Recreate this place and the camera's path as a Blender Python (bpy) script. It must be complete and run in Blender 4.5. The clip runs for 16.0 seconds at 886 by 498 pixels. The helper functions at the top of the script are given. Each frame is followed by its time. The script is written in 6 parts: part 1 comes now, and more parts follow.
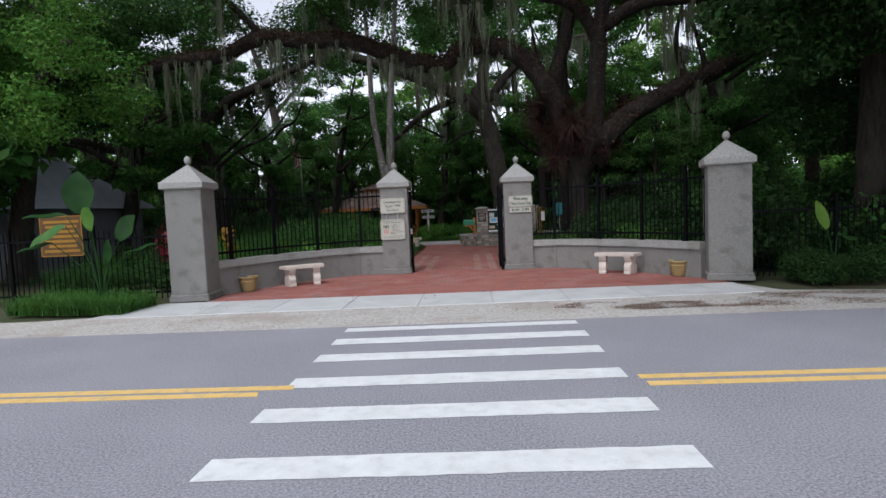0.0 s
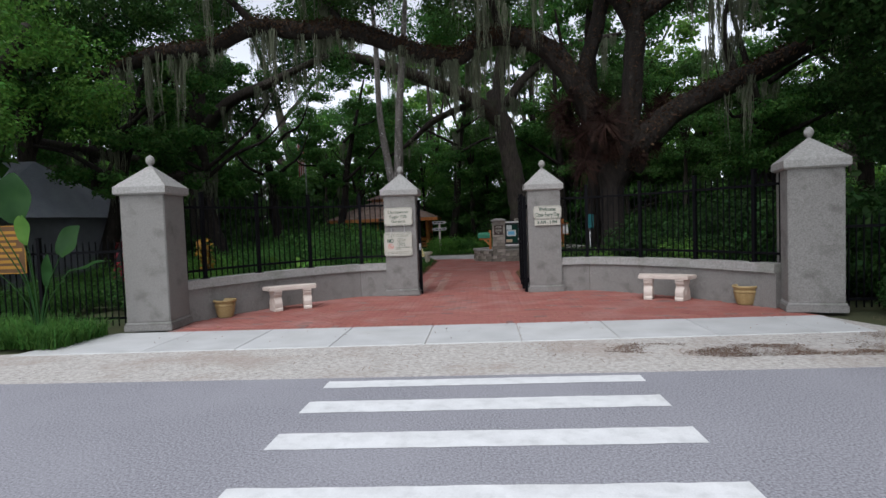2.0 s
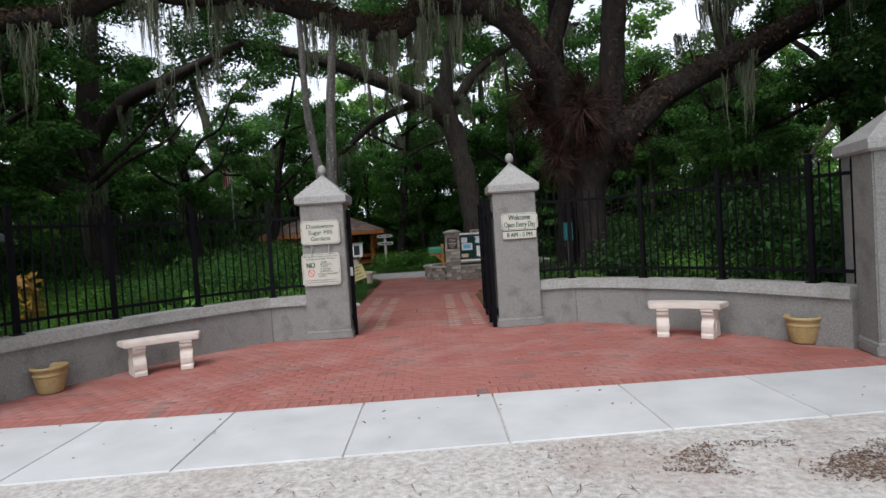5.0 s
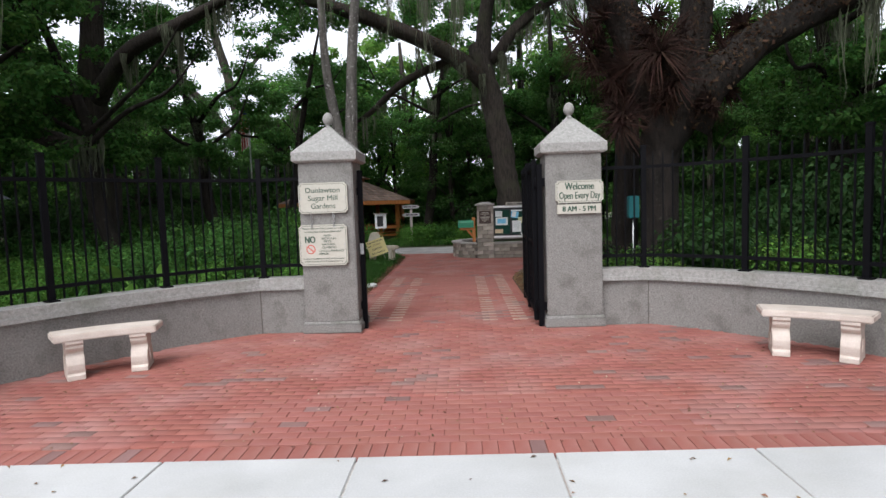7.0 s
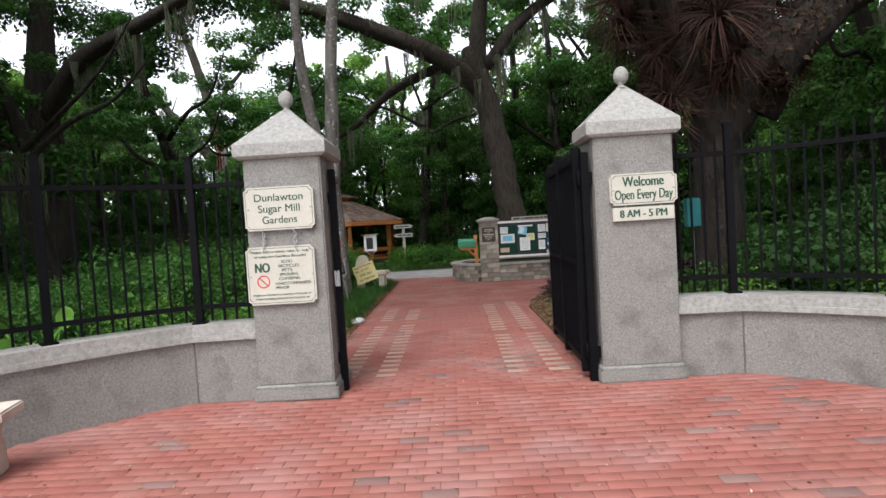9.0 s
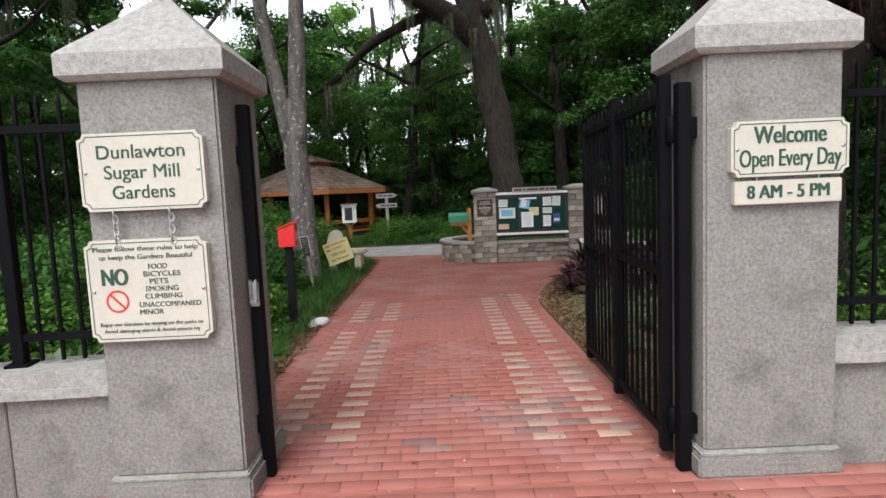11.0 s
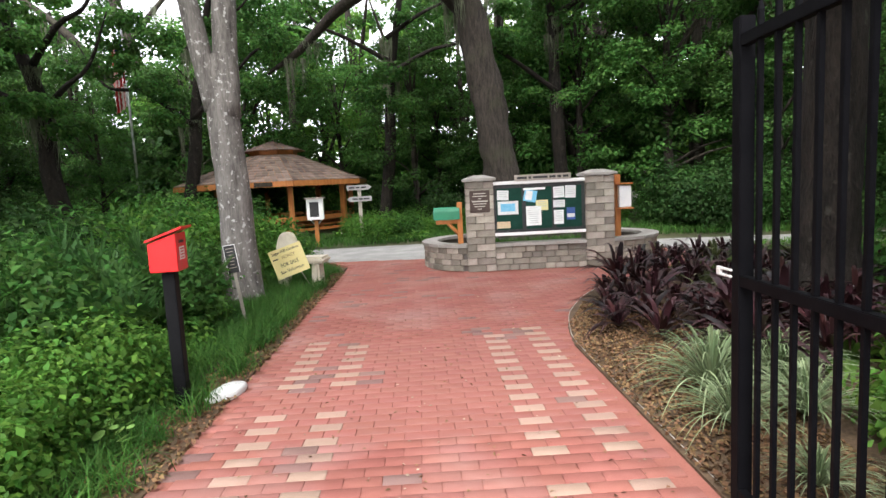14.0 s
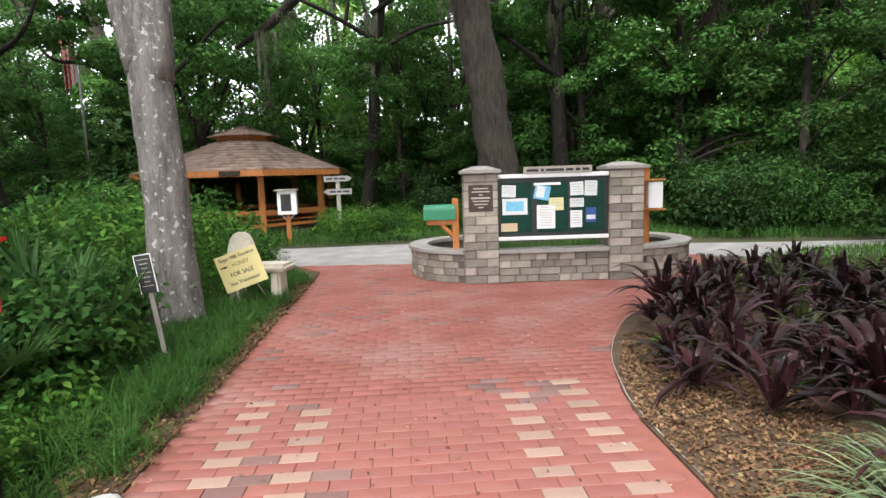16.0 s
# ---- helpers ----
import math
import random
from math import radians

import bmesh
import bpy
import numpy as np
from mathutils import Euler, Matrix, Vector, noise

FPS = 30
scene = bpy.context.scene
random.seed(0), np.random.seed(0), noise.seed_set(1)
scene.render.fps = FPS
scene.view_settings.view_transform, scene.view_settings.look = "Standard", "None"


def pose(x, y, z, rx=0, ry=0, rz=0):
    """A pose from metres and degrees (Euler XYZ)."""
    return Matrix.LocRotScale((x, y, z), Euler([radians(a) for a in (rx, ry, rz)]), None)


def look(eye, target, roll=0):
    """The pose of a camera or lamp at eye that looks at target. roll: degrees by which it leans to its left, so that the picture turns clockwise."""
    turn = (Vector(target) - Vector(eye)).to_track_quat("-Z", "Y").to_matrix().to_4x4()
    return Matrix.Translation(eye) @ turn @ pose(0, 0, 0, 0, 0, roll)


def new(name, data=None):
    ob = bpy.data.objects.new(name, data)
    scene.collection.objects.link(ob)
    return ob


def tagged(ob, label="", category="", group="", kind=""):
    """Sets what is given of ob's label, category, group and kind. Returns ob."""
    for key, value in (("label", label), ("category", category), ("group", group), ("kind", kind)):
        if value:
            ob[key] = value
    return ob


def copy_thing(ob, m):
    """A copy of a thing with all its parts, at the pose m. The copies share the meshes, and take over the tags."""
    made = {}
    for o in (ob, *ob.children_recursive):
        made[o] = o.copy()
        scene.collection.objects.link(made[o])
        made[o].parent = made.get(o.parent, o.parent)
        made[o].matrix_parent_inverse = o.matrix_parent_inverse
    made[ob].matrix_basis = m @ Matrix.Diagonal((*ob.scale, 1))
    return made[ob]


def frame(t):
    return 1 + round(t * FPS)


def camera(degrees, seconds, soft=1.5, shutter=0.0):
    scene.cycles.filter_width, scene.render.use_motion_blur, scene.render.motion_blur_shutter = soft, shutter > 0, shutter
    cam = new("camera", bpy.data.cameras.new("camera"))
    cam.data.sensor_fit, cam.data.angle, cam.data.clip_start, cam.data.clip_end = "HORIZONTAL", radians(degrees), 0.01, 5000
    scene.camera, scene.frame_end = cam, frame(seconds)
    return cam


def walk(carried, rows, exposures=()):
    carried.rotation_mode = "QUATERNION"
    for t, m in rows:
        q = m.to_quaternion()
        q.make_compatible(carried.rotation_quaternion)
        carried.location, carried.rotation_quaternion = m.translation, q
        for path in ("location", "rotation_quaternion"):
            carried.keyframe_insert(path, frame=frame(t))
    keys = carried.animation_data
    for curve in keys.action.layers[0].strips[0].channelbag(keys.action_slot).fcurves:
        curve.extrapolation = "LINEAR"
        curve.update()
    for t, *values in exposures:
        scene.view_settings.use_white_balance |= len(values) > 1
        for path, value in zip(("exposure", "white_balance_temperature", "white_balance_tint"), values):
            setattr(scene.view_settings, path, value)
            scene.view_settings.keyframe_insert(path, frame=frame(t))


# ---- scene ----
import collections
import itertools

cam = camera(75.9, 16.0)
PATH = [
    (0, (0.211, 4.147, 1.501), (0.107, 6.14, 1.367), -2.5),
    (0.5, (0.182, 4.611, 1.485), (0.013, 6.602, 1.395), -4.9),
    (1, (0.141, 5.086, 1.484), (-0.029, 7.075, 1.354), -3.1),
    (1.5, (0.085, 5.599, 1.514), (0.018, 7.594, 1.39), -3.8),
    (2, (0.068, 6.108, 1.512), (-0.074, 8.101, 1.42), -2.1),
    (2.5, (0.097, 6.663, 1.493), (0.031, 8.656, 1.335), -4.2),
    (3, (0.095, 7.179, 1.495), (0.09, 9.175, 1.372), -1.9),
    (3.5, (0.098, 7.654, 1.519), (0.043, 9.653, 1.496), -1.6),
    (4, (0.183, 8.161, 1.538), (0.202, 10.16, 1.477), -3.5),
    (4.2, (0.158, 8.353, 1.554), (0.193, 10.352, 1.495), -3.7),
    (6.5, (-0.037, 10.549, 1.576), (-0.043, 12.545, 1.462), -2.6),
    (7, (-0.015, 11.059, 1.535), (-0.084, 13.052, 1.383), -1.9),
    (7.5, (-0.073, 11.542, 1.508), (-0.077, 13.534, 1.333), -2.6),
    (8, (-0.081, 12.011, 1.551), (-0.234, 14.005, 1.532), -3.1),
    (8.5, (-0.125, 12.566, 1.497), (-0.199, 14.564, 1.45), -2.5),
    (9, (-0.219, 13.104, 1.432), (-0.259, 15.102, 1.354), -3.5),
    (11.3, (-0.278, 15.453, 1.508), (-0.275, 17.443, 1.312), -2.5),
    (11.5, (-0.27, 15.609, 1.483), (-0.291, 17.601, 1.303), -2.7),
    (12, (-0.258, 16.106, 1.473), (-0.315, 18.092, 1.248), -1.4),
    (12.5, (-0.281, 16.52, 1.488), (-0.23, 18.508, 1.275), -3.1),
    (13, (-0.265, 16.982, 1.502), (-0.33, 18.97, 1.295), -1.8),
    (13.5, (-0.312, 17.422, 1.482), (-0.281, 19.409, 1.26), -1.7),
    (14, (-0.293, 17.831, 1.465), (-0.23, 19.817, 1.243), -3.0),
    (14.5, (-0.272, 18.226, 1.471), (-0.147, 20.202, 1.187), -1.4),
    (15, (-0.316, 18.658, 1.474), (-0.037, 20.623, 1.227), -2.6),
    (15.5, (-0.312, 19.135, 1.451), (-0.18, 21.114, 1.197), -1.9),
    (16, (-0.341, 19.552, 1.455), (-0.222, 21.533, 1.208), -1.9),
]
EXPOSURES = [(0.0, 0.50, 5950, 12), (3.5, 0.65, 6050, 12), (7.0, 1.08, 6150, 12), (9.0, 1.36, 6300, 12), (11.5, 1.48, 6350, 12), (12.5, 2.08, 6450, 12), (14.0, 2.28, 6450, 12), (16.0, 2.36, 6450, 12)]
walk(cam, [(t, look(eye, target, roll)) for t, eye, target, roll in PATH], EXPOSURES)

# ---- world and sun: a bright overcast day ----
world = bpy.data.worlds.new("overcast")
scene.world = world
world.use_nodes = True
wn, wl = world.node_tree.nodes, world.node_tree.links
sky = wn.new("ShaderNodeTexSky")
sky.sky_type, sky.sun_disc = "NISHITA", False
sky.sun_elevation, sky.sun_rotation = radians(56), radians(200)
sky.air_density, sky.dust_density, sky.ozone_density = 1.0, 1.0, 1.0
grey = wn.new("ShaderNodeHueSaturation")
grey.inputs["Saturation"].default_value = 0.15
wl.new(sky.outputs[0], grey.inputs["Color"])
wl.new(grey.outputs[0], wn["Background"].inputs[0])
wn["Background"].inputs[1].default_value = SKY_STRENGTH = 0.15
sun_data = bpy.data.lights.new("sun", "SUN")
sun_data.energy, sun_data.angle, sun_data.color = 1.5, radians(40), (1.0, 0.98, 0.95)
sun = new("sun", sun_data)
sun.matrix_world = look((0, 0, 30), (6.9, 18.9, 0))

rng = np.random.default_rng(7)
rnd = random.Random(11)


# ---- materials ----
def material(name, low, high, rough=0.8, scale=8.0, fine=60.0, bump=0.15, metal=0.0, spec=0.3, per_piece=0.0, tint=None, tint_scale=1.2, tint_amount=0.5, stretch=(1, 1, 1), tint_edge=(0.5, 0.75), translucent=0.0, bump_distance=0.01):
    """Two colours mixed by noise at two scales, an optional stain colour, relief and, for pieces, a shift of value."""
    m = bpy.data.materials.new(name)
    m.use_nodes = True
    n, l = m.node_tree.nodes, m.node_tree.links
    b = n["Principled BSDF"]
    geo = n.new("ShaderNodeNewGeometry")
    co = n.new("ShaderNodeTexCoord")
    mp = n.new("ShaderNodeMapping")
    mp.inputs["Scale"].default_value = stretch
    l.new(co.outputs["Object"], mp.inputs["Vector"])
    def noise_at(s, detail=4.0, plain=False):
        t = n.new("ShaderNodeTexNoise")
        t.inputs["Scale"].default_value, t.inputs["Detail"].default_value = s, detail
        l.new(co.outputs["Object"] if plain else mp.outputs[0], t.inputs["Vector"])
        return t.outputs["Fac"]
    def math_node(op, a, c):
        t = n.new("ShaderNodeMath")
        t.operation = op
        for i, v in enumerate((a, c)):
            if isinstance(v, (int, float)):
                t.inputs[i].default_value = v
            else:
                l.new(v, t.inputs[i])
        return t.outputs[0]
    def mix(fac, a, c):
        t = n.new("ShaderNodeMix")
        t.data_type = "RGBA"
        for sock, v in ((t.inputs[0], fac), (t.inputs[6], a), (t.inputs[7], c)):
            if isinstance(v, (int, float)):
                sock.default_value = v
            elif isinstance(v, tuple):
                sock.default_value = (*v, 1)
            else:
                l.new(v, sock)
        return t.outputs[2]
    big, small = noise_at(scale), noise_at(fine, 3.0)
    both = math_node("ADD", math_node("MULTIPLY", big, 0.6), math_node("MULTIPLY", small, 0.4))
    ramp = n.new("ShaderNodeMapRange")
    ramp.inputs[1].default_value, ramp.inputs[2].default_value = 0.32, 0.68
    l.new(both, ramp.inputs[0])
    col = mix(ramp.outputs[0], low, high)
    if tint:
        t = n.new("ShaderNodeMapRange")
        t.inputs[1].default_value, t.inputs[2].default_value, t.inputs[4].default_value = *tint_edge, tint_amount
        l.new(noise_at(tint_scale, 5.0, True), t.inputs[0])
        col = mix(t.outputs[0], col, tint)
    if per_piece:
        info = n.new("ShaderNodeObjectInfo")
        own = math_node("FRACT", math_node("ADD", info.outputs["Random"], geo.outputs["Random Per Island"]), 0.0)
        hs = n.new("ShaderNodeHueSaturation")
        l.new(col, hs.inputs["Color"])
        l.new(math_node("ADD", math_node("MULTIPLY", own, per_piece), 1.0 - per_piece / 2), hs.inputs["Value"])
        other = math_node("FRACT", math_node("MULTIPLY", own, 7.31), 0.0)
        l.new(math_node("ADD", math_node("MULTIPLY", other, 0.04 * min(per_piece, 1.0)), 0.5 - 0.02 * min(per_piece, 1.0)), hs.inputs["Hue"])
        col = hs.outputs[0]
    l.new(col, b.inputs["Base Color"])
    b.inputs["Roughness"].default_value, b.inputs["Metallic"].default_value = rough, metal
    b.inputs["Specular IOR Level"].default_value = spec
    if bump:
        bp = n.new("ShaderNodeBump")
        bp.inputs["Strength"].default_value, bp.inputs["Distance"].default_value = bump, bump_distance
        l.new(both, bp.inputs["Height"])
        l.new(bp.outputs[0], b.inputs["Normal"])
    if translucent:
        tr = n.new("ShaderNodeBsdfTranslucent")
        l.new(col, tr.inputs[0])
        ms = n.new("ShaderNodeMixShader")
        ms.inputs[0].default_value = translucent
        l.new(b.outputs[0], ms.inputs[1])
        l.new(tr.outputs[0], ms.inputs[2])
        l.new(ms.outputs[0], n["Material Output"].inputs[0])
    return m


def leaf(name, low, high, rough=0.6, translucent=0.42, per_piece=0.9):
    return material(name, low, high, rough, 0.6, 4.0, 0.0, per_piece=per_piece, translucent=translucent, spec=0.15)


ASPHALT = material("asphalt", (0.085, 0.084, 0.093), (0.40, 0.394, 0.422), 0.9, 58, 150, 0.5, tint=(0.33, 0.325, 0.345), tint_scale=0.7, tint_amount=0.35, tint_edge=(0.42, 0.7))
ROAD_WHITE = material("road_paint", (0.56, 0.56, 0.55), (0.72, 0.72, 0.71), 0.7, 5, 120, 0.25, tint=(0.42, 0.42, 0.41), tint_scale=9, tint_amount=0.45)
ROAD_YELLOW = material("yellow_paint", (0.62, 0.41, 0.13), (0.74, 0.50, 0.18), 0.7, 5, 120, 0.25, tint=(0.32, 0.28, 0.20), tint_scale=9, tint_amount=0.6)
SHELL = material("shell_grit", (0.27, 0.245, 0.22), (0.57, 0.545, 0.505), 0.95, 22, 80, 1.0, tint=(0.27, 0.20, 0.155), tint_scale=0.9, tint_amount=0.7)
GRAVEL = material("pale_gravel", (0.19, 0.186, 0.178), (0.37, 0.36, 0.345), 0.95, 2, 60, 0.5)
SLAB = material("walk_concrete", (0.40, 0.40, 0.39), (0.52, 0.52, 0.51), 0.85, 2, 90, 0.2, per_piece=0.12, tint=(0.36, 0.35, 0.32), tint_scale=1.4, tint_amount=0.35)
STUCCO = material("aged_stucco", (0.125, 0.120, 0.110), (0.275, 0.264, 0.244), 0.92, 62, 170, 1.0, tint=(0.078, 0.071, 0.061), tint_scale=3.6, tint_amount=0.6, tint_edge=(0.53, 0.76), bump_distance=0.008)
COPING = material("coping_concrete", (0.205, 0.198, 0.184), (0.37, 0.36, 0.338), 0.9, 30, 120, 0.7, tint=(0.13, 0.14, 0.10), tint_scale=1.8, tint_amount=0.55)
CAST = material("cast_stone", (0.46, 0.39, 0.335), (0.61, 0.54, 0.475), 0.8, 6, 80, 0.3, tint=(0.38, 0.31, 0.25), tint_scale=4, tint_amount=0.4)
OCHRE = material("ochre_glaze", (0.24, 0.165, 0.065), (0.38, 0.28, 0.13), 0.5, 6, 50, 0.2, tint=(0.20, 0.16, 0.08), tint_scale=5)
BRICK = material("red_paver", (0.235, 0.078, 0.061), (0.315, 0.122, 0.098), 0.9, 1.6, 130, 0.2, per_piece=0.15, tint=(0.33, 0.185, 0.165), tint_scale=1.3, tint_amount=0.7, tint_edge=(0.46, 0.72))
BRICK_CREAM = material("cream_paver", (0.295, 0.188, 0.145), (0.385, 0.265, 0.208), 0.9, 3, 110, 0.3, per_piece=0.25)
BRICK_GREY = material("grey_paver", (0.175, 0.095, 0.084), (0.245, 0.148, 0.132), 0.9, 3, 110, 0.3, per_piece=0.3)
SAND = material("joint_sand", (0.24, 0.085, 0.065), (0.33, 0.13, 0.10), 0.95, 3, 90, 0.3)
IRON = material("black_iron", (0.002, 0.002, 0.003), (0.005, 0.005, 0.006), 0.6, 6, 70, 0.15, spec=0.07)
STEEL = material("galvanised", (0.35, 0.35, 0.36), (0.5, 0.5, 0.5), 0.4, 8, 60, 0.1, metal=0.9)
CREAM = material("cream_signboard", (0.40, 0.378, 0.318), (0.48, 0.457, 0.388), 0.5, 3, 40, 0.05)
GREEN_INK = material("green_lettering", (0.015, 0.05, 0.03), (0.03, 0.075, 0.05), 0.5, 20, 90, 0.0)
RED_INK = material("red_lettering", (0.45, 0.03, 0.02), (0.55, 0.05, 0.04), 0.5, 20, 90, 0.0)
DARK_INK = material("dark_lettering", (0.02, 0.02, 0.02), (0.04, 0.04, 0.04), 0.5, 20, 90, 0.0)
RED = material("red_enamel", (0.60, 0.012, 0.014), (0.70, 0.022, 0.024), 0.35, 5, 50, 0.05, spec=0.5)
BLACK = material("black_paint", (0.003, 0.003, 0.004), (0.009, 0.009, 0.010), 0.6, 5, 60, 0.15, spec=0.12)
YELLOW = material("yellow_board", (0.68, 0.58, 0.24), (0.76, 0.66, 0.32), 0.6, 4, 50, 0.05)
AMBER = material("amber_paint", (0.25, 0.125, 0.011), (0.33, 0.17, 0.017), 0.6, 4, 50, 0.05)
BROWN = material("brown_board", (0.075, 0.036, 0.012), (0.11, 0.055, 0.018), 0.6, 4, 50, 0.05)
WHITE = material("white_paint", (0.72, 0.72, 0.70), (0.82, 0.82, 0.80), 0.5, 5, 60, 0.05)
PAPER = material("paper", (0.62, 0.64, 0.62), (0.74, 0.76, 0.74), 0.7, 9, 40, 0.0, per_piece=0.25)
BLUE_PAPER = material("blue_print", (0.10, 0.40, 0.62), (0.25, 0.55, 0.72), 0.7, 14, 60, 0.0)
DARK_BLUE = material("dark_blue_print", (0.02, 0.06, 0.22), (0.06, 0.12, 0.32), 0.7, 14, 60, 0.0)
YELLOW_PAPER = material("yellow_sheet", (0.62, 0.58, 0.28), (0.72, 0.68, 0.36), 0.7, 9, 40, 0.0)
TAN_PAPER = material("tan_sheet", (0.52, 0.40, 0.25), (0.60, 0.48, 0.32), 0.7, 9, 40, 0.0)
FELT = material("green_felt", (0.003, 0.030, 0.020), (0.007, 0.048, 0.032), 0.9, 9, 120, 0.1)
GREEN_BOX = material("green_enamel", (0.006, 0.16, 0.075), (0.012, 0.21, 0.10), 0.35, 5, 60, 0.05, spec=0.5)
BRONZE = material("bronze_plaque", (0.045, 0.028, 0.022), (0.075, 0.05, 0.04), 0.5, 8, 60, 0.1)
CEDAR = material("cedar_wood", (0.33, 0.115, 0.028), (0.50, 0.20, 0.06), 0.6, 4, 40, 0.25, stretch=(6, 6, 1))
GREY_WOOD = material("weathered_wood", (0.26, 0.23, 0.19), (0.40, 0.37, 0.32), 0.85, 4, 50, 0.35, stretch=(5, 5, 1))
SHINGLE = material("roof_shingle", (0.15, 0.105, 0.085), (0.29, 0.215, 0.175), 0.9, 3, 40, 0.4, per_piece=0.5)
ROOF_METAL = material("blue_grey_roof", (0.23, 0.245, 0.28), (0.33, 0.345, 0.385), 0.5, 2, 30, 0.1)
SIDING = material("grey_siding", (0.10, 0.105, 0.115), (0.16, 0.165, 0.175), 0.8, 2, 30, 0.2)
BLOCK = material("tumbled_block", (0.185, 0.160, 0.130), (0.36, 0.325, 0.275), 0.9, 5, 60, 0.6, per_piece=0.9)
BLOCK_CAP = material("block_cap", (0.25, 0.235, 0.215), (0.36, 0.34, 0.31), 0.9, 5, 60, 0.4, per_piece=0.2)
MORTAR = material("mortar", (0.10, 0.09, 0.08), (0.16, 0.145, 0.13), 0.95, 5, 60, 0.3)
BARK = material("oak_bark", (0.010, 0.008, 0.007), (0.060, 0.048, 0.038), 0.95, 7, 30, 1.0, stretch=(2.6, 2.6, 0.5), tint=(0.055, 0.06, 0.03), tint_scale=1.6, tint_amount=0.6, bump_distance=0.06)
# a darker bark than BARK, with small pale flecks
OAK_BARK = material("dark_oak_bark", (0.005, 0.004, 0.003), (0.031, 0.024, 0.019), 0.95, 5, 24, 1.0, stretch=(2.2, 2.2, 0.6), tint=(0.10, 0.10, 0.08), tint_scale=7, tint_amount=0.4, tint_edge=(0.62, 0.72), bump_distance=0.06)
PALE_BARK = material("pale_bark", (0.065, 0.058, 0.052), (0.25, 0.23, 0.21), 0.95, 4, 24, 1.0, stretch=(2.5, 2.5, 0.5), tint=(0.50, 0.49, 0.46), tint_scale=17, tint_amount=0.85, tint_edge=(0.60, 0.67), bump_distance=0.035)
MOSS = leaf("hanging_moss", (0.085, 0.098, 0.062), (0.165, 0.178, 0.12), 0.95, 0.25, 0.5)
OAK_LEAF = leaf("oak_leaf", (0.022, 0.056, 0.014), (0.070, 0.155, 0.034))
BRIGHT_LEAF = leaf("bright_leaf", (0.05, 0.135, 0.02), (0.125, 0.27, 0.045))
SHRUB_LEAF = leaf("shrub_leaf", (0.028, 0.085, 0.018), (0.085, 0.20, 0.04))
# sunlight put into the colour: brighter, more translucent green for the far crowns
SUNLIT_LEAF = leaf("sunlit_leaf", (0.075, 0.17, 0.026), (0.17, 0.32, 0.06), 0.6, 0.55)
# shade put into the colour: darker green for foliage under heavy cover
SHADED_LEAF = leaf("shaded_leaf", (0.017, 0.044, 0.013), (0.048, 0.110, 0.027))
GRASS = leaf("turf_blade", (0.03, 0.088, 0.017), (0.09, 0.21, 0.042))
LAWN_BLADE = leaf("lawn_blade", (0.06, 0.15, 0.02), (0.13, 0.28, 0.05))
FERN = leaf("fern_frond", (0.07, 0.17, 0.025), (0.17, 0.32, 0.06))
BROWN_FERN = leaf("dry_fern", (0.032, 0.019, 0.011), (0.080, 0.048, 0.028), 0.9, 0.15)
EPIPHYTE = leaf("dark_epiphyte", (0.008, 0.005, 0.004), (0.050, 0.024, 0.017), 0.8, 0.1)
PURPLE = material("purple_strap", (0.008, 0.006, 0.006), (0.062, 0.018, 0.022), 0.34, 0.6, 4, 0.0, per_piece=1.6, translucent=0.10, spec=0.34)
OLIVE = material("olive_strap", (0.035, 0.045, 0.014), (0.12, 0.13, 0.05), 0.35, 0.6, 4, 0.0, per_piece=1.0, translucent=0.2, spec=0.5)
VARIEGATED = leaf("pale_strap", (0.10, 0.16, 0.065), (0.35, 0.41, 0.25), 0.5, 0.3, 0.9)
PALM = leaf("palm_frond", (0.03, 0.085, 0.022), (0.085, 0.18, 0.05), 0.45, 0.25, 0.6)
BANANA = leaf("broad_leaf", (0.014, 0.05, 0.013), (0.038, 0.10, 0.026), 0.35, 0.4, 0.4)
PALE_LITTER = leaf("pale_crumb", (0.22, 0.16, 0.10), (0.50, 0.42, 0.32), 0.9, 0.05, 0.8)
LITTER = leaf("fallen_leaf", (0.07, 0.04, 0.02), (0.29, 0.175, 0.092), 0.8, 0.1, 1.0)
DRY_LITTER = leaf("reddish_litter", (0.125, 0.08, 0.058), (0.275, 0.19, 0.14), 0.9, 0.05, 0.6)
SOIL = material("forest_floor", (0.035, 0.040, 0.018), (0.085, 0.085, 0.04), 0.95, 0.9, 30, 0.5, tint=(0.03, 0.06, 0.016), tint_scale=0.4, tint_amount=0.8)
MULCH = material("leaf_mulch", (0.045, 0.029, 0.018), (0.14, 0.092, 0.056), 0.95, 6, 45, 0.8, bump_distance=0.02)
FLAG_RED = material("flag_red", (0.42, 0.02, 0.03), (0.5, 0.03, 0.04), 0.8, 5, 40, 0.0)
FLAG_BLUE = material("flag_blue", (0.015, 0.03, 0.14), (0.025, 0.045, 0.18), 0.8, 5, 40, 0.0)


# ---- mesh helpers ----
def part(name, bm, mat, parent=None, label=""):
    """Links a bmesh as one mesh object, under parent if there is one."""
    me = bpy.data.meshes.new(name)
    bm.to_mesh(me)
    bm.free()
    me.materials.append(mat)
    ob = new(name, me)
    ob.parent = parent
    return tagged(ob, label)


def again(ob, m):
    """Another object on the same mesh, under the same parent."""
    o = ob.copy()
    scene.collection.objects.link(o)
    o.matrix_basis = m
    return o


def thing(name, x, y, z=0.0, rz=0.0, label="", category="", group="", kind=""):
    e = new(name)
    e.matrix_basis = pose(x, y, z, 0, 0, rz)
    return tagged(e, label, category, group, kind)


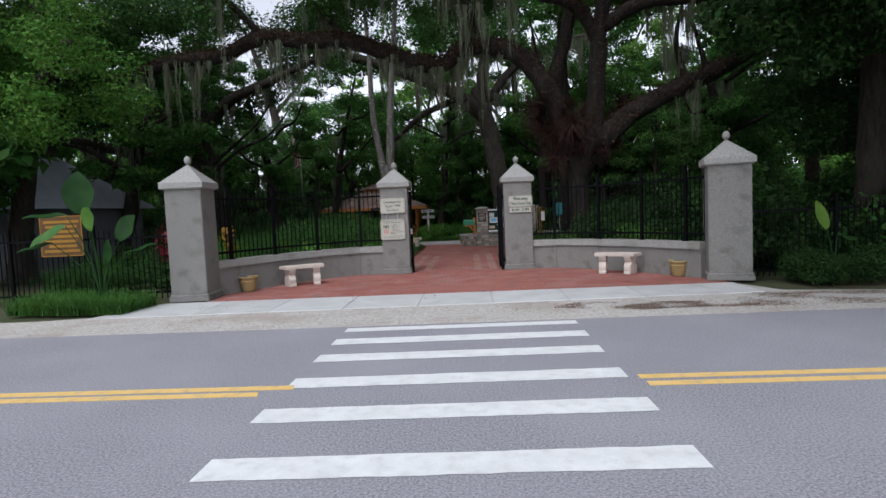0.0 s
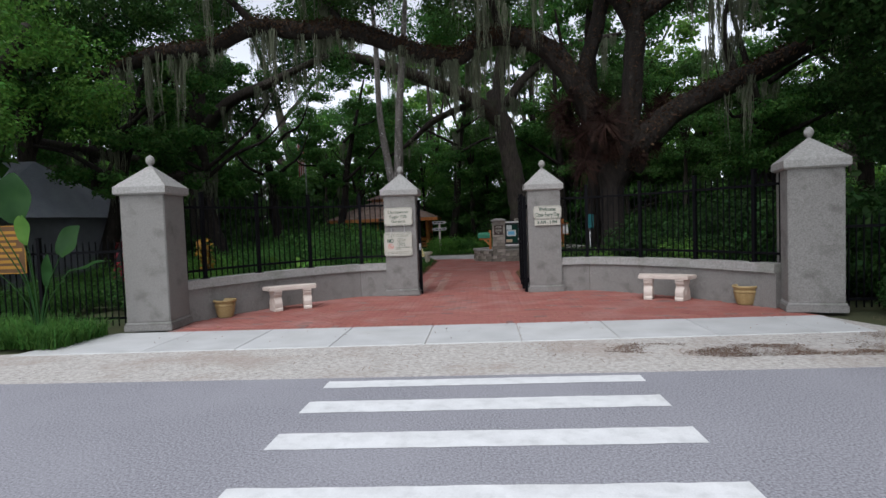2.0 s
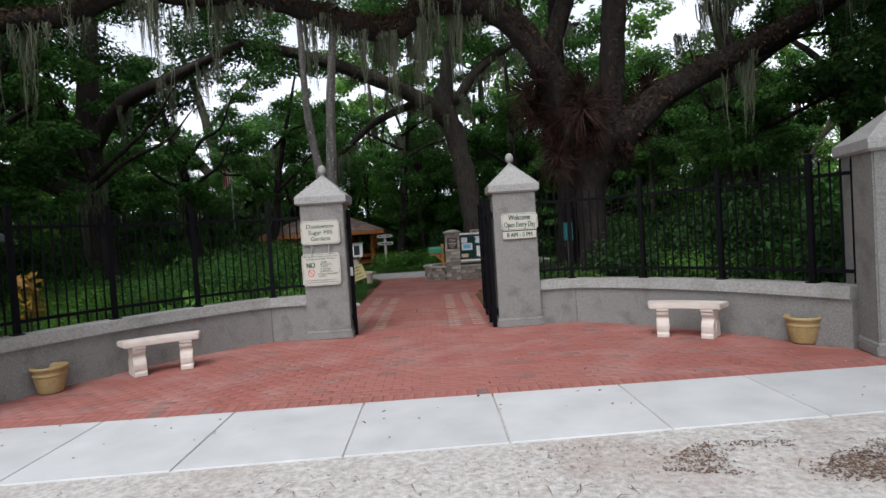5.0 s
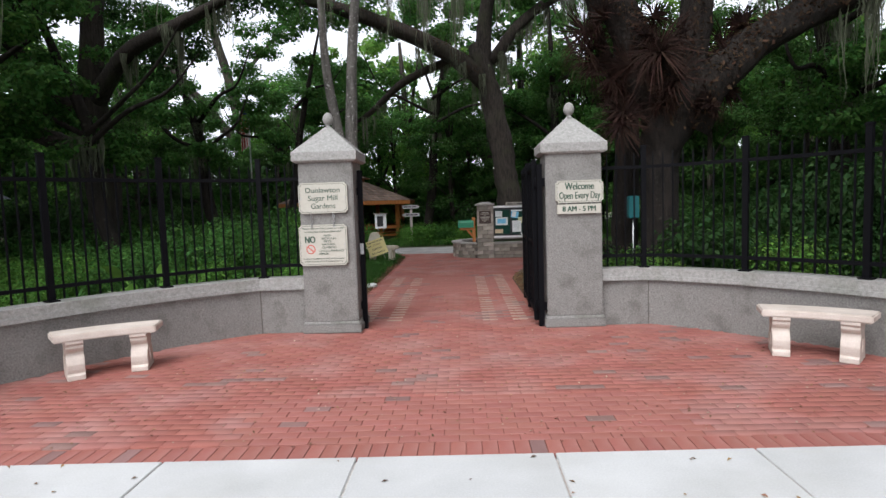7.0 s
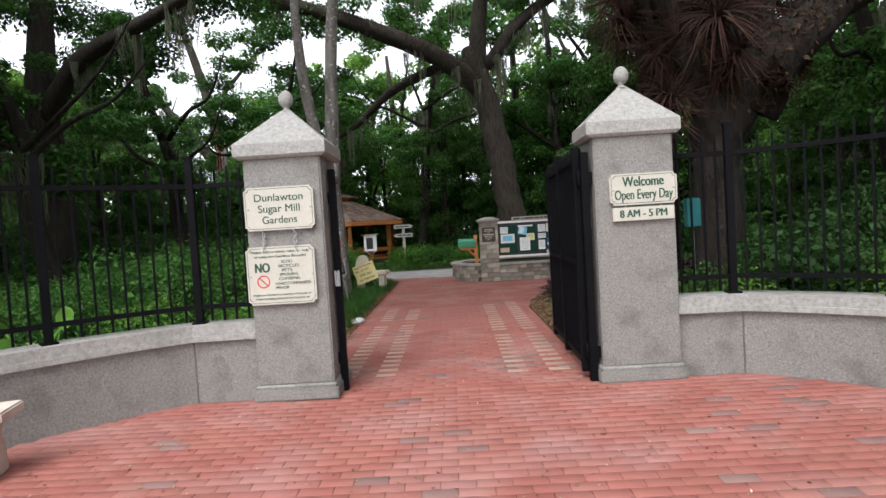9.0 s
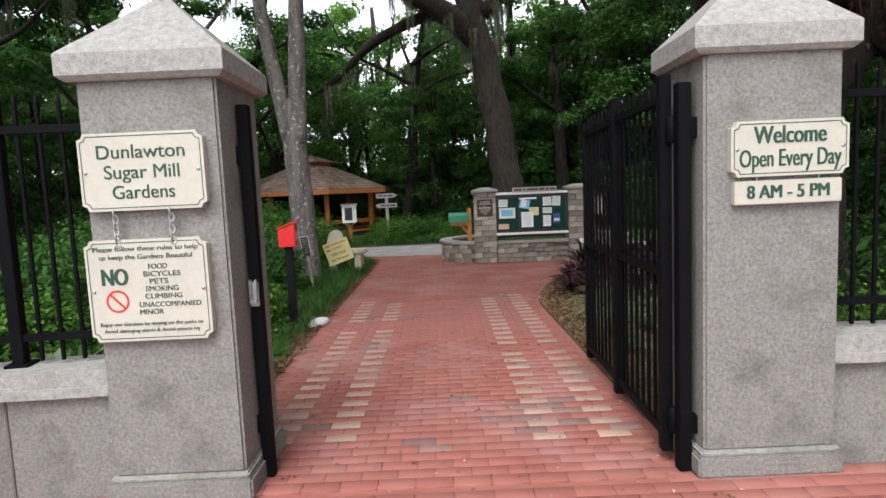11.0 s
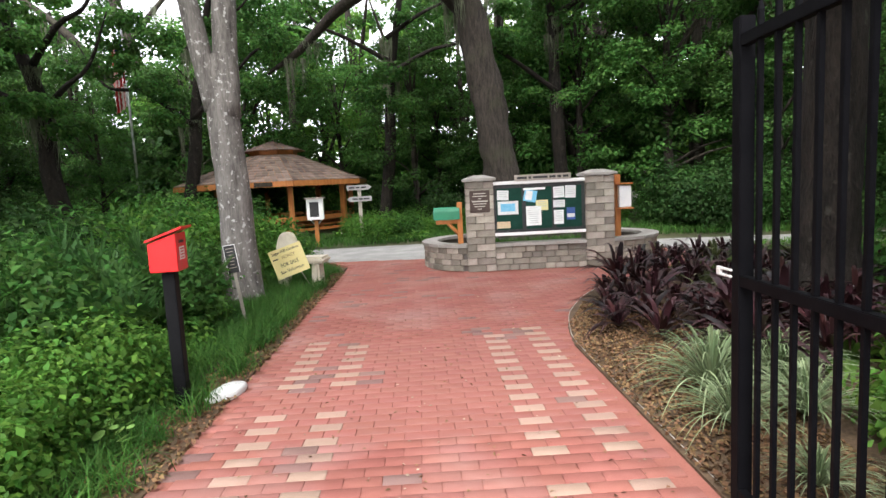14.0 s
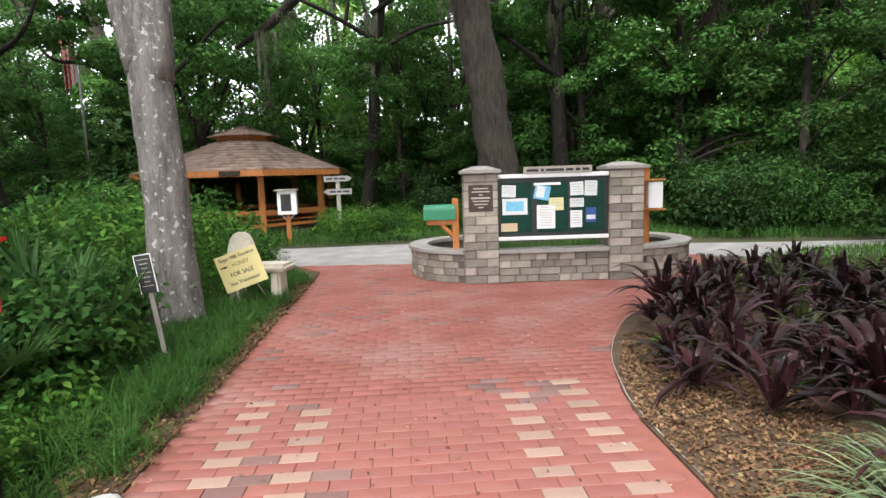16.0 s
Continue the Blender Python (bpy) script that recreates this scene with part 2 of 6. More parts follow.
def shade(bm, on=True):
    for f in bm.faces:
        f.smooth = on
    return bm


def add_box(bm, c, s, bevel=0.0, rz=0.0, taper=1.0):
    m = Matrix.Translation(c) @ Matrix.Rotation(radians(rz), 4, "Z") @ Matrix.Diagonal((*s, 1))
    r = bmesh.ops.create_cube(bm, size=1.0, matrix=m)
    if taper != 1.0:
        for v in r["verts"]:
            if v.co.z > c[2]:
                v.co.x, v.co.y = c[0] + (v.co.x - c[0]) * taper, c[1] + (v.co.y - c[1]) * taper
    if bevel:
        es = {e for v in r["verts"] for e in v.link_edges}
        bmesh.ops.bevel(bm, geom=list(es), offset=bevel, segments=2, affect="EDGES", clamp_overlap=True)
    return bm


def box(c, s, bevel=0.0, rz=0.0, taper=1.0):
    return add_box(bmesh.new(), c, s, bevel, rz, taper)


def add_prism(bm, pts, z0, z1):
    """A flat outline in x and y raised from z0 to z1."""
    lo = [bm.verts.new((x, y, z0)) for x, y in pts]
    hi = [bm.verts.new((x, y, z1)) for x, y in pts]
    bm.faces.new(lo[::-1]), bm.faces.new(hi)
    for i in range(len(pts)):
        j = (i + 1) % len(pts)
        bm.faces.new((lo[i], lo[j], hi[j], hi[i]))
    return bm


def prism(pts, z0, z1):
    return add_prism(bmesh.new(), pts, z0, z1)


def upright(bm):
    """Turns an outline drawn in x and y to stand in x and z, facing -y."""
    bm.transform(Matrix.Rotation(radians(90), 4, "X"))
    return bm


def lathe(profile, n=24):
    bm = bmesh.new()
    rings = [[bm.verts.new((r * math.cos(a), r * math.sin(a), z)) for a in [2 * math.pi * k / n for k in range(n)]] for r, z in profile]
    for a, b in zip(rings, rings[1:]):
        for k in range(n):
            bm.faces.new((a[k], a[(k + 1) % n], b[(k + 1) % n], b[k]))
    bm.faces.new(rings[0][::-1]), bm.faces.new(rings[-1])
    return shade(bm)


def spline(pts, steps=6):
    """A smooth line through points (any width of tuple)."""
    p = np.array(pts, float)
    q = np.vstack([2 * p[0] - p[1], p, 2 * p[-1] - p[-2]])
    out = []
    for i in range(1, len(q) - 2):
        for k in range(steps):
            t = k / steps
            a, b, c, d = q[i - 1], q[i], q[i + 1], q[i + 2]
            out.append(0.5 * (2 * b + (c - a) * t + (2 * a - 5 * b + 4 * c - d) * t ** 2 + (3 * b - a - 3 * c + d) * t ** 3))
    out.append(p[-1])
    return np.array(out)


def sweep(pts, n=10, rough=0.0, steps=6):
    """A tapered limb along points (x, y, z, radius)."""
    line = spline(pts, steps) if steps > 1 else np.array(pts, float)
    bm = bmesh.new()
    rings = []
    for i, row in enumerate(line):
        c, r = Vector(row[:3]), max(row[3], 0.004)
        d = Vector(line[min(i + 1, len(line) - 1)][:3]) - Vector(line[max(i - 1, 0)][:3])
        d.normalize()
        u = d.cross(Vector((0.13, 0.97, 0.2))).normalized() if abs(d.y) < 0.9 else d.cross(Vector((1, 0, 0))).normalized()
        w = d.cross(u)
        ring = []
        for k in range(n):
            a = 2 * math.pi * k / n
            v = u * math.cos(a) + w * math.sin(a)
            p = c + v * r
            if rough:
                p += v * r * rough * (noise.noise(p * 2.2) + 0.5 * noise.noise(p * 6.0) + 0.35 * math.sin(3 * a + i * 0.2))
            ring.append(bm.verts.new(p))
        rings.append(ring)
    for a, b in zip(rings, rings[1:]):
        for k in range(n):
            bm.faces.new((a[k], a[(k + 1) % n], b[(k + 1) % n], b[k]))
    bm.faces.new(rings[0][::-1]), bm.faces.new(rings[-1])
    bmesh.ops.recalc_face_normals(bm, faces=bm.faces)
    return shade(bm)


def rod(a, b, r, n=8):
    return sweep([(*a, r), (*b, r)], n, 0.0, 1)


def mesh_from(name, verts, faces_per, mats, parent=None, smooth=False):
    """A mesh of many equal faces: verts (k, corners, 3)."""
    v = np.asarray(verts, np.float32)
    k, c = v.shape[0], v.shape[1]
    me = bpy.data.meshes.new(name)
    me.vertices.add(k * c)
    me.vertices.foreach_set("co", v.reshape(-1))
    f = np.asarray(faces_per)
    idx = (f[None] + (np.arange(k) * c)[:, None, None]).reshape(-1)
    me.loops.add(len(idx))
    me.loops.foreach_set("vertex_index", idx.astype(np.int32))
    me.polygons.add(k * f.shape[0])
    me.polygons.foreach_set("loop_start", np.arange(0, len(idx), f.shape[1], dtype=np.int32))
    me.update(calc_edges=True)
    me.materials.append(mats)
    ob = new(name, me)
    ob.parent = parent
    return ob


def leaf_mesh(name, p, nrm, size, mat, parent=None, width=0.55):
    """One bent leaf at each point p, facing nrm."""
    k = len(p)
    nrm = nrm / np.maximum(np.linalg.norm(nrm, axis=1, keepdims=True), 1e-6)
    a = np.cross(nrm, rng.normal(size=(k, 3)))
    a /= np.maximum(np.linalg.norm(a, axis=1, keepdims=True), 1e-6)
    b = np.cross(nrm, a)
    s = size * rng.uniform(0.6, 1.3, (k, 1))
    up = nrm * s * 0.12
    v = np.stack([p - a * s * 0.5, p + b * s * width * 0.5 + up, p + a * s * 0.5 - up, p - b * s * width * 0.5 + up], 1)
    return mesh_from(name, v, [(0, 1, 2, 3)], mat, parent)


def clump_points(blobs, k, flat=0.75, shell=0.55):
    """Points and outward directions in a set of blobs (x, y, z, radius)."""
    bl = np.array(blobs, float)
    w = bl[:, 3] ** 2
    pick = bl[rng.choice(len(bl), k, p=w / w.sum())]
    u = rng.normal(size=(k, 3))
    u /= np.linalg.norm(u, axis=1, keepdims=True)
    r = pick[:, 3:4] * (shell + (1 - shell) * rng.random((k, 1)) ** 0.5) * (1 + 0.25 * rng.normal(size=(k, 1)) * 0.5)
    p = pick[:, :3] + u * r * np.array([1, 1, flat])
    return p, u + np.array([0, 0, 0.7]) + 0.6 * rng.normal(size=(k, 3))


def blades(name, p, height, lean, width, mat, parent=None, segs=3):
    """Grass-like blades standing at points p."""
    k = len(p)
    ang = rng.uniform(0, 2 * np.pi, k)
    d = np.stack([np.cos(ang), np.sin(ang), np.zeros(k)], 1)
    side = np.stack([-np.sin(ang), np.cos(ang), np.zeros(k)], 1)
    h = height * rng.uniform(0.55, 1.25, (k, 1))
    ln = lean * rng.uniform(0.3, 1.4, (k, 1))
    rows = []
    for i in range(segs + 1):
        t = i / segs
        c = p + np.array([0, 0, 1.0]) * h * (t - 0.35 * ln / max(lean, 0.01) * t * t * min(1.0, lean)) + d * ln * h * t * t
        wd = width * (1 - t) ** 0.6 * 0.5 + 0.0008
        rows += [c - side * wd, c + side * wd]
    v = np.stack(rows, 1)
    f = [(2 * i, 2 * i + 1, 2 * i + 3, 2 * i + 2) for i in range(segs)]
    return mesh_from(name, v, f, mat, parent)


def strap_plant(name, count, length, width, rise, mat, parent=None, segs=5, split=False):
    """A rosette of arching strap leaves, round the origin."""
    k = count
    ang = rng.uniform(0, 2 * np.pi, k)
    d = np.stack([np.cos(ang), np.sin(ang), np.zeros(k)], 1)
    side = np.stack([-np.sin(ang), np.cos(ang), np.zeros(k)], 1)
    ln = length * rng.uniform(0.65, 1.2, (k, 1))
    el = rise * rng.uniform(0.45, 1.25, (k, 1))
    rows = []
    for i in range(segs + 1):
        t = i / segs
        c = d * ln * t * np.cos(el) * (1 + 0.1 * t) + np.array([0, 0, 1.0]) * ln * (t * np.sin(el) - 0.55 * t ** 2.4)
        c = c + np.array([0, 0, 0.02])
        wd = width * (0.5 + 0.5 * math.sin(math.pi * min(1.0, 0.25 + 0.75 * t))) * 0.5 * (1 - t ** 4) + 0.001
        c[:, 2] = np.maximum(c[:, 2], 0.01)
        rows += [c - side * wd + [0, 0, wd * 0.4], c, c + side * wd + [0, 0, wd * 0.4]]
    v = np.stack(rows, 1)
    f = []
    for i in range(segs):
        f += [(3 * i, 3 * i + 1, 3 * i + 4, 3 * i + 3), (3 * i + 1, 3 * i + 2, 3 * i + 5, 3 * i + 4)]
    if split:      # every leaf a part of its own
        t = new(name)
        for q in range(k):
            mesh_from("leaf", v[q:q + 1], f, mat, t)
        return t
    return mesh_from(name, v, f, mat, parent)


def lettering(body, size, x, z, mat, parent, y=-0.012, width=None, name="lettering", bold=0.014):
    """Flat letters on a board that faces -y, centred on x and z."""
    cu = bpy.data.curves.new("letters", "FONT")
    cu.body, cu.size, cu.align_x, cu.align_y = body, size, "CENTER", "CENTER"
    cu.extrude = 0.0015
    tmp = new("letters", cu)
    bpy.context.view_layer.update()
    me = bpy.data.meshes.new_from_object(tmp.evaluated_get(bpy.context.evaluated_depsgraph_get()))
    bpy.data.objects.remove(tmp)
    if size > 0.05:      # bold strokes
        bm = bmesh.new()
        for dx in (-bold * size, 0.0, bold * size):
            me.transform(Matrix.Translation((dx, 0, dx * 0.02)))
            bm.from_mesh(me)
            me.transform(Matrix.Translation((-dx, 0, -dx * 0.02)))
        bm.to_mesh(me)
        bm.free()
    me.materials.clear()
    me.materials.append(mat)
    wide = max((v.co.x for v in me.vertices), default=1) - min((v.co.x for v in me.vertices), default=0)
    sx = width / wide if width else 1.0
    me.transform(Matrix.Translation((x, y, z)) @ Matrix.Rotation(radians(90), 4, "X") @ Matrix.Diagonal((sx, 1, 1, 1)))
    if " " not in body or size < 0.05:
        ob = new(name, me)
        ob.parent = parent
        return ob
    spans = sorted((min(me.vertices[i].co.x for i in q.vertices), max(me.vertices[i].co.x for i in q.vertices)) for q in me.polygons)
    cuts, reach = [], spans[0][1]
    for a, b in spans:
        if a - reach > 0.15 * size * sx:
            cuts.append((a + reach) / 2)
        reach = max(reach, b)
    words = collections.defaultdict(list)
    for q in me.polygons:
        words[sum(q.center.x > c for c in cuts)].append([me.vertices[i].co[:] for i in q.vertices])
    for faces in words.values():
        word = bpy.data.meshes.new(name)
        flat = [v for f in faces for v in f]
        starts = list(itertools.accumulate([0] + [len(f) for f in faces]))
        word.from_pydata(flat, [], [list(range(a, b)) for a, b in zip(starts, starts[1:])])
        word.materials.append(mat)
        ob = new(name, word)
        ob.parent = parent
    return ob


def inside(poly, x, y):
    c = False
    for i in range(len(poly)):
        (x0, y0), (x1, y1) = poly[i - 1], poly[i]
        if (y0 > y) != (y1 > y) and x < (x1 - x0) * (y - y0) / (y1 - y0) + x0:
            c = not c
    return c


def scatter(poly, k):
    """k random points of the ground inside an outline."""
    xs, ys = [p[0] for p in poly], [p[1] for p in poly]
    out = []
    while len(out) < k:
        x, y = rnd.uniform(min(xs), max(xs)), rnd.uniform(min(ys), max(ys))
        if inside(poly, x, y):
            out.append((x, y, 0.0))
    return np.array(out)


# ---- ground, road, walks ----
MID = -0.16          # the gate's middle line
ground_bm = bmesh.new()
bmesh.ops.create_grid(ground_bm, x_segments=60, y_segments=60, size=220, matrix=Matrix.Translation((0, 20, -0.05)))
tagged(part("ground", ground_bm, SOIL), "dark forest floor with low green cover", "ground", kind="structure")
road = tagged(part("road", prism([(-160, 6.35), (160, 6.35), (160, 11.78), (6, 11.72), (1.5, 11.66), (-3, 11.62), (-160, 11.35)], -0.2, 0.0), ASPHALT), "worn bluish-grey asphalt two-lane road", "road", kind="structure")
tagged(part("shoulder", prism([(-160, 11.35), (-3, 11.62), (1.5, 11.66), (6, 11.72), (160, 11.78), (160, 12.9), (8, 12.9), (5.2, 13.55), (4.9, 14.4), (-5.7, 14.4), (-5.75, 13.2), (-7, 12.95), (-160, 12.6)], -0.2, -0.012), SHELL), "pale crushed shell road shoulder with dark leaf litter", "shoulder", kind="structure")
tagged(part("near_shoulder", prism([(-160, 4.2), (160, 4.2), (160, 6.35), (-160, 6.35)], -0.2, -0.012), SHELL), "pale crushed shell verge beside the road", "shoulder", kind="structure")
crossing = thing("crosswalk", 0, 0, 0, 0, "six white painted bars across grey asphalt", "crosswalk")
bars = [7.25, 8.15, 8.97, 9.83, 10.58, 11.28]
for i, y in enumerate(bars):
    bm = bmesh.new()
    n = 26
    d = 0.30 if i < 5 else 0.22
    skew = 0.06
    lo = [bm.verts.new((-1.48 + 2.99 * k / n, y + skew * k / n + rnd.uniform(-0.006, 0.006), 0.004)) for k in range(n + 1)]
    hi = [bm.verts.new((-1.48 + 2.99 * k / n, y + d + skew * k / n + rnd.uniform(-0.006, 0.006), 0.004)) for k in range(n + 1)]
    for k in range(n):
        bm.faces.new((lo[k], lo[k + 1], hi[k + 1], hi[k]))
    part("bar", bm, ROAD_WHITE, crossing)
lines = thing("centre_line", 0, 0, 0, 0, "double yellow painted centre line, worn at the crossing", "road marking")
for x0, x1, y in ((-150, -1.66, 8.775), (-150, -1.40, 8.945), (1.62, 150, 8.79), (1.60, 150, 8.985)):
    part("stripe", prism([(x0, y), (x1, y), (x1 - 0.03, y + 0.11), (x0, y + 0.11)], 0.001, 0.005), ROAD_YELLOW, lines)

walkway = thing("pavement", 0, 0, 0, 0, "pale concrete pavement of square slabs", "pavement", kind="structure")
slab_n = 0
x = -0.706 - 4 * 1.218
while x < 4.8:
    x1 = min(x + 1.218, 4.85)
    y0a, y0b = 13.19 + 0.035 * x, 13.19 + 0.035 * x1
    y1a, y1b = 14.46 + 0.012 * x, 14.46 + 0.012 * x1
    if x1 >= 4.8:
        x1 = 4.85
    bm = prism([(x + 0.006, y0a), (x1 - 0.006, y0b), (x1 - 0.006, y1b), (x + 0.006, y1a)], -0.12, 0.0)
    bmesh.ops.bevel(bm, geom=[e for e in bm.edges if all(v.co.z > -0.01 for v in e.verts)], offset=0.006, segments=1, affect="EDGES")
    part("slab", bm, SLAB, walkway)
    x = x1
# the apron that runs on in front of the outer pillar
part("slab", prism([(-6.1, 12.98), (-5.58, 12.99), (-5.58, 14.38), (-5.75, 14.2)], -0.12, -0.004), SLAB, walkway)


# ---- pillars, low walls, fences ----
def pillar(x, y, w, group, depth=1.0, rz=0.0):
    t = thing("gate_pillar", x, y, 0, rz, "weathered grey stucco pillar with a pyramid cap and ball finial", "pillar", group)
    part("plinth", box((0, 0, 0.055), (w + 0.07, w + 0.07, 0.11), 0.012), STUCCO, t)
    pl = bmesh.new()
    add_box(pl, (0, 0, 0.125), (w + 0.035, w + 0.035, 0.03), 0.01)
    part("plinth_moulding", pl, COPING, t)
    sh = box((0, 0, 1.135), (w, w, 2.0), 0.014)
    part("shaft", sh, STUCCO, t)
    cap = bmesh.new()
    h = w / 2 + 0.062
    lo = [cap.verts.new((sx * (h - 0.03), sy * (h - 0.03), 2.11)) for sx, sy in ((-1, -1), (1, -1), (1, 1), (-1, 1))]
    a = [cap.verts.new((sx * h, sy * h, 2.135)) for sx, sy in ((-1, -1), (1, -1), (1, 1), (-1, 1))]
    b = [cap.verts.new((sx * h, sy * h, 2.235)) for sx, sy in ((-1, -1), (1, -1), (1, 1), (-1, 1))]
    c = [cap.verts.new((sx * (h - 0.015), sy * (h - 0.015), 2.25)) for sx, sy in ((-1, -1), (1, -1), (1, 1), (-1, 1))]
    d = [cap.verts.new((sx * 0.04, sy * 0.04, 2.565)) for sx, sy in ((-1, -1), (1, -1), (1, 1), (-1, 1))]
    for r0, r1 in ((lo, a), (a, b), (b, c), (c, d)):
        for k in range(4):
            cap.faces.new((r0[k], r0[(k + 1) % 4], r1[(k + 1) % 4], r1[k]))
    cap.faces.new(lo[::-1]), cap.faces.new(d)
    part("cap", cap, COPING, t)
    part("finial", lathe([(0.046, 2.553), (0.046, 2.568), (0.028, 2.578), (0.026, 2.596), (0.044, 2.608), (0.060, 2.630), (0.067, 2.660), (0.064, 2.690), (0.052, 2.720), (0.032, 2.742), (0.010, 2.752)], 18), COPING, t)
    for o in t.children:
        if o.name.split('.')[0] != 'finial':
            o.scale.y = depth
    return t


GX = (-1.665, 1.345)
for gx in GX:
    pillar(gx, 18.285 if gx < 0 else 18.225, 0.67, "pillars of the gate", 0.87 if gx < 0 else 0.70)
for gx, gy, gw, turn in ((-5.16, 14.84, 0.68, 4), (5.0, 15.08, 0.73, -15)):
    pillar(gx, gy, gw, "outer pillars of the entrance", 1.0, turn)


def wall_line(side, n=22):
    """The low wall's front line from the gate pillar round to the outer pillar."""
    out = [(1.84, 18.09), (2.41, 18.06)]
    for k in range(1, n + 1):
        t = k / n
        out.append(((1 - t) ** 2 * 2.41 + 2 * t * (1 - t) * 3.72 + t * t * 4.72, (1 - t) ** 2 * 18.06 + 2 * t * (1 - t) * 17.32 + t * t * 15.2))
    return [(MID + side * x, y) for x, y in out]


def ribbon(line, off0, off1, z0, z1, side):
    bm = bmesh.new()
    rows = []
    for i, (x, y) in enumerate(line):
        x0, y0 = line[max(i - 1, 0)]
        x1, y1 = line[min(i + 1, len(line) - 1)]
        d = Vector((x1 - x0, y1 - y0)).normalized()
        nx, ny = (-d.y * side, d.x * side)
        rows.append([bm.verts.new((x + nx * o, y + ny * o, z)) for o, z in ((off0, z0), (off1, z0), (off1, z1), (off0, z1))])
    for a, b in zip(rows, rows[1:]):
        for k in range(4):
            bm.faces.new((a[k], a[(k + 1) % 4], b[(k + 1) % 4], b[k]))
    bm.faces.new(rows[0]), bm.faces.new(rows[-1][::-1])
    bmesh.ops.recalc_face_normals(bm, faces=bm.faces)
    return bm


def fence_at(points, z0, label, posts_every, first=0):
    """Black iron pickets along a line of points."""
    t = thing("iron_fence", 0, 0, 0, 0, label, "fence", "iron fences")
    line = []
    for (x0, y0), (x1, y1) in zip(points, points[1:]):
        k = max(1, int(math.hypot(x1 - x0, y1 - y0) / 0.01))
        line += [(x0 + (x1 - x0) * i / k, y0 + (y1 - y0) * i / k) for i in range(k)]
    picket = post = None
    step = 0
    every = round(posts_every / 0.115)
    rails = [(z0 + 0.15, 0.0), (z0 + 1.24, 0.0)]
    for i in range(0, len(line), 11):
        x, y = line[i]
        is_post = step % every == first
        dx, dy = (line[min(i + 5, len(line) - 1)][0] - line[max(i - 5, 0)][0], line[min(i + 5, len(line) - 1)][1] - line[max(i - 5, 0)][1])
        rz = math.degrees(math.atan2(dy, dx))
        if is_post:
            if post is None:
                bm = box((0, 0, 0.74), (0.062, 0.062, 1.48), 0.004)
                add_box(bm, (0, 0, 1.49), (0.072, 0.072, 0.03), 0.006)
                add_box(bm, (0, 0, 0.008), (0.12, 0.12, 0.016), 0.003)
                post = part("post", bm, IRON, t)
                post.matrix_basis = pose(x, y, z0, 0, 0, rz)
            else:
                again(post, pose(x, y, z0, 0, 0, rz))
        else:
            if picket is None:
                bm = box((0, 0, 0.70), (0.018, 0.018, 1.36), 0.002)
                add_box(bm, (0, 0, 1.40), (0.018, 0.018, 0.04), 0.0, 0, 0.2)
                picket = part("picket", bm, IRON, t)
                picket.matrix_basis = pose(x, y, z0, 0, 0, rz)
            else:
                again(picket, pose(x, y, z0, 0, 0, rz))
        step += 1
    pts = line[::14] + [line[-1]]
    for z, _ in rails:
        part("rail", ribbon(pts, -0.018, 0.018, z - 0.02, z + 0.02, 1), IRON, t)
    return t


for side, name in ((-1, "low_wall_west"), (1, "low_wall_east")):
    line = wall_line(side)
    w = tagged(part(name, ribbon(line, 0.0, 0.24, -0.05, 0.55, side), STUCCO), "low curved stucco wall with dark damp stains", "wall", kind="structure")
    part("coping", ribbon(line, -0.045, 0.285, 0.55, 0.60, side), COPING, w)
    part("coping", ribbon(line, -0.03, 0.27, 0.60, 0.69, side), COPING, w)
    # a thin dark strip stands in for the shaded crease where the wall bends
    kx, ky = line[1]
    part("joint", box((kx, ky - 0.002, 0.27), (0.012, 0.012, 0.54)), MORTAR, w, "dark vertical strip drawn along the wall's crease")
    mids = []
    for i, (x, y) in enumerate(line):
        x0, y0 = line[max(i - 1, 0)]
        x1, y1 = line[min(i + 1, len(line) - 1)]
        d = Vector((x1 - x0, y1 - y0)).normalized()
        mids.append((x - d.y * side * 0.13, y + d.x * side * 0.13))
    fence_at(mids, 0.69, "black iron picket fence on the curved low wall", 1.15, 5)
    ex = MID + side * 5.32
    fence_at([(ex, 14.95), (ex + side * 8.5, 15.1)], 0.0, "black iron picket fence standing in the planted verge", 1.85)


# ---- gate ----
gate = thing("iron_gate", 0.895, 18.165, 0, -1.5, "black iron gate leaf standing open", "gate")
part("stile", box((0, 0.03, 1.06), (0.06, 0.06, 2.0), 0.004), IRON, gate)
part("stile", box((0.02, 1.86, 1.04), (0.06, 0.06, 2.0), 0.004), IRON, gate)
part("stile", box((0.01, 0.95, 1.07), (0.07, 0.07, 2.04), 0.004), IRON, gate)
for z in (0.14, 1.03, 1.95):
    part("rail", box((0.01, 0.94, z), (0.035, 1.82, 0.045), 0.003), IRON, gate)
bar = None
for k in range(16):
    y = 0.11 + k * 0.108
    if abs(y - 0.95) < 0.05:
        continue
    if bar is None:
        bm = box((0, 0, 1.07), (0.019, 0.019, 1.92), 0.002)
        add_box(bm, (0, 0, 2.05), (0.019, 0.019, 0.04), 0.0, 0, 0.15)
        bar = part("bar", bm, IRON, gate)
        bar.matrix_basis = pose(0.01, y, 0)
    else:
        again(bar, pose(0.01, y, 0))
lp = bmesh.new()
for dz in (-0.013, 0.013):
    add_box(lp, (-0.02, 1.925, 1.055 + dz), (0.012, 0.11, 0.009), 0.002)
add_box(lp, (-0.02, 1.965, 1.055), (0.012, 0.03, 0.03), 0.002)
# plain white stands in for the bright sheen of the steel
part("latch_tongue", lp, WHITE, gate, "pale steel latch tongue")
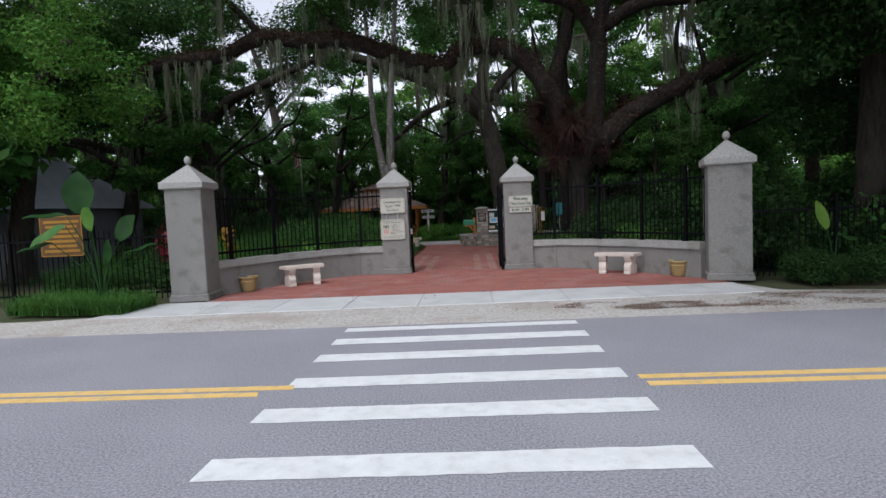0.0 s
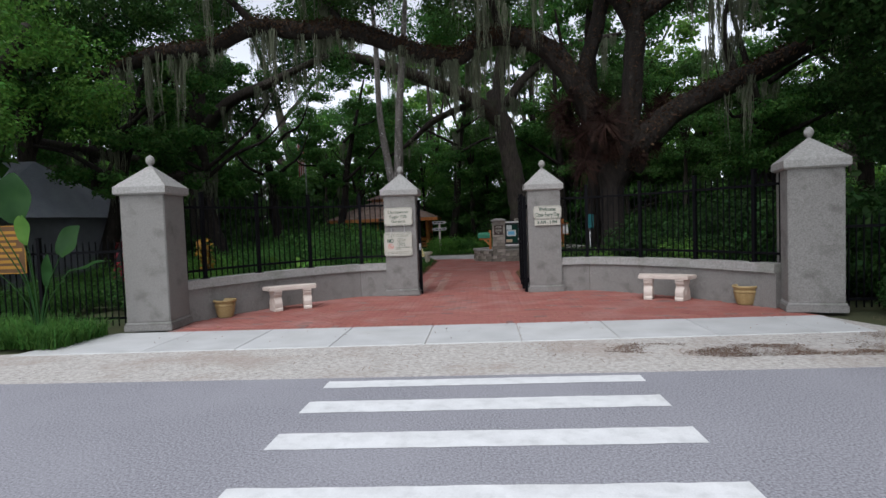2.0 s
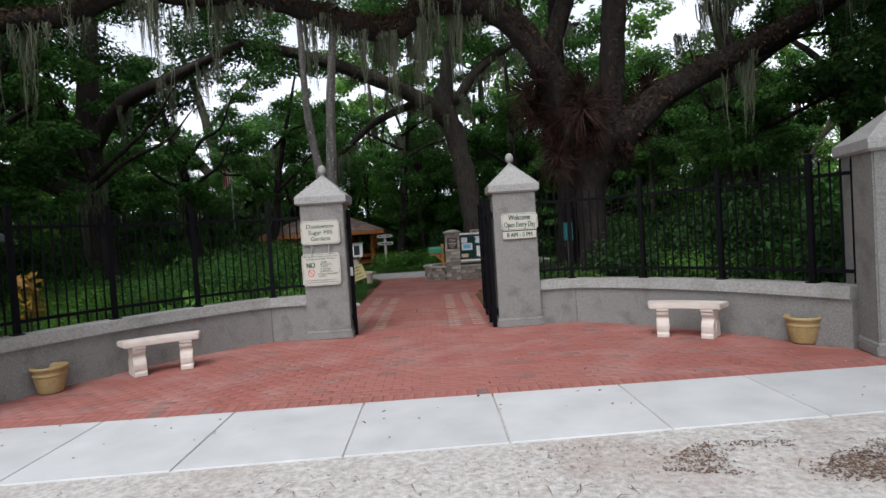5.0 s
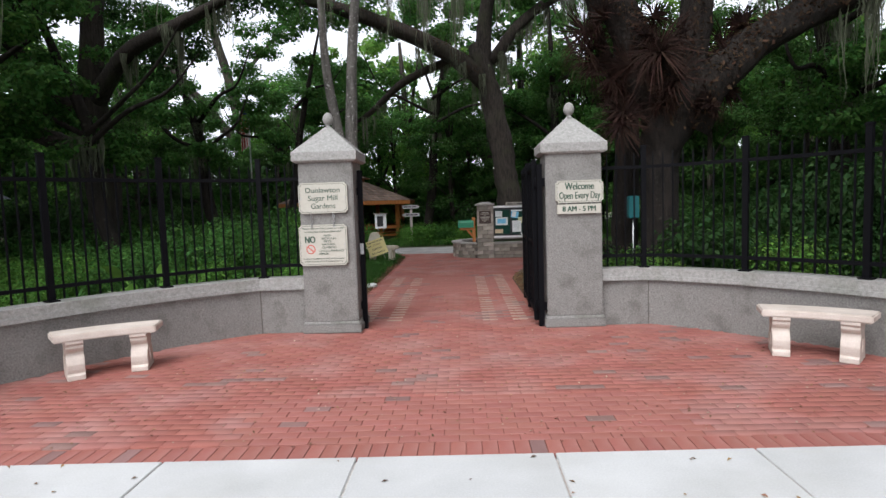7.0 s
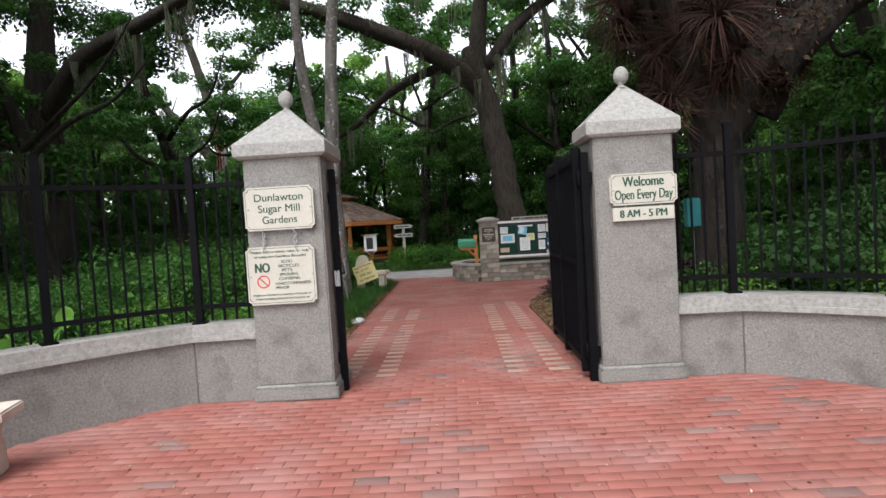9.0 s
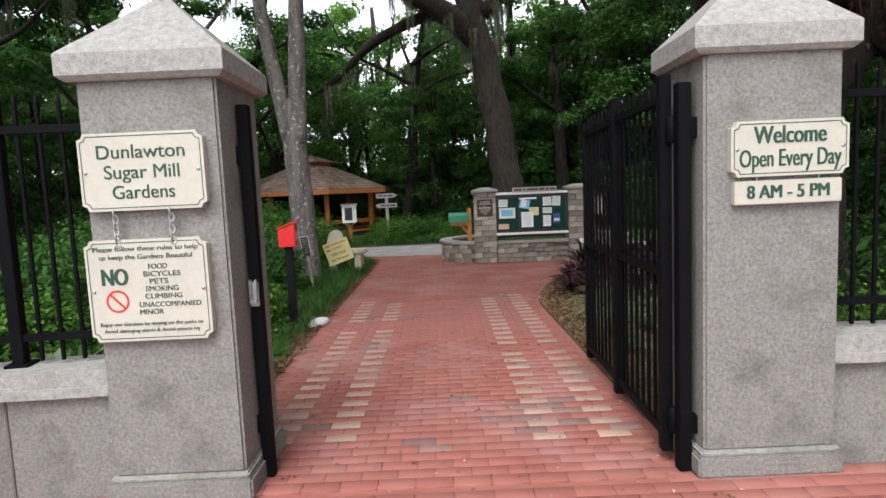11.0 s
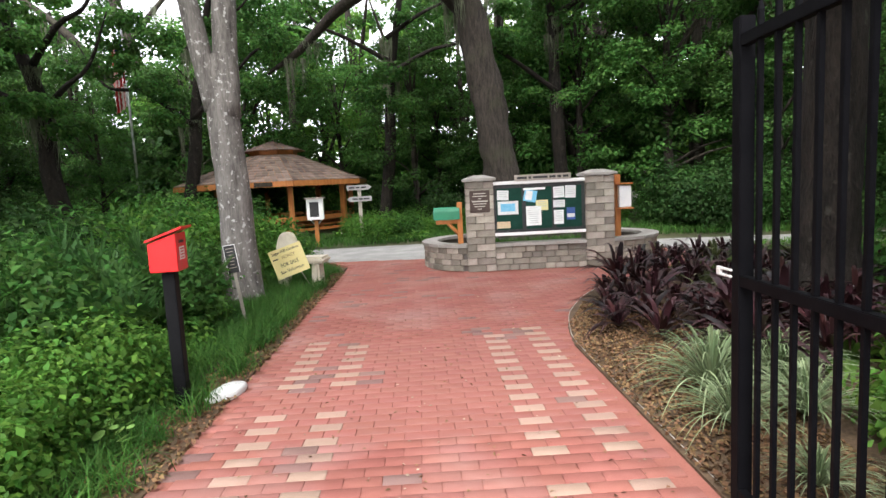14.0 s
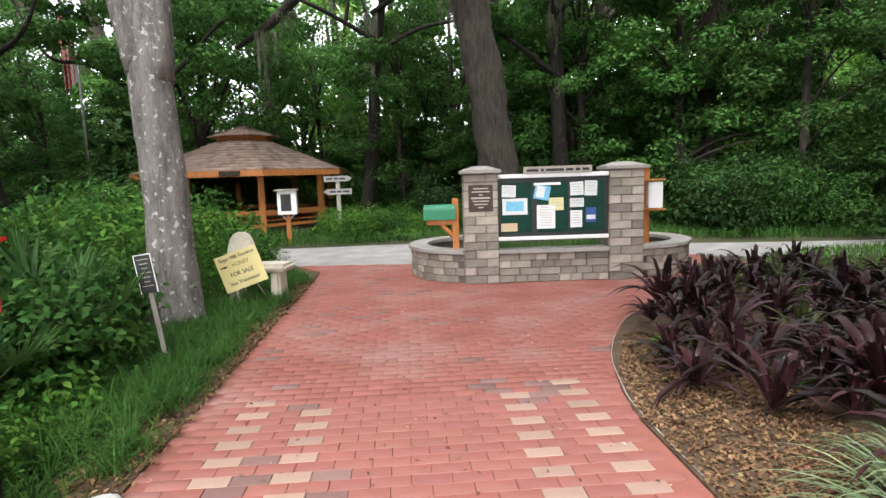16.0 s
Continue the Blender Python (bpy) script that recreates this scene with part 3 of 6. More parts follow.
hang = thing("gate_post", 0.945, 18.085, 0, 0, "black square steel hinge post beside the pillar", "post", "gate posts")
part("tube", box((0, 0, 1.0), (0.066, 0.066, 2.0), 0.004), IRON, hang)
for z in (0.25, 1.78):
    part("hinge", lathe([(0.02, z - 0.07), (0.028, z - 0.06), (0.028, z + 0.06), (0.02, z + 0.07)], 12), IRON, hang).location = (-0.03, 0.055, 0)
    part("bracket", box((0.04, 0.0, z), (0.09, 0.05, 0.10), 0.004), IRON, hang)
keep = thing("gate_post", -1.285, 18.225, 0, 0, "black square steel latch post beside the pillar", "post", "gate posts")
part("tube", box((0, 0, 1.0), (0.06, 0.06, 2.02), 0.004), IRON, keep)
for z in (0.3, 1.75):
    part("bracket", box((-0.03, 0.0, z), (0.07, 0.05, 0.10), 0.004), IRON, keep)
lt = bmesh.new()
add_box(lt, (0.0, -0.034, 1.02), (0.045, 0.012, 0.13), 0.003)
add_box(lt, (-0.014, -0.05, 1.05), (0.012, 0.03, 0.10), 0.003)
add_box(lt, (0.014, -0.05, 1.05), (0.012, 0.03, 0.10), 0.003)
add_box(lt, (0.0, -0.05, 0.985), (0.04, 0.04, 0.02), 0.003)
part("latch", lt, STEEL, keep, "bright steel latch")


# ---- signs on the pillars ----
def notched_sign(name, x0, x1, z0, z1, label, y=17.965, notch=0.03):
    w, h = x1 - x0, z1 - z0
    t = thing(name, (x0 + x1) / 2, y, (z0 + z1) / 2, 0, label, "sign", "signs on the gate pillars")
    pts = [(-w / 2 + notch, -h / 2), (w / 2 - notch, -h / 2), (w / 2 - notch * 0.7, -h / 2 + notch * 0.7), (w / 2, -h / 2 + notch), (w / 2, h / 2 - notch), (w / 2 - notch * 0.7, h / 2 - notch * 0.7), (w / 2 - notch, h / 2), (-w / 2 + notch, h / 2), (-w / 2 + notch * 0.7, h / 2 - notch * 0.7), (-w / 2, h / 2 - notch), (-w / 2, -h / 2 + notch), (-w / 2 + notch * 0.7, -h / 2 + notch * 0.7)]
    part("board", upright(prism(pts, -0.027, 0.012)), CREAM, t)
    bd = bmesh.new()
    k = 1 - 0.026 / w
    j = 1 - 0.026 / h
    outer = [bd.verts.new((px * k, -0.0135, pz * j)) for px, pz in pts]
    inner = [bd.verts.new((px * (k - 0.008 / w), -0.0135, pz * (j - 0.008 / h))) for px, pz in pts]
    for i in range(len(pts)):
        q = (i + 1) % len(pts)
        bd.faces.new((outer[i], outer[q], inner[q], inner[i]))
    part("border", bd, GREEN_INK, t)
    for sx in (-1, 1):
        if w > 0.5 and h > 0.2:
            part("screw", lathe([(0.009, -0.004), (0.009, 0.002), (0.004, 0.005)], 10), STEEL, t).matrix_basis = pose(sx * (w / 2 - 0.03), -0.013, 0, 90)
    return t


sign_a = notched_sign("name_sign", -1.997, -1.398, 1.492, 1.862, "cream signboard with green lettering on the pillar")
lettering("Dunlawton", 0.092, 0, 0.092, GREEN_INK, sign_a, -0.0135, 0.42, bold=0.005)
lettering("Sugar Mill", 0.092, 0, -0.004, GREEN_INK, sign_a, -0.0135, 0.36, bold=0.005)
lettering("Gardens", 0.092, 0, -0.100, GREEN_INK, sign_a, -0.0135, 0.298, bold=0.005)
sign_b = notched_sign("rules_sign", -2.015, -1.422, 0.852, 1.352, "cream rules signboard hung on hooks below another sign")
lettering("Please follow these rules to help", 0.034, 0, 0.205, GREEN_INK, sign_b, -0.0135, 0.51)
lettering("us keep the Gardens Beautiful", 0.034, 0, 0.165, GREEN_INK, sign_b, -0.0135, 0.45)
lettering("NO", 0.115, -0.16, 0.065, GREEN_INK, sign_b, -0.0135, 0.13, bold=0.05)
for i, word in enumerate(("FOOD", "BICYCLES", "PETS", "SMOKING", "CLIMBING")):
    lettering(word, 0.036, 0.035 + 0.0045 * len(word), 0.115 - i * 0.0365, GREEN_INK, sign_b, -0.0135, 0.0225 * len(word))
lettering("UNACCOMPANIED", 0.036, 0.10, -0.072, GREEN_INK, sign_b, -0.0135, 0.30)
lettering("MINOR", 0.036, 0.005, -0.108, GREEN_INK, sign_b, -0.0135, 0.115)
lettering("Enjoy our Gardens by staying on the paths to", 0.026, 0, -0.165, GREEN_INK, sign_b, -0.0135, 0.5)
lettering("Avoid damaging plants & Avoid poison ivy", 0.026, 0, -0.198, GREEN_INK, sign_b, -0.0135, 0.47)
ring = bmesh.new()
N = 32
o = [ring.verts.new((-0.155 + 0.056 * math.cos(2 * math.pi * k / N), -0.014, -0.05 + 0.056 * math.sin(2 * math.pi * k / N))) for k in range(N)]
i_ = [ring.verts.new((-0.155 + 0.046 * math.cos(2 * math.pi * k / N), -0.014, -0.05 + 0.046 * math.sin(2 * math.pi * k / N))) for k in range(N)]
for k in range(N):
    ring.faces.new((o[k], o[(k + 1) % N], i_[(k + 1) % N], i_[k]))
add_box(ring, (-0.155, -0.0142, -0.05), (0.01, 0.0008, 0.095))
bmesh.ops.rotate(ring, verts=ring.verts[-8:], cent=(-0.155, -0.0142, -0.05), matrix=Matrix.Rotation(radians(-45), 3, "Y"))
part("prohibition_mark", ring, RED_INK, sign_b)
for sx in (-0.13, 0.14):
    for q in range(6):      # a short twisted chain
        lk = sweep([(0.011 * math.cos(a), 0, 0.019 * math.sin(a), 0.0032) for a in np.linspace(0, 2 * math.pi, 9)], 6, 0, 2)
        part("chain_link", lk, STEEL, sign_b).matrix_basis = pose(sx + 0.004 * (-1) ** q, -0.014, 0.238 + q * 0.028, 0, 0, 20 + 90 * (q % 2))
sign_c = notched_sign("welcome_sign", 1.123, 1.690, 1.520, 1.785, "cream welcome signboard with green lettering on the pillar")
lettering("Welcome", 0.118, 0, 0.060, GREEN_INK, sign_c, -0.0135, 0.35, bold=0.034)
lettering("Open Every Day", 0.118, 0, -0.050, GREEN_INK, sign_c, -0.0135, 0.49, bold=0.024)
sign_d = thing("hours_sign", 1.40, 17.965, 1.443, 0, "narrow cream opening-hours board hung below the welcome sign", "sign", "signs on the gate pillars")
part("board", box((0, 0.007, 0), (0.52, 0.04, 0.115), 0.004), CREAM, sign_d)
lettering("8 AM - 5 PM", 0.09, 0, 0, GREEN_INK, sign_d, -0.0145, 0.40, bold=0.04)
for sx in (-0.15, 0.15):
    part("hook", rod((sx, -0.004, 0.05), (sx + 0.004, -0.004, 0.085), 0.004, 6), STEEL, sign_d)


# ---- trees ----
def crown_blobs(k, cx, cy, z0, z1, rad, size=(0.7, 1.3)):
    out = []
    for _ in range(k):
        a, r = rnd.uniform(0, 2 * math.pi), rad * math.sqrt(rnd.random())
        z = rnd.uniform(z0, z1)
        s = 1.0 - 0.5 * abs((z - (z0 + z1) / 2) / ((z1 - z0) / 2 + 0.01)) ** 2
        out.append((cx + r * s * math.cos(a), cy + r * s * math.sin(a), z, rnd.uniform(*size)))
    return out


def wood_tree(h, r, trunk_r, leaves, size, mat, label, z0=0.25):
    """A woodland tree with a forked stem and a loose crown, at the origin."""
    t = thing("tree", 0, 0, 0, 0, label, "tree", "woodland trees")
    lean = rnd.uniform(-0.06, 0.06) * h
    fork = h * 0.45
    part("trunk", sweep([(0, 0, -0.1, trunk_r * 1.5), (0.02, 0, 0.5, trunk_r), (lean * 0.4, 0.05, fork * 0.6, trunk_r * 0.85), (lean * 0.8, 0, fork, trunk_r * 0.7), (lean * 1.2, 0.1, h * 0.85, trunk_r * 0.3)], 9, 0.12, 5), BARK, t)
    for k in range(4):
        a = k * 1.6 + rnd.uniform(-0.4, 0.4)
        q = rnd.uniform(0.55, 0.9) * r
        part("limb", sweep([(lean * 0.6, 0.03, fork * rnd.uniform(0.6, 1.0), trunk_r * 0.5), (lean + q * 0.4 * math.cos(a), q * 0.4 * math.sin(a), fork * 1.15, trunk_r * 0.36), (lean + q * math.cos(a), q * math.sin(a), h * rnd.uniform(0.6, 0.85), trunk_r * 0.12)], 7, 0.15, 5), BARK, t)
    blobs = crown_blobs(int(26 + r * 3), lean, 0, h * z0, h, r, (0.5, 1.15))
    p, n = clump_points(blobs, leaves, 0.6, 0.35)
    leaf_mesh("crown", p, n, size, mat, t)
    return t


def layered_tree(h, r, trunk_r, tiers, leaves, size, mat, label):
    """A bushy evergreen whose flat sprays of leaves stand in tiers with dark gaps between."""
    t = thing("tree", 0, 0, 0, 0, label, "tree", "woodland trees")
    part("trunk", sweep([(0, 0, -0.1, trunk_r * 1.4), (0.03, 0, 0.6, trunk_r), (0.1, 0.05, h * 0.4, trunk_r * 0.8), (0.0, 0.1, h * 0.9, trunk_r * 0.25)], 9, 0.12, 5), BARK, t)
    blobs = []
    for k in range(tiers):
        f = rnd.random() ** 0.8
        a = rnd.uniform(0, 2 * math.pi)
        q = r * (1 - 0.6 * f ** 1.6) * math.sqrt(rnd.uniform(0.15, 1.0))
        blobs.append((q * math.cos(a), q * math.sin(a), 0.35 + f * (h - 0.6), rnd.uniform(0.28, 0.72)))
    for q in blobs[::9]:
        part("limb", sweep([(0.05, 0.03, q[2] * 0.7, trunk_r * 0.35), (q[0] * 0.5, q[1] * 0.5, q[2] * 0.92, trunk_r * 0.22), (q[0], q[1], q[2], 0.01)], 6, 0.1, 3), BARK, t)
    p, n = clump_points(blobs, leaves, 0.42, 0.2)
    leaf_mesh("crown", p, n + np.array([0, 0, 0.6]), size, mat, t)
    return t


tall = [wood_tree(11, 3.6, 0.24, 15000, 0.19, OAK_LEAF, "tall dark woodland oak with a dense crown"),
        wood_tree(13, 3.8, 0.28, 15000, 0.20, SHADED_LEAF, "tall woodland tree with a ragged crown, leaves darkened for shade", 0.35),
        wood_tree(9, 3.2, 0.18, 14000, 0.17, SHRUB_LEAF, "woodland tree with fresh green leaves", 0.12),
        wood_tree(7, 2.8, 0.14, 12000, 0.15, BRIGHT_LEAF, "young woodland tree with bright green leaves", 0.15)]
tall += [wood_tree(15, 4.6, 0.3, 6000, 0.36, SHRUB_LEAF, "tall dense tree in the far wood", 0.1),
         wood_tree(12, 4.4, 0.3, 4200, 0.32, SUNLIT_LEAF, "broad tree in the far wood with leaves coloured as sunlit", 0.06),
         layered_tree(8.5, 3.0, 0.14, 130, 17000, 0.12, SHRUB_LEAF, "bushy understorey tree with leafy tiers to the ground"),
         layered_tree(7.0, 2.6, 0.12, 110, 15000, 0.11, OAK_LEAF, "dark bushy understorey tree with leafy tiers")]
rows = []
for x in range(-40, 41, 5):
    if not -24 < x < -15 and abs(x) > 11:
        rows.append((x + rnd.uniform(-1.2, 1.2), 63 + rnd.uniform(-2, 2), 4))
    if not -24 < x < -15 and abs(x + 2) > 7:
        rows.append((x + 2.5 + rnd.uniform(-1.2, 1.2), 51 + rnd.uniform(-1, 1), 5))
for x in range(-34, 31, 4):
    rows.append((x + rnd.uniform(-1.2, 1.2), 47 + rnd.uniform(-2, 2), rnd.choice((5, 5, 2, 3))))
for x in range(-36, 35, 6):
    rows.append((x + rnd.uniform(-1.5, 1.5), 55 + rnd.uniform(-2, 3), rnd.choice((4, 5, 5))))
rows += [(-16.0, 40.0, 7), (-13.6, 41.0, 7), (-18.4, 42.0, 7), (-15.0, 44.0, 7), (-11.6, 43.4, 7), (-17.4, 36.5, 7), (5.2, 37.4, 6), (7.4, 35.2, 6), (3.4, 39.6, 7), (9.6, 33.2, 7), (6.6, 39.8, 6), (9.4, 37.4, 6), (11.4, 35.4, 6), (12.6, 31.0, 7), (0.4, 40.4, 6), (-1.8, 41.6, 6), (-0.4, 38.6, 7), (-3.6, 41.8, 6), (-6.6, 42.2, 6), (-9.4, 40.6, 7), (-10.6, 36.6, 6), (-13.0, 33.6, 7), (1.8, 41.5, 2), (-1.2, 42.5, 3), (5.4, 38.5, 2), (8.6, 36.0, 0), (11.5, 33.0, 2), (13.5, 27.0, 1), (12.5, 21.5, 0), (11.0, 29.5, 7), (15.0, 17.5, 0),
         (-9.0, 43.0, 3), (-7.5, 39.8, 2), (-18.5, 38.0, 2), (-17.5, 31.0, 0), (-15.0, 24.0, 1), (-20.0, 22.0, 0), (-13.5, 19.0, 2), (-22.0, 30.0, 2), (-24, 17, 1), (20, 22, 1), (19, 30, 0), (17, 37, 2), (7.5, 42.5, 4), (3.6, 45, 4), (12.5, 39.5, 5), (-1.0, 46.5, 3), (-25, 38, 4), (-27, 24, 5), (24, 28, 4), (17.5, 24.5, 0), (16, 21, 1)]
used = set()
for x, y, v in rows:
    if -19.0 < x < -11.5 and y > 35 and v < 6:      # an open view of the sky between the crowns
        if y > 44:
            continue
        v = 3
    if -12 < x < -1 and 46 < y < 58 and rnd.random() < 0.05:      # thinner wood towards the open sky
        continue
    low = 0.68 if v == 6 and -12 < x < 2.5 else 1.0      # the understorey stays low there
    m = pose(x, y, 0, 0, 0, rnd.uniform(0, 360)) @ Matrix.Scale(low * rnd.uniform(0.85, 1.2), 4)
    if v not in used:
        used.add(v)
        tall[v].matrix_basis = pose(x, y, 0, 0, 0, 40)
    else:
        copy_thing(tall[v], m)

# crowns that overhang the verge on both sides of the entrance
for x, y, v in ((11.5, 13.2, 0), (15.5, 12.0, 1), (-15.5, 15.0, 0), (-18.0, 12.6, 1), (8.6, 16.6, 1), (12.5, 16.0, 0), (-14.0, 17.5, 4)):
    m = pose(x, y, 0, 0, 0, rnd.uniform(0, 360)) @ Matrix.Diagonal((1.15, 1.15, 1.0, 1))
    copy_thing(tall[v], m)

# hanging moss, four shapes hung many times
moss_kinds = []
for L, k in ((0.9, 80), (1.6, 95), (2.5, 105), (0.6, 70)):
    q = np.zeros((k, 3))
    wisp = rng.normal(0, 0.16, (7, 2))
    reach = rng.uniform(0.3, 1.0, 7)
    own = rng.integers(0, 7, k)
    q[:, :2] = wisp[own] + rng.normal(0, 0.035, (k, 2))
    ln = L * reach[own][:, None] * rng.uniform(0.35, 1.0, (k, 1))
    rows_ = []
    ph = rng.uniform(0, 6, (k, 1))
    ang = rng.uniform(0, np.pi, k)
    sd = np.stack([np.cos(ang), np.sin(ang), np.zeros(k)], 1)
    for i in range(8):
        t = i / 7
        c = q * (1 - 0.15 * t) + np.array([0, 0, -1.0]) * ln * t + sd * 0.022 * np.sin(ph + 6 * t) + rng.normal(0, 0.010, (k, 3))
        wd = (0.0048 + 0.003 * math.sin(3 * t + 1)) * (1 - t ** 2) + 0.0015
        rows_ += [c - sd * wd, c + sd * wd]
    ob = mesh_from("hanging_moss", np.stack(rows_, 1), [(2 * i, 2 * i + 1, 2 * i + 3, 2 * i + 2) for i in range(7)], MOSS)
    moss_kinds.append(tagged(ob, "grey-green beard of moss hanging from an oak limb", "moss", "hanging moss"))
moss_used = set()


def hang_moss(x, y, z, v):
    m = pose(x, y, z, 0, 0, rnd.uniform(0, 360)) @ Matrix.Scale(rnd.uniform(0.8, 1.25), 4)
    if v in moss_used:
        copy_thing(moss_kinds[v], m)
    else:
        moss_used.add(v)
        moss_kinds[v].matrix_basis = m


def limb(t, pts, moss=0.0, fern=0, rough=0.16, mat=None, n=12):
    ob = part("limb", sweep(pts, n, rough), mat or BARK, t)
    line = spline(pts, 10)
    if moss:
        k = 0
        while k < len(line):
            x, y, z, r = line[k]
            if math.hypot(x - 3.4, y - 20.8) > 1.8:      # none close to the great trunk
                hang_moss(x, y, z - r * 0.6, rnd.choice((0, 1, 1, 2, 3)))
            k += max(1, int(rnd.uniform(0.8, 3.0) / moss))
    if fern:
        pick = line[rng.choice(len(line), fern)]
        a = rng.uniform(-1.9, 1.9, fern)
        off = np.stack([0.4 * rng.normal(size=fern), np.sin(a), np.cos(a)], 1)
        p = pick[:, :3] + rng.normal(0, 0.10, (fern, 3)) * [1, 0.2, 0.2] + off * [0.1, 1, 1] * pick[:, 3:4] * rng.uniform(0.95, 1.35, (fern, 1))
        tagged(leaf_mesh("limb_fern", p, off + 0.7 * rng.normal(size=(fern, 3)), 0.085, BROWN_FERN, t, 0.4), kind="stuff")
    return ob


oak = thing("live_oak", 0, 0, 0, 0, "huge live oak with arching fern-covered limbs and hanging moss", "tree", "great oaks")
part("trunk", sweep([(3.45, 20.95, -0.1, 0.58), (3.42, 20.9, 0.35, 0.36), (3.38, 20.8, 1.2, 0.29), (3.36, 20.8, 2.1, 0.30), (3.42, 20.75, 2.8, 0.42), (3.45, 20.72, 3.4, 0.42), (3.5, 20.75, 3.9, 0.15)], 20, 0.22), OAK_BARK, oak)
limb(oak, [(3.36, 20.75, 2.8, 0.34), (3.05, 20.5, 3.6, 0.30), (2.58, 20.5, 4.6, 0.27), (1.85, 20.5, 5.66, 0.26), (0.72, 20.4, 6.02, 0.25), (0.08, 20.4, 5.92, 0.23), (-0.44, 20.4, 5.6, 0.21), (-1.2, 20.4, 5.7, 0.21), (-2.2, 20.4, 6.08, 0.22), (-3.24, 20.3, 6.38, 0.22), (-4.3, 20.3, 6.4, 0.21), (-5.4, 20.2, 6.58, 0.20), (-6.6, 20.2, 6.15, 0.19), (-8.0, 20.1, 6.0, 0.17), (-9.6, 20.0, 5.5, 0.12)], 0.28, 9000, 0.2, OAK_BARK)
limb(oak, [(3.2, 20.85, 3.1, 0.3), (2.75, 20.95, 4.9, 0.21), (3.13, 21.0, 6.35, 0.19), (3.35, 21.1, 8.0, 0.16), (2.8, 21.3, 9.8, 0.1)], 0, 800, 0.2, OAK_BARK)
limb(oak, [(3.66, 20.75, 3.1, 0.34), (3.84, 20.6, 4.3, 0.25), (3.92, 20.5, 5.56, 0.24), (4.02, 20.4, 6.8, 0.21), (4.4, 20.3, 8.4, 0.15), (5.2, 20.1, 10.0, 0.08)], 0, 1200, 0.2, OAK_BARK)
limb(oak, [(3.95, 20.5, 6.0, 0.2), (3.5, 20.4, 6.75, 0.17), (3.04, 20.2, 7.04, 0.16), (2.1, 20.0, 7.25, 0.15), (0.6, 19.8, 7.7, 0.13), (-1.2, 19.5, 8.0, 0.1), (-3.0, 19.2, 7.9, 0.06)], 0.7, 2500, 0.2, OAK_BARK)
limb(oak, [(3.98, 20.45, 6.3, 0.19), (4.9, 20.3, 6.85, 0.17), (5.9, 20.1, 6.9, 0.16), (6.9, 20.0, 6.82, 0.15), (8.0, 19.8, 6.55, 0.11), (9.2, 19.6, 6.6, 0.06)], 0.3, 1500, 0.2, OAK_BARK)
limb(oak, [(3.75, 20.75, 2.75, 0.36), (4.19, 20.5, 3.5, 0.31), (5.08, 20.5, 4.14, 0.28), (6.34, 20.5, 4.72, 0.25), (7.84, 20.5, 5.42, 0.20), (9.6, 20.3, 6.4, 0.13), (11.2, 20.0, 7.2, 0.07)], 0, 3000, 0.2, OAK_BARK)
for pts in ([(0.7, 20.4, 6.1, 0.1), (0.3, 19.8, 7.0, 0.08), (-0.6, 19.0, 8.2, 0.05)], [(-3.2, 20.3, 6.4, 0.1), (-3.9, 20.9, 7.5, 0.08), (-5.2, 21.4, 8.6, 0.05)], [(6.3, 20.5, 4.8, 0.1), (6.2, 20.9, 6.0, 0.07), (6.6, 21.4, 7.3, 0.04)], [(-5.4, 20.2, 6.6, 0.1), (-6.4, 19.6, 7.6, 0.07), (-7.8, 19.2, 8.4, 0.04)]):
    limb(oak, pts, 0.3, 0, 0.16, OAK_BARK)
blobs = crown_blobs(74, -2.5, 20.9, 7.4, 11.0, 6.0, (0.6, 1.2)) + crown_blobs(44, 4.8, 21.0, 7.3, 11.0, 5.2, (0.5, 1.1)) + crown_blobs(16, -8.5, 20.5, 6.8, 9.6, 2.6, (0.5, 1.0)) + crown_blobs(5, 9.8, 20.0, 6.6, 9.5, 2.0, (0.4, 0.8))
p, n = clump_points(blobs, 86000, 0.6, 0.35)
leaf_mesh("crown", p, n, 0.12, OAK_LEAF, oak)

back = thing("oak_tree", 0, 0, 0, 0, "tall furrowed oak behind the notice board, leaning", "tree", "great oaks")
part("trunk", sweep([(2.0, 33.3, -0.1, 0.7), (1.95, 33.25, 0.5, 0.53), (1.85, 33.2, 1.5, 0.47), (1.62, 33.2, 3.5, 0.43), (1.3, 33.2, 5.5, 0.40), (0.95, 33.2, 6.8, 0.37), (0.7, 33.3, 7.6, 0.28)], 20, 0.2, 9), BARK, back)
limb(back, [(1.0, 33.2, 6.2, 0.36), (-0.2, 33.0, 7.2, 0.31), (-2.3, 32.8, 8.2, 0.28), (-4.9, 32.5, 9.1, 0.22), (-7.5, 32.0, 9.6, 0.14)], 0.25, 1500)
limb(back, [(0.95, 33.2, 6.6, 0.34), (1.1, 33.3, 8.5, 0.28), (1.5, 33.5, 11.0, 0.2), (1.4, 33.6, 13.5, 0.1)], 0.15)
limb(back, [(0.6, 33.1, 7.0, 0.22), (-0.6, 33.5, 7.0, 0.18), (-2.2, 34.2, 6.5, 0.15), (-3.6, 34.8, 5.5, 0.11), (-4.6, 35.2, 5.0, 0.05)], 0.15)
limb(back, [(1.3, 33.2, 6.9, 0.24), (2.6, 33.0, 8.4, 0.2), (4.6, 32.6, 9.4, 0.14), (6.5, 32.2, 9.6, 0.08)], 0.8)
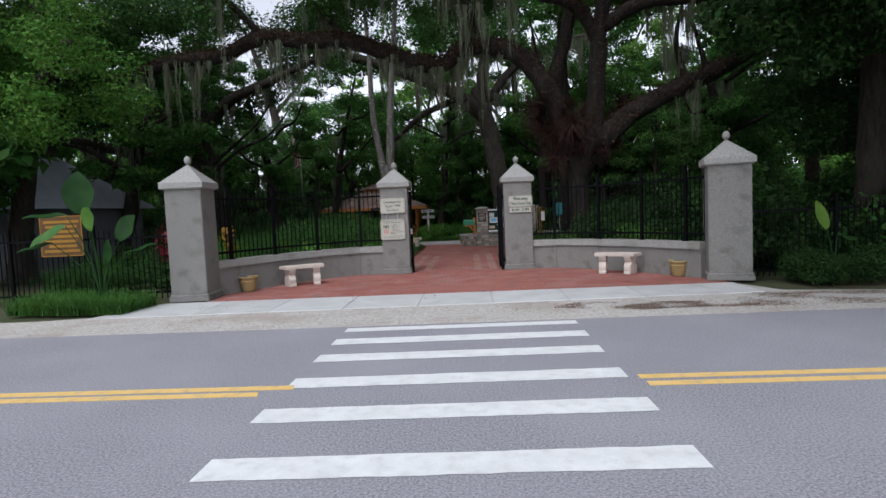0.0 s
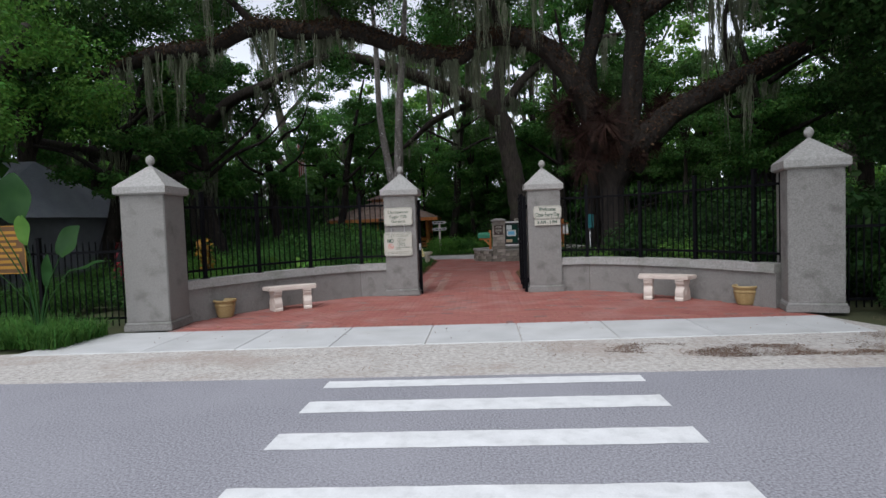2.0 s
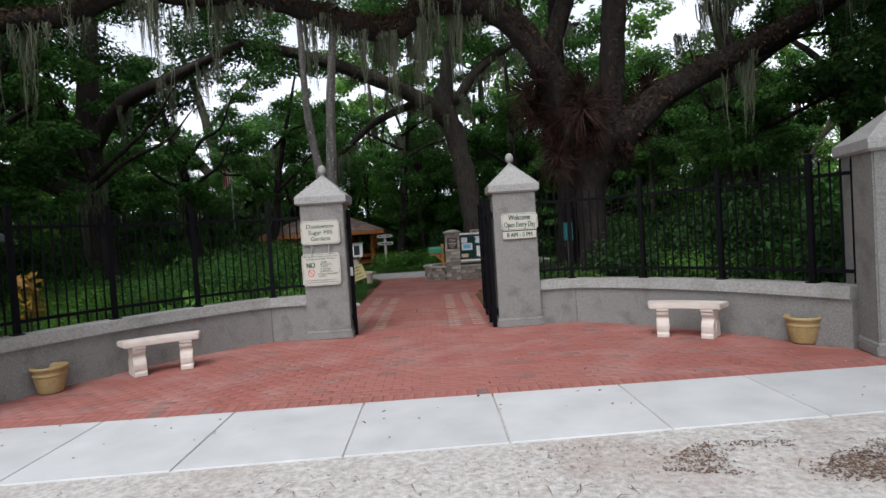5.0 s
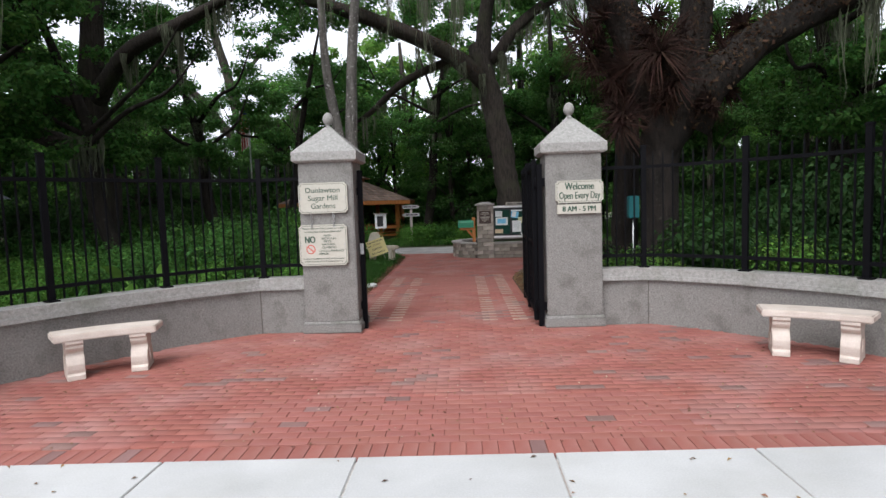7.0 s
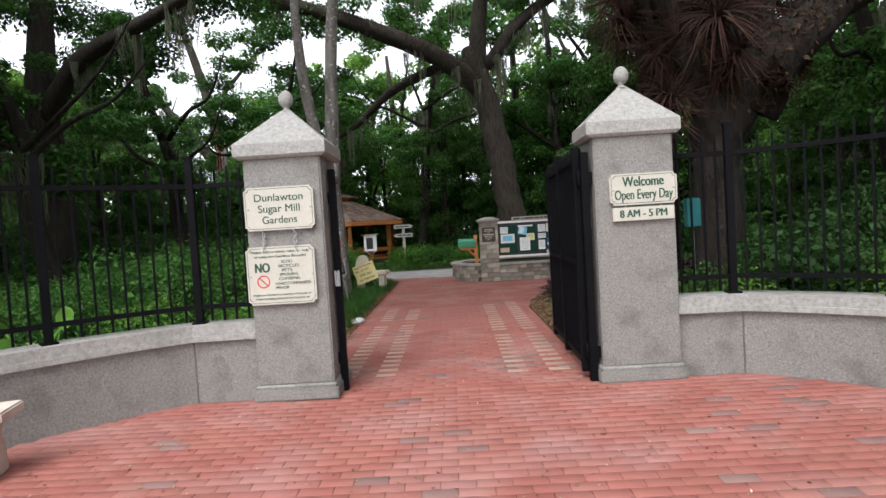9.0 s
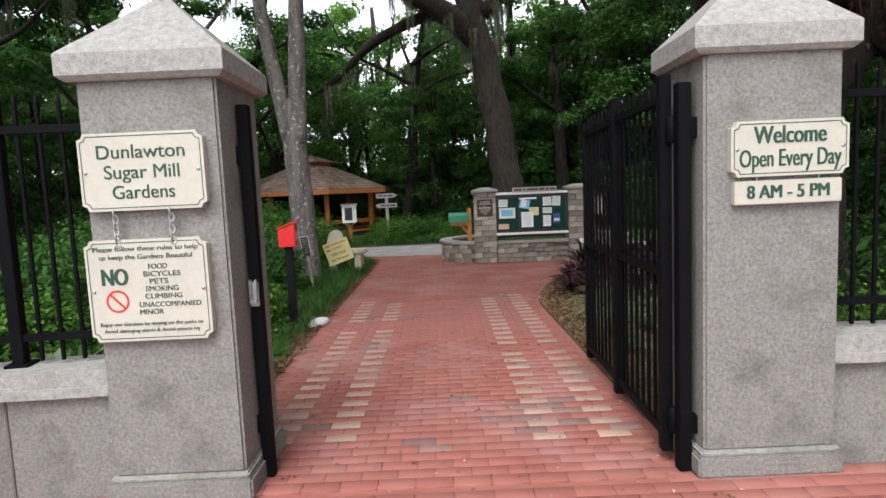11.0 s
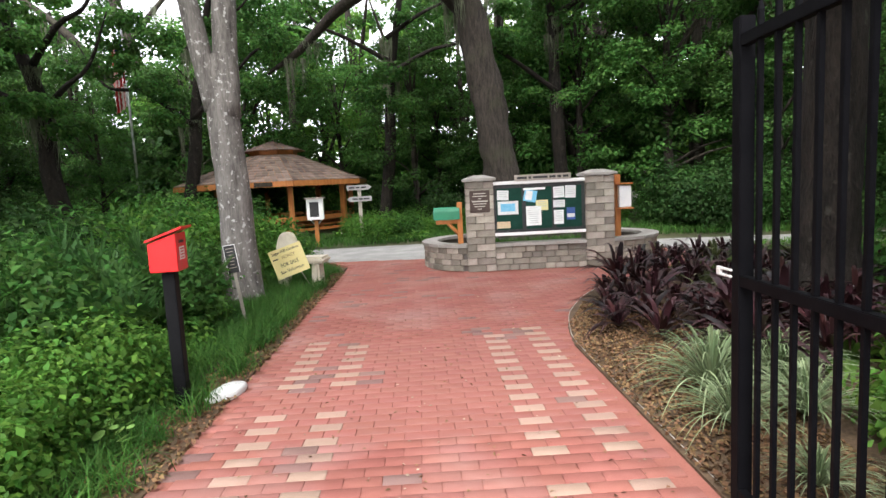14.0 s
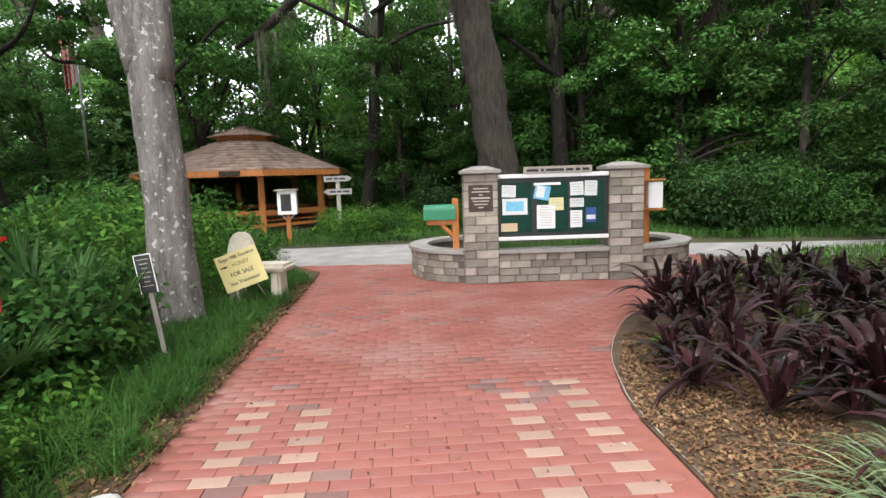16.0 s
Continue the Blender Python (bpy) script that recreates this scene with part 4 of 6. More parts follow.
p, n = clump_points(crown_blobs(32, -3.0, 33.0, 8.8, 13.5, 6.0, (0.6, 1.1)) + crown_blobs(22, 5.0, 33.0, 8.6, 13.5, 5.5, (0.6, 1.2)), 31000, 0.6, 0.35)
leaf_mesh("crown", p, n, 0.16, SHRUB_LEAF, back)

west = thing("oak_tree", 0, 0, 0, 0, "dark spreading oak hung with moss behind the fence", "tree", "great oaks")
part("trunk", sweep([(-12.0, 29.6, -0.1, 0.75), (-11.9, 29.6, 0.8, 0.55), (-11.8, 29.6, 3.0, 0.48), (-11.9, 29.5, 5.5, 0.42), (-11.6, 29.4, 8.0, 0.3), (-11.2, 29.3, 11.0, 0.15)], 16, 0.14), BARK, west)
limb(west, [(-11.9, 29.5, 3.4, 0.34), (-13.5, 28.8, 4.3, 0.28), (-16.0, 27.5, 5.0, 0.2), (-19.0, 26.0, 5.6, 0.1)], 0.15)
limb(west, [(-11.85, 29.5, 5.2, 0.3), (-10.2, 28.8, 6.6, 0.24), (-8.0, 28.0, 7.2, 0.18), (-5.5, 27.2, 7.9, 0.1)], 0.2)
limb(west, [(-11.9, 29.5, 4.4, 0.26), (-12.8, 28.2, 6.0, 0.2), (-13.2, 26.5, 7.6, 0.12)], 0.15)
p, n = clump_points(crown_blobs(54, -12.0, 28.5, 6.2, 12.0, 6.0, (0.7, 1.3)), 36000, 0.6, 0.35)
leaf_mesh("crown", p, n, 0.15, SHADED_LEAF, west)

fork = thing("oak_tree", 0, 0, 0, 0, "distant twin-stemmed oak against the pale sky", "tree", "great oaks")
part("trunk", sweep([(-14.2, 48.4, -0.1, 0.7), (-14.1, 48.4, 1.0, 0.55), (-14.0, 48.4, 4.0, 0.5), (-13.9, 48.4, 6.0, 0.42)], 14, 0.12), BARK, fork)
limb(fork, [(-13.95, 48.4, 5.4, 0.4), (-14.6, 48.2, 9.0, 0.32), (-15.4, 48.0, 12.5, 0.24), (-16.5, 47.6, 16.0, 0.12)], 0.25)
limb(fork, [(-13.9, 48.4, 5.2, 0.36), (-16.0, 48.0, 8.0, 0.28), (-18.0, 47.5, 10.5, 0.18), (-20.0, 47.0, 12.0, 0.08)], 0.25)
limb(fork, [(-14.7, 48.2, 9.5, 0.16), (-12.4, 48.0, 11.8, 0.1), (-10.8, 47.8, 13.4, 0.05)], 0.3)

pale = thing("pale_tree", 0, 0, 0, 0, "grey-barked twin-stemmed tree blotched with white lichen", "tree")
part("trunk", sweep([(-2.80, 25.55, -0.05, 0.36), (-2.80, 25.55, 0.15, 0.29), (-2.79, 25.55, 0.6, 0.24), (-2.81, 25.55, 1.6, 0.21), (-2.84, 25.56, 2.6, 0.20), (-2.86, 25.58, 3.3, 0.13)], 18, 0.08, 8), PALE_BARK, pale)
limb(pale, [(-2.78, 25.55, 2.5, 0.18), (-2.74, 25.6, 3.6, 0.16), (-2.66, 25.7, 5.5, 0.13), (-2.43, 25.8, 8.0, 0.10), (-2.18, 25.8, 11.0, 0.05)], 0, 0, 0.1, PALE_BARK)
limb(pale, [(-2.90, 25.55, 2.6, 0.16), (-3.10, 25.5, 3.7, 0.13), (-3.30, 25.4, 5.4, 0.105), (-3.33, 25.3, 8.0, 0.08), (-3.58, 25.3, 11.0, 0.04)], 0, 0, 0.1, PALE_BARK)
p, n = clump_points(crown_blobs(16, -3.0, 25.6, 9.5, 12.5, 2.6, (0.5, 0.9)), 6000, 0.6, 0.3)
leaf_mesh("crown", p, n, 0.12, OAK_LEAF, pale)


slim = thing("tree", 0, 0, 0, 0, "dark lichen-streaked tree behind the great oak", "tree")
part("trunk", sweep([(3.32, 22.75, -0.08, 0.46), (3.3, 22.75, 0.25, 0.31), (3.3, 22.75, 1.2, 0.25), (3.36, 22.8, 3.0, 0.23), (3.3, 22.9, 6.0, 0.16), (3.4, 23.0, 9.0, 0.06)], 16, 0.2, 8), OAK_BARK, slim)
limb(slim, [(3.34, 22.8, 3.6, 0.11), (2.7, 22.7, 5.2, 0.08), (2.3, 22.6, 7.4, 0.03)], 0, 0, 0.12, OAK_BARK, 8)
p, n = clump_points(crown_blobs(10, 3.1, 22.8, 7.6, 10.0, 1.6, (0.4, 0.8)), 3000, 0.6, 0.3)
leaf_mesh("crown", p, n, 0.12, SHRUB_LEAF, slim)


def verge_tree(blobs, k, mat, label, trunk, over=None):
    t = thing("tree", 0, 0, 0, 0, label, "tree", "roadside trees")
    part("trunk", sweep(trunk, 12, 0.14), BARK, t)
    p, n = clump_points(blobs, k, 0.55, 0.3)
    leaf_mesh("crown", p, n, 0.105, mat, t)
    if over:      # a long limb and its spray over the road, added above the view for shade
        part("limb", sweep(over[0], 10, 0.14), BARK, t)
        p, n = clump_points(over[1], 32000, 0.5, 0.3)
        leaf_mesh("spray", p, n, 0.17, mat, t)
    return t


verge_tree(crown_blobs(26, -9.3, 17.2, 3.7, 6.6, 2.4, (0.35, 0.8)) + crown_blobs(30, -12.0, 18.5, 5.5, 9.0, 3.2, (0.5, 1.0)), 22000, BRIGHT_LEAF, "roadside tree with fresh green leaves over the fence", [(-12.6, 19.6, -0.1, 0.4), (-12.4, 19.4, 1.0, 0.3), (-11.6, 18.8, 3.0, 0.26), (-10.6, 18.0, 4.6, 0.2), (-9.0, 17.2, 5.8, 0.1)])
# this crown takes the leaf green darkened for shade
verge_tree(crown_blobs(44, 9.6, 17.4, 2.6, 6.8, 2.7, (0.45, 0.95)) + crown_blobs(20, 12.5, 17.5, 3.5, 9.0, 2.5, (0.6, 1.1)) + crown_blobs(36, 8.0, 15.0, 3.7, 7.2, 2.3, (0.45, 0.9)) + crown_blobs(16, 6.2, 14.6, 5.0, 7.4, 1.6, (0.4, 0.8)), 52000, SHADED_LEAF, "dense roadside tree beside the fence, leaves darkened for shade", [(9.3, 16.6, -0.1, 0.42), (9.25, 16.6, 1.0, 0.32), (9.3, 16.7, 3.0, 0.27), (9.8, 17.0, 5.0, 0.18), (10.2, 17.2, 7.0, 0.06)], ([(9.4, 16.7, 4.0, 0.18), (9.0, 14.5, 5.6, 0.15), (8.2, 11.0, 6.6, 0.11), (7.0, 7.5, 7.2, 0.05)], crown_blobs(110, 8.0, 10.0, 5.6, 8.8, 5.4, (0.5, 1.0))))


def fan_frond(k=22, r=0.42):
    """A pleated palm fan, in one piece, that opens upwards from the origin."""
    bm = bmesh.new()
    hub = bm.verts.new((0, 0, 0))
    inner, tips = [], []
    for i in range(k + 1):
        a = radians(-128 + 256 * i / k)
        inner.append(bm.verts.new((math.sin(a) * r * 0.36, 0.03 * r * (-1) ** i, math.cos(a) * r * 0.36)))
    for i in range(k):
        a = radians(-128 + 256 * (i + 0.5) / k)
        L = r * (0.85 + 0.15 * math.cos(a)) * rnd.uniform(0.92, 1.05)
        tips.append(bm.verts.new((math.sin(a) * L, -0.14 * r, math.cos(a) * L)))
        bm.faces.new((hub, inner[i], tips[i], inner[i + 1]))
    return bm


def palm_tree(x, y, h):
    t = thing("cabbage_palm", x, y, 0, 0, "slim cabbage palm with a tuft of fan fronds", "palm", "palms")
    part("trunk", sweep([(0, 0, -0.1, 0.22), (0.05, 0, 1.0, 0.17), (0.2, 0.1, h * 0.6, 0.15), (0.3, 0.1, h, 0.14)], 10, 0.08), BARK, t)
    for k in range(26):
        f = part("frond", fan_frond(22, 0.95), PALM, t)
        f.matrix_basis = pose(0.3, 0.1, h, rnd.uniform(20, 125), 0, k * 37) @ pose(0, 0, rnd.uniform(0.5, 0.9), rnd.uniform(-40, 10), 0, 0)
    return t


def mossy_tree(x, y, h, bend, r, limbs=3):
    """A slim dark oak with crooked bare limbs hung with moss and a thin high crown."""
    t = thing("oak_tree", 0, 0, 0, 0, "slim crooked dark oak with moss on its limbs", "tree", "mossy woodland oaks")
    part("trunk", sweep([(x, y, -0.1, r * 1.7), (x, y, 0.5, r * 1.1), (x + bend * 0.35, y, h * 0.3, r), (x + bend * 0.5, y + 0.2, h * 0.55, r * 0.8), (x + bend, y, h * 0.85, r * 0.5), (x + bend * 1.5, y, h * 1.15, r * 0.2)], 10, 0.14, 5), OAK_BARK, t)
    for q in range(limbs):
        s = (-1) ** q
        z = h * rnd.uniform(0.45, 0.8)
        L = rnd.uniform(1.6, 3.6)
        x0 = x + bend * 0.45
        limb(t, [(x0, y, z, r * 0.42), (x0 + s * L * 0.4, y - 0.3, z + rnd.uniform(0.5, 1.0), r * 0.3), (x0 + s * L * 0.75, y - 0.4, z + rnd.uniform(0.9, 1.9), r * 0.2), (x0 + s * L, y - 0.3, z + rnd.uniform(1.6, 3.2), r * 0.07)], 0.03, 0, 0.16, OAK_BARK, 8)
    p, n = clump_points(crown_blobs(30, x + bend * 0.8, y - 0.2, h * 0.42, h * 1.25, 3.0, (0.35, 0.75)), 9500, 0.5, 0.3)
    leaf_mesh("crown", p, n, 0.15, SHRUB_LEAF, t)


for x, y, h, bend, r in ((-7.6, 35.6, 8.0, 1.2, 0.2), (-9.8, 33.5, 7.5, -1.0, 0.24), (-1.6, 37.5, 9.0, 0.9, 0.2), (4.4, 36.6, 9.5, -0.3, 0.22), (-12.8, 24.5, 6.5, 1.4, 0.26), (-9.0, 25.5, 7.0, -1.3, 0.2), (10.5, 26.5, 7.5, -1.2, 0.24)):
    mossy_tree(x, y, h, bend, r)


palm_tree(-8.2, 42.5, 8.2)
palm_tree(-6.2, 44.5, 9.0)

# ---- undergrowth ----
def shrub_kind(r, h, k, size, mat, label):
    blobs = [(0.55 * r * math.cos(a), 0.55 * r * math.sin(a), h * q, r * rnd.uniform(0.35, 0.6)) for a in np.linspace(0, 6.0, 7) for q in (0.35, rnd.uniform(0.55, 0.9))]
    p, n = clump_points(blobs, k, 0.8, 0.3)
    p[:, 2] = np.maximum(p[:, 2], 0.02)
    t = thing("shrub", 0, 0, 0, 0, label, "shrub", "garden shrubs")
    for q in range(3):
        a = q * 2.1
        part("branch", sweep([(0, 0, -0.03, 0.014), (0.2 * r * math.cos(a), 0.2 * r * math.sin(a), h * 0.4, 0.010), (0.5 * r * math.cos(a), 0.5 * r * math.sin(a), h * 0.8, 0.004)], 5, 0, 2), BARK, t)
    tagged(leaf_mesh("foliage", p, n, size, mat, t), kind="stuff")
    return t


shrubs = [shrub_kind(0.8, 1.0, 2600, 0.085, SHRUB_LEAF, "leafy green garden shrub"), shrub_kind(0.9, 1.2, 2600, 0.10, SHADED_LEAF, "green garden shrub with leaves darkened for deep shade"),
          shrub_kind(0.7, 0.8, 2400, 0.075, BRIGHT_LEAF, "bright green leafy shrub"), shrub_kind(0.7, 0.5, 2200, 0.09, FERN, "low yellow-green ferny ground cover")]
shrubs.append(shrub_kind(0.45, 0.32, 420, 0.085, BRIGHT_LEAF, "low weedy plant with round bright leaves"))
shrubs.append(shrub_kind(0.8, 0.95, 5200, 0.05, SHRUB_LEAF, "spreading garden bush with small dense leaves"))
shrubs.append(shrub_kind(0.55, 1.0, 1500, 0.06, FERN, "tall yellow-green fern clump behind the wall"))
shrub_used = set()


def plant_shrub(x, y, v, s=1.0, z=1.0):
    m = pose(x, y, -0.02, 0, 0, rnd.uniform(0, 360)) @ Matrix.Diagonal((s, s, s * z, 1))
    if v in shrub_used:
        copy_thing(shrubs[v], m)
    else:
        shrub_used.add(v)
        shrubs[v].matrix_basis = pose(x, y, -0.02, 0, 0, 0)


def fill(x0, x1, y0, y1, k, kinds, s0, s1, z=1.0, keep_off=None):
    made = 0
    while made < k:
        x, y = rnd.uniform(x0, x1), rnd.uniform(y0, y1)
        if keep_off and keep_off(x, y):
            continue
        plant_shrub(x, y, rnd.choice(kinds), rnd.uniform(s0, s1), z)
        made += 1


fill(-12, -3.4, 20.0, 25.0, 22, (0, 2, 2), 0.5, 0.85)
fill(-5.2, -3.0, 20.6, 23.0, 12, (0, 2, 2), 0.5, 0.85)
for sx, sy in ((-3.0, 21.3), (-3.3, 20.8), (-2.75, 20.7)):
    plant_shrub(sx, sy, 2, 0.62)
fill(-3.0, -2.4, 18.9, 22.4, 13, (4, 4, 2), 0.5, 0.9)
fill(-6.4, -3.2, 20.9, 24.0, 14, (5, 5, 0), 0.8, 1.15, 0.9)
fill(-8.5, -4.4, 20.5, 26.5, 14, (5, 0, 2), 0.9, 1.3)
for sx, sy, sv, ss in ((-3.5, 22.2, 0, 1.05), (-4.3, 22.8, 5, 1.25), (-3.9, 21.5, 5, 1.1), (-4.9, 21.6, 0, 1.2), (-3.3, 25.6, 0, 0.8)):
    plant_shrub(sx, sy, sv, ss, 1.1)
for sx, sy, ss in ((-3.0, 28.3, 0.95), (-3.6, 28.8, 1.2), (-4.3, 28.9, 1.2)):
    plant_shrub(sx, sy, 2, ss)
for sx, sy, sv, ss in ((-3.75, 29.2, 2, 1.4), (-4.4, 29.3, 5, 1.55), (-5.1, 29.2, 2, 1.7), (-2.9, 28.5, 5, 0.8), (-5.8, 29.4, 0, 1.5)):
    plant_shrub(sx, sy, sv, ss)
fill(-8.5, -2.5, 41.2, 42.4, 9, (2, 2, 0), 1.1, 1.6)
fill(-2.4, 0.2, 33.0, 35.5, 8, (2, 2, 0), 0.6, 1.0)
fill(-3.2, -2.5, 22.4, 24.4, 8, (4, 4), 0.5, 0.9)
fill(-13, -4.6, 24.0, 30.0, 22, (0, 1, 2), 0.8, 1.3)
fill(-5.6, -3.7, 25.3, 29.3, 7, (2, 0, 2), 1.0, 1.5)
fill(-22, -6, 33.5, 42, 22, (0, 1, 2), 1.2, 2.0)
fill(-30, 30, 42, 46, 34, (0, 1, 1, 2), 2.2, 3.6, 1.1)
fill(-1.2, 7, 36, 40.5, 18, (0, 2, 1), 0.8, 1.3)
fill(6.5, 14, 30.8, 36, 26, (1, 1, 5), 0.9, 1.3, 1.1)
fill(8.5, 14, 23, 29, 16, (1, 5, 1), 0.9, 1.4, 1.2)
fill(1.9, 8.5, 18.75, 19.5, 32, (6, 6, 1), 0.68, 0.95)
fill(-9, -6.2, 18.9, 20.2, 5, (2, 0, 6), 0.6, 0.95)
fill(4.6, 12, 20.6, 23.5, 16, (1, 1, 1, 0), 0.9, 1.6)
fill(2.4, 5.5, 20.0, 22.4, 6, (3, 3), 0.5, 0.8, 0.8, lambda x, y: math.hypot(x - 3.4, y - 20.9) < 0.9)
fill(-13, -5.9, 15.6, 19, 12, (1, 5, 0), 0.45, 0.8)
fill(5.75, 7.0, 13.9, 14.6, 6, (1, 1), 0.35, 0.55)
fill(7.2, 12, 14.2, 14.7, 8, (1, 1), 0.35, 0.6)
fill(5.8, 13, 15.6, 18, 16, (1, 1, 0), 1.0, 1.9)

# backing row of shade-coloured shrubs keeps the space behind the east fence dark
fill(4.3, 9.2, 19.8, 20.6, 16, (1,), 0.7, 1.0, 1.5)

GARDEN_WEST = [(-13, 18.6), (-3.0, 18.7), (-2.6, 19.0), (-2.3, 23), (-2.3, 28.3), (-13, 29)]
p = scatter(GARDEN_WEST, 7000)
tagged(blades("ground_cover", p, 0.24, 0.6, 0.02, GRASS, None), "rough green ground cover under the trees", "ground cover", kind="stuff")
VERGE = [(-2.55, 18.6), (-1.9, 18.6), (-1.88, 22.6), (-1.92, 26.0), (-1.84, 28.0), (-2.3, 28.8), (-3.4, 28.6), (-3.2, 23), (-3.0, 19)]
hub = scatter(VERGE, 620)
p = np.repeat(hub, 42, 0) + rng.normal(0, 1, (620 * 42, 3)) * [0.055, 0.055, 0]
tagged(blades("verge_grass", p, 0.21, 1.1, 0.0065, GRASS, None), "tufted dark green grass verge beside the brick path", "grass", kind="stuff")


def round_leaf_plant():
    """A loose patch of coin-shaped leaves on thin stalks, joined to one low plant."""
    t = thing("pennywort", 0, 0, 0, 0, "low weed with round coin-shaped bright leaves", "weed", "round-leaved weeds")
    for k in range(7):
        x, y, h, r = rnd.gauss(0, 0.15), rnd.gauss(0, 0.15), rnd.uniform(0.10, 0.19), rnd.uniform(0.022, 0.040)
        part("stalk", sweep([(x * 0.5, y * 0.5, -0.02, 0.003), (x * 0.9, y * 0.9, h * 0.6, 0.0025), (x, y, h, 0.002)], 5, 0, 2), FERN, t)
        bm = lathe([(0.001, 0.0), (r * 0.6, 0.004), (r, 0.010), (r * 0.98, 0.012), (r * 0.6, 0.006), (0.001, 0.002)], 12)
        part("leaf", bm, COIN_LEAF, t).matrix_basis = pose(x, y, h, rnd.uniform(-5, 40), rnd.uniform(-25, 25), 0)
    return t


COIN_LEAF = leaf("coin_leaf", (0.13, 0.26, 0.06), (0.24, 0.40, 0.12), 0.5, 0.3, 0.5)
coins = [round_leaf_plant() for _ in range(3)]
for k in range(46):
    x, y = rnd.uniform(-2.9, -2.0), rnd.uniform(18.9, 22.0)
    m = pose(x, y, 0, 0, 0, rnd.uniform(0, 360)) @ Matrix.Scale(rnd.uniform(0.8, 1.25), 4)
    if k < 3:
        coins[k].matrix_basis = m
    else:
        copy_thing(coins[k % 3], m)
FAR_BANK = [(-14, 32.7), (-3.0, 32.7), (0.2, 32.8), (1.0, 33.0), (1.0, 36.0), (-2, 36.5), (-14, 36)]
tagged(blades("bank_grass", scatter(FAR_BANK, 9000), 0.26, 0.8, 0.016, GRASS, None), "tufted grass bank beyond the gravel walk", "grass", kind="stuff")
EAST_BANK = [(2.8, 32.6), (7.5, 30.6), (16, 29.3), (16, 33), (8, 34), (3, 36)]
tagged(blades("bank_grass", scatter(EAST_BANK, 9000), 0.24, 0.8, 0.016, GRASS, None), "shaded grass bank beyond the gravel walk", "grass", kind="stuff")
LAWN = [(5.05, 27.95), (3.3, 26.2), (4.6, 25.2), (7.5, 25.5), (14, 25.5), (14, 28.6), (9.0, 29.2), (6.6, 29.0), (5.6, 28.5)]
tagged(blades("lawn", scatter(LAWN, 15000), 0.13, 0.6, 0.012, LAWN_BLADE, None), "bright mown lawn corner", "lawn", kind="stuff")
TUFT = [(-7.9, 13.5), (-5.7, 13.25), (-5.65, 14.3), (-8.2, 14.7)]
tagged(blades("border_grass", scatter(TUFT, 4200), 0.36, 0.9, 0.016, GRASS, None), "arching border grass at the foot of the fence", "grass", kind="stuff")


# ---- garden walks and beds ----
tagged(part("gravel_walk", prism([(-30, 31.2), (-8, 30.6), (-3.0, 30.0), (-2.35, 29.7), (-0.3, 29.35), (4.55, 29.2), (5.5, 28.5), (7.4, 28.35), (16, 27.2), (30, 26), (30, 28.5), (16, 29.2), (7.4, 30.2), (5.1, 30.7), (3.0, 32.0), (0.1, 32.5), (-3.1, 32.5), (-8, 33.0), (-30, 34)], -0.15, -0.012), GRAVEL), "pale crushed gravel garden walk", "path", kind="structure")
BED = [(0.99, 18.8), (0.99, 22.75), (1.08, 23.3), (1.31, 24.1), (1.86, 25.1), (2.96, 26.15), (4.8, 27.6), (5.6, 25.5), (5.0, 22.5), (4.2, 19.0)]
tagged(part("planting_bed", prism(BED, -0.15, 0.006), MULCH), "brown leaf-mulched planting bed", "planting bed", kind="structure")
tagged(part("verge_strip", prism([(-2.05, 18.5), (-1.76, 18.5), (-1.77, 23), (-1.79, 28.6), (-2.2, 28.6), (-2.1, 23)], -0.15, 0.008), MULCH), "strip of brown leaf litter along the brick edge", "planting bed", kind="structure")
EDGE = spline([(1.03, 18.75), (1.03, 20.5), (1.02, 22.6), (1.10, 23.3), (1.33, 24.1), (1.88, 25.1), (2.98, 26.17)], 8)
part_edge = tagged(part("bed_edging", sweep([(x, y, 0.004, 0.003) for x, y in EDGE], 6, 0, 1), SHELL), "thin pale edging strip round the bed", "edging", kind="structure")
litter_zone = [(1.0, 19.0), (1.0, 22.7), (1.12, 23.4), (1.55, 24.4), (2.4, 24.4), (2.0, 22.0), (1.7, 19.0)]
p = scatter(litter_zone, 11000) + [0, 0, 0.02]
p2 = scatter([(-2.15, 19.0), (-1.72, 19.0), (-1.74, 28.0), (-2.15, 28.0)], 5200) + [0, 0, 0.018]
p = np.vstack([p, p2])
tagged(leaf_mesh("leaf_litter", p, np.array([0, 0, 1.0]) + 0.45 * rng.normal(size=p.shape), 0.036, LITTER), "scattered brown fallen leaves", "leaves", kind="stuff")
p = scatter([(-4.3, 14.6), (4.0, 14.6), (3.0, 17.0), (1.0, 18.0), (0.9, 26), (-1.6, 26), (-1.3, 18.0), (-3.0, 17)], 850) + [0, 0, 0.008]
tagged(leaf_mesh("leaf_crumbs", p, np.array([0, 0, 1.0]) + 0.25 * rng.normal(size=p.shape), 0.028, LITTER), "small dry leaf crumbs on the pavers", "leaves", kind="stuff")
p = scatter([(-4.3, 14.7), (4.2, 14.7), (3.2, 17.0), (0.95, 18.0), (0.95, 22.5), (2.2, 25.5), (4.0, 28.0), (-0.4, 26.5), (-1.75, 28.0), (-1.7, 18.0), (-3.2, 17)], 620) + [0, 0, 0.007]
tagged(leaf_mesh("pale_crumbs", p, np.array([0, 0, 1.0]) + 0.2 * rng.normal(size=p.shape), 0.021, PALE_LITTER), "pale dry leaf crumbs strewn over the pavers", "leaves", kind="stuff")
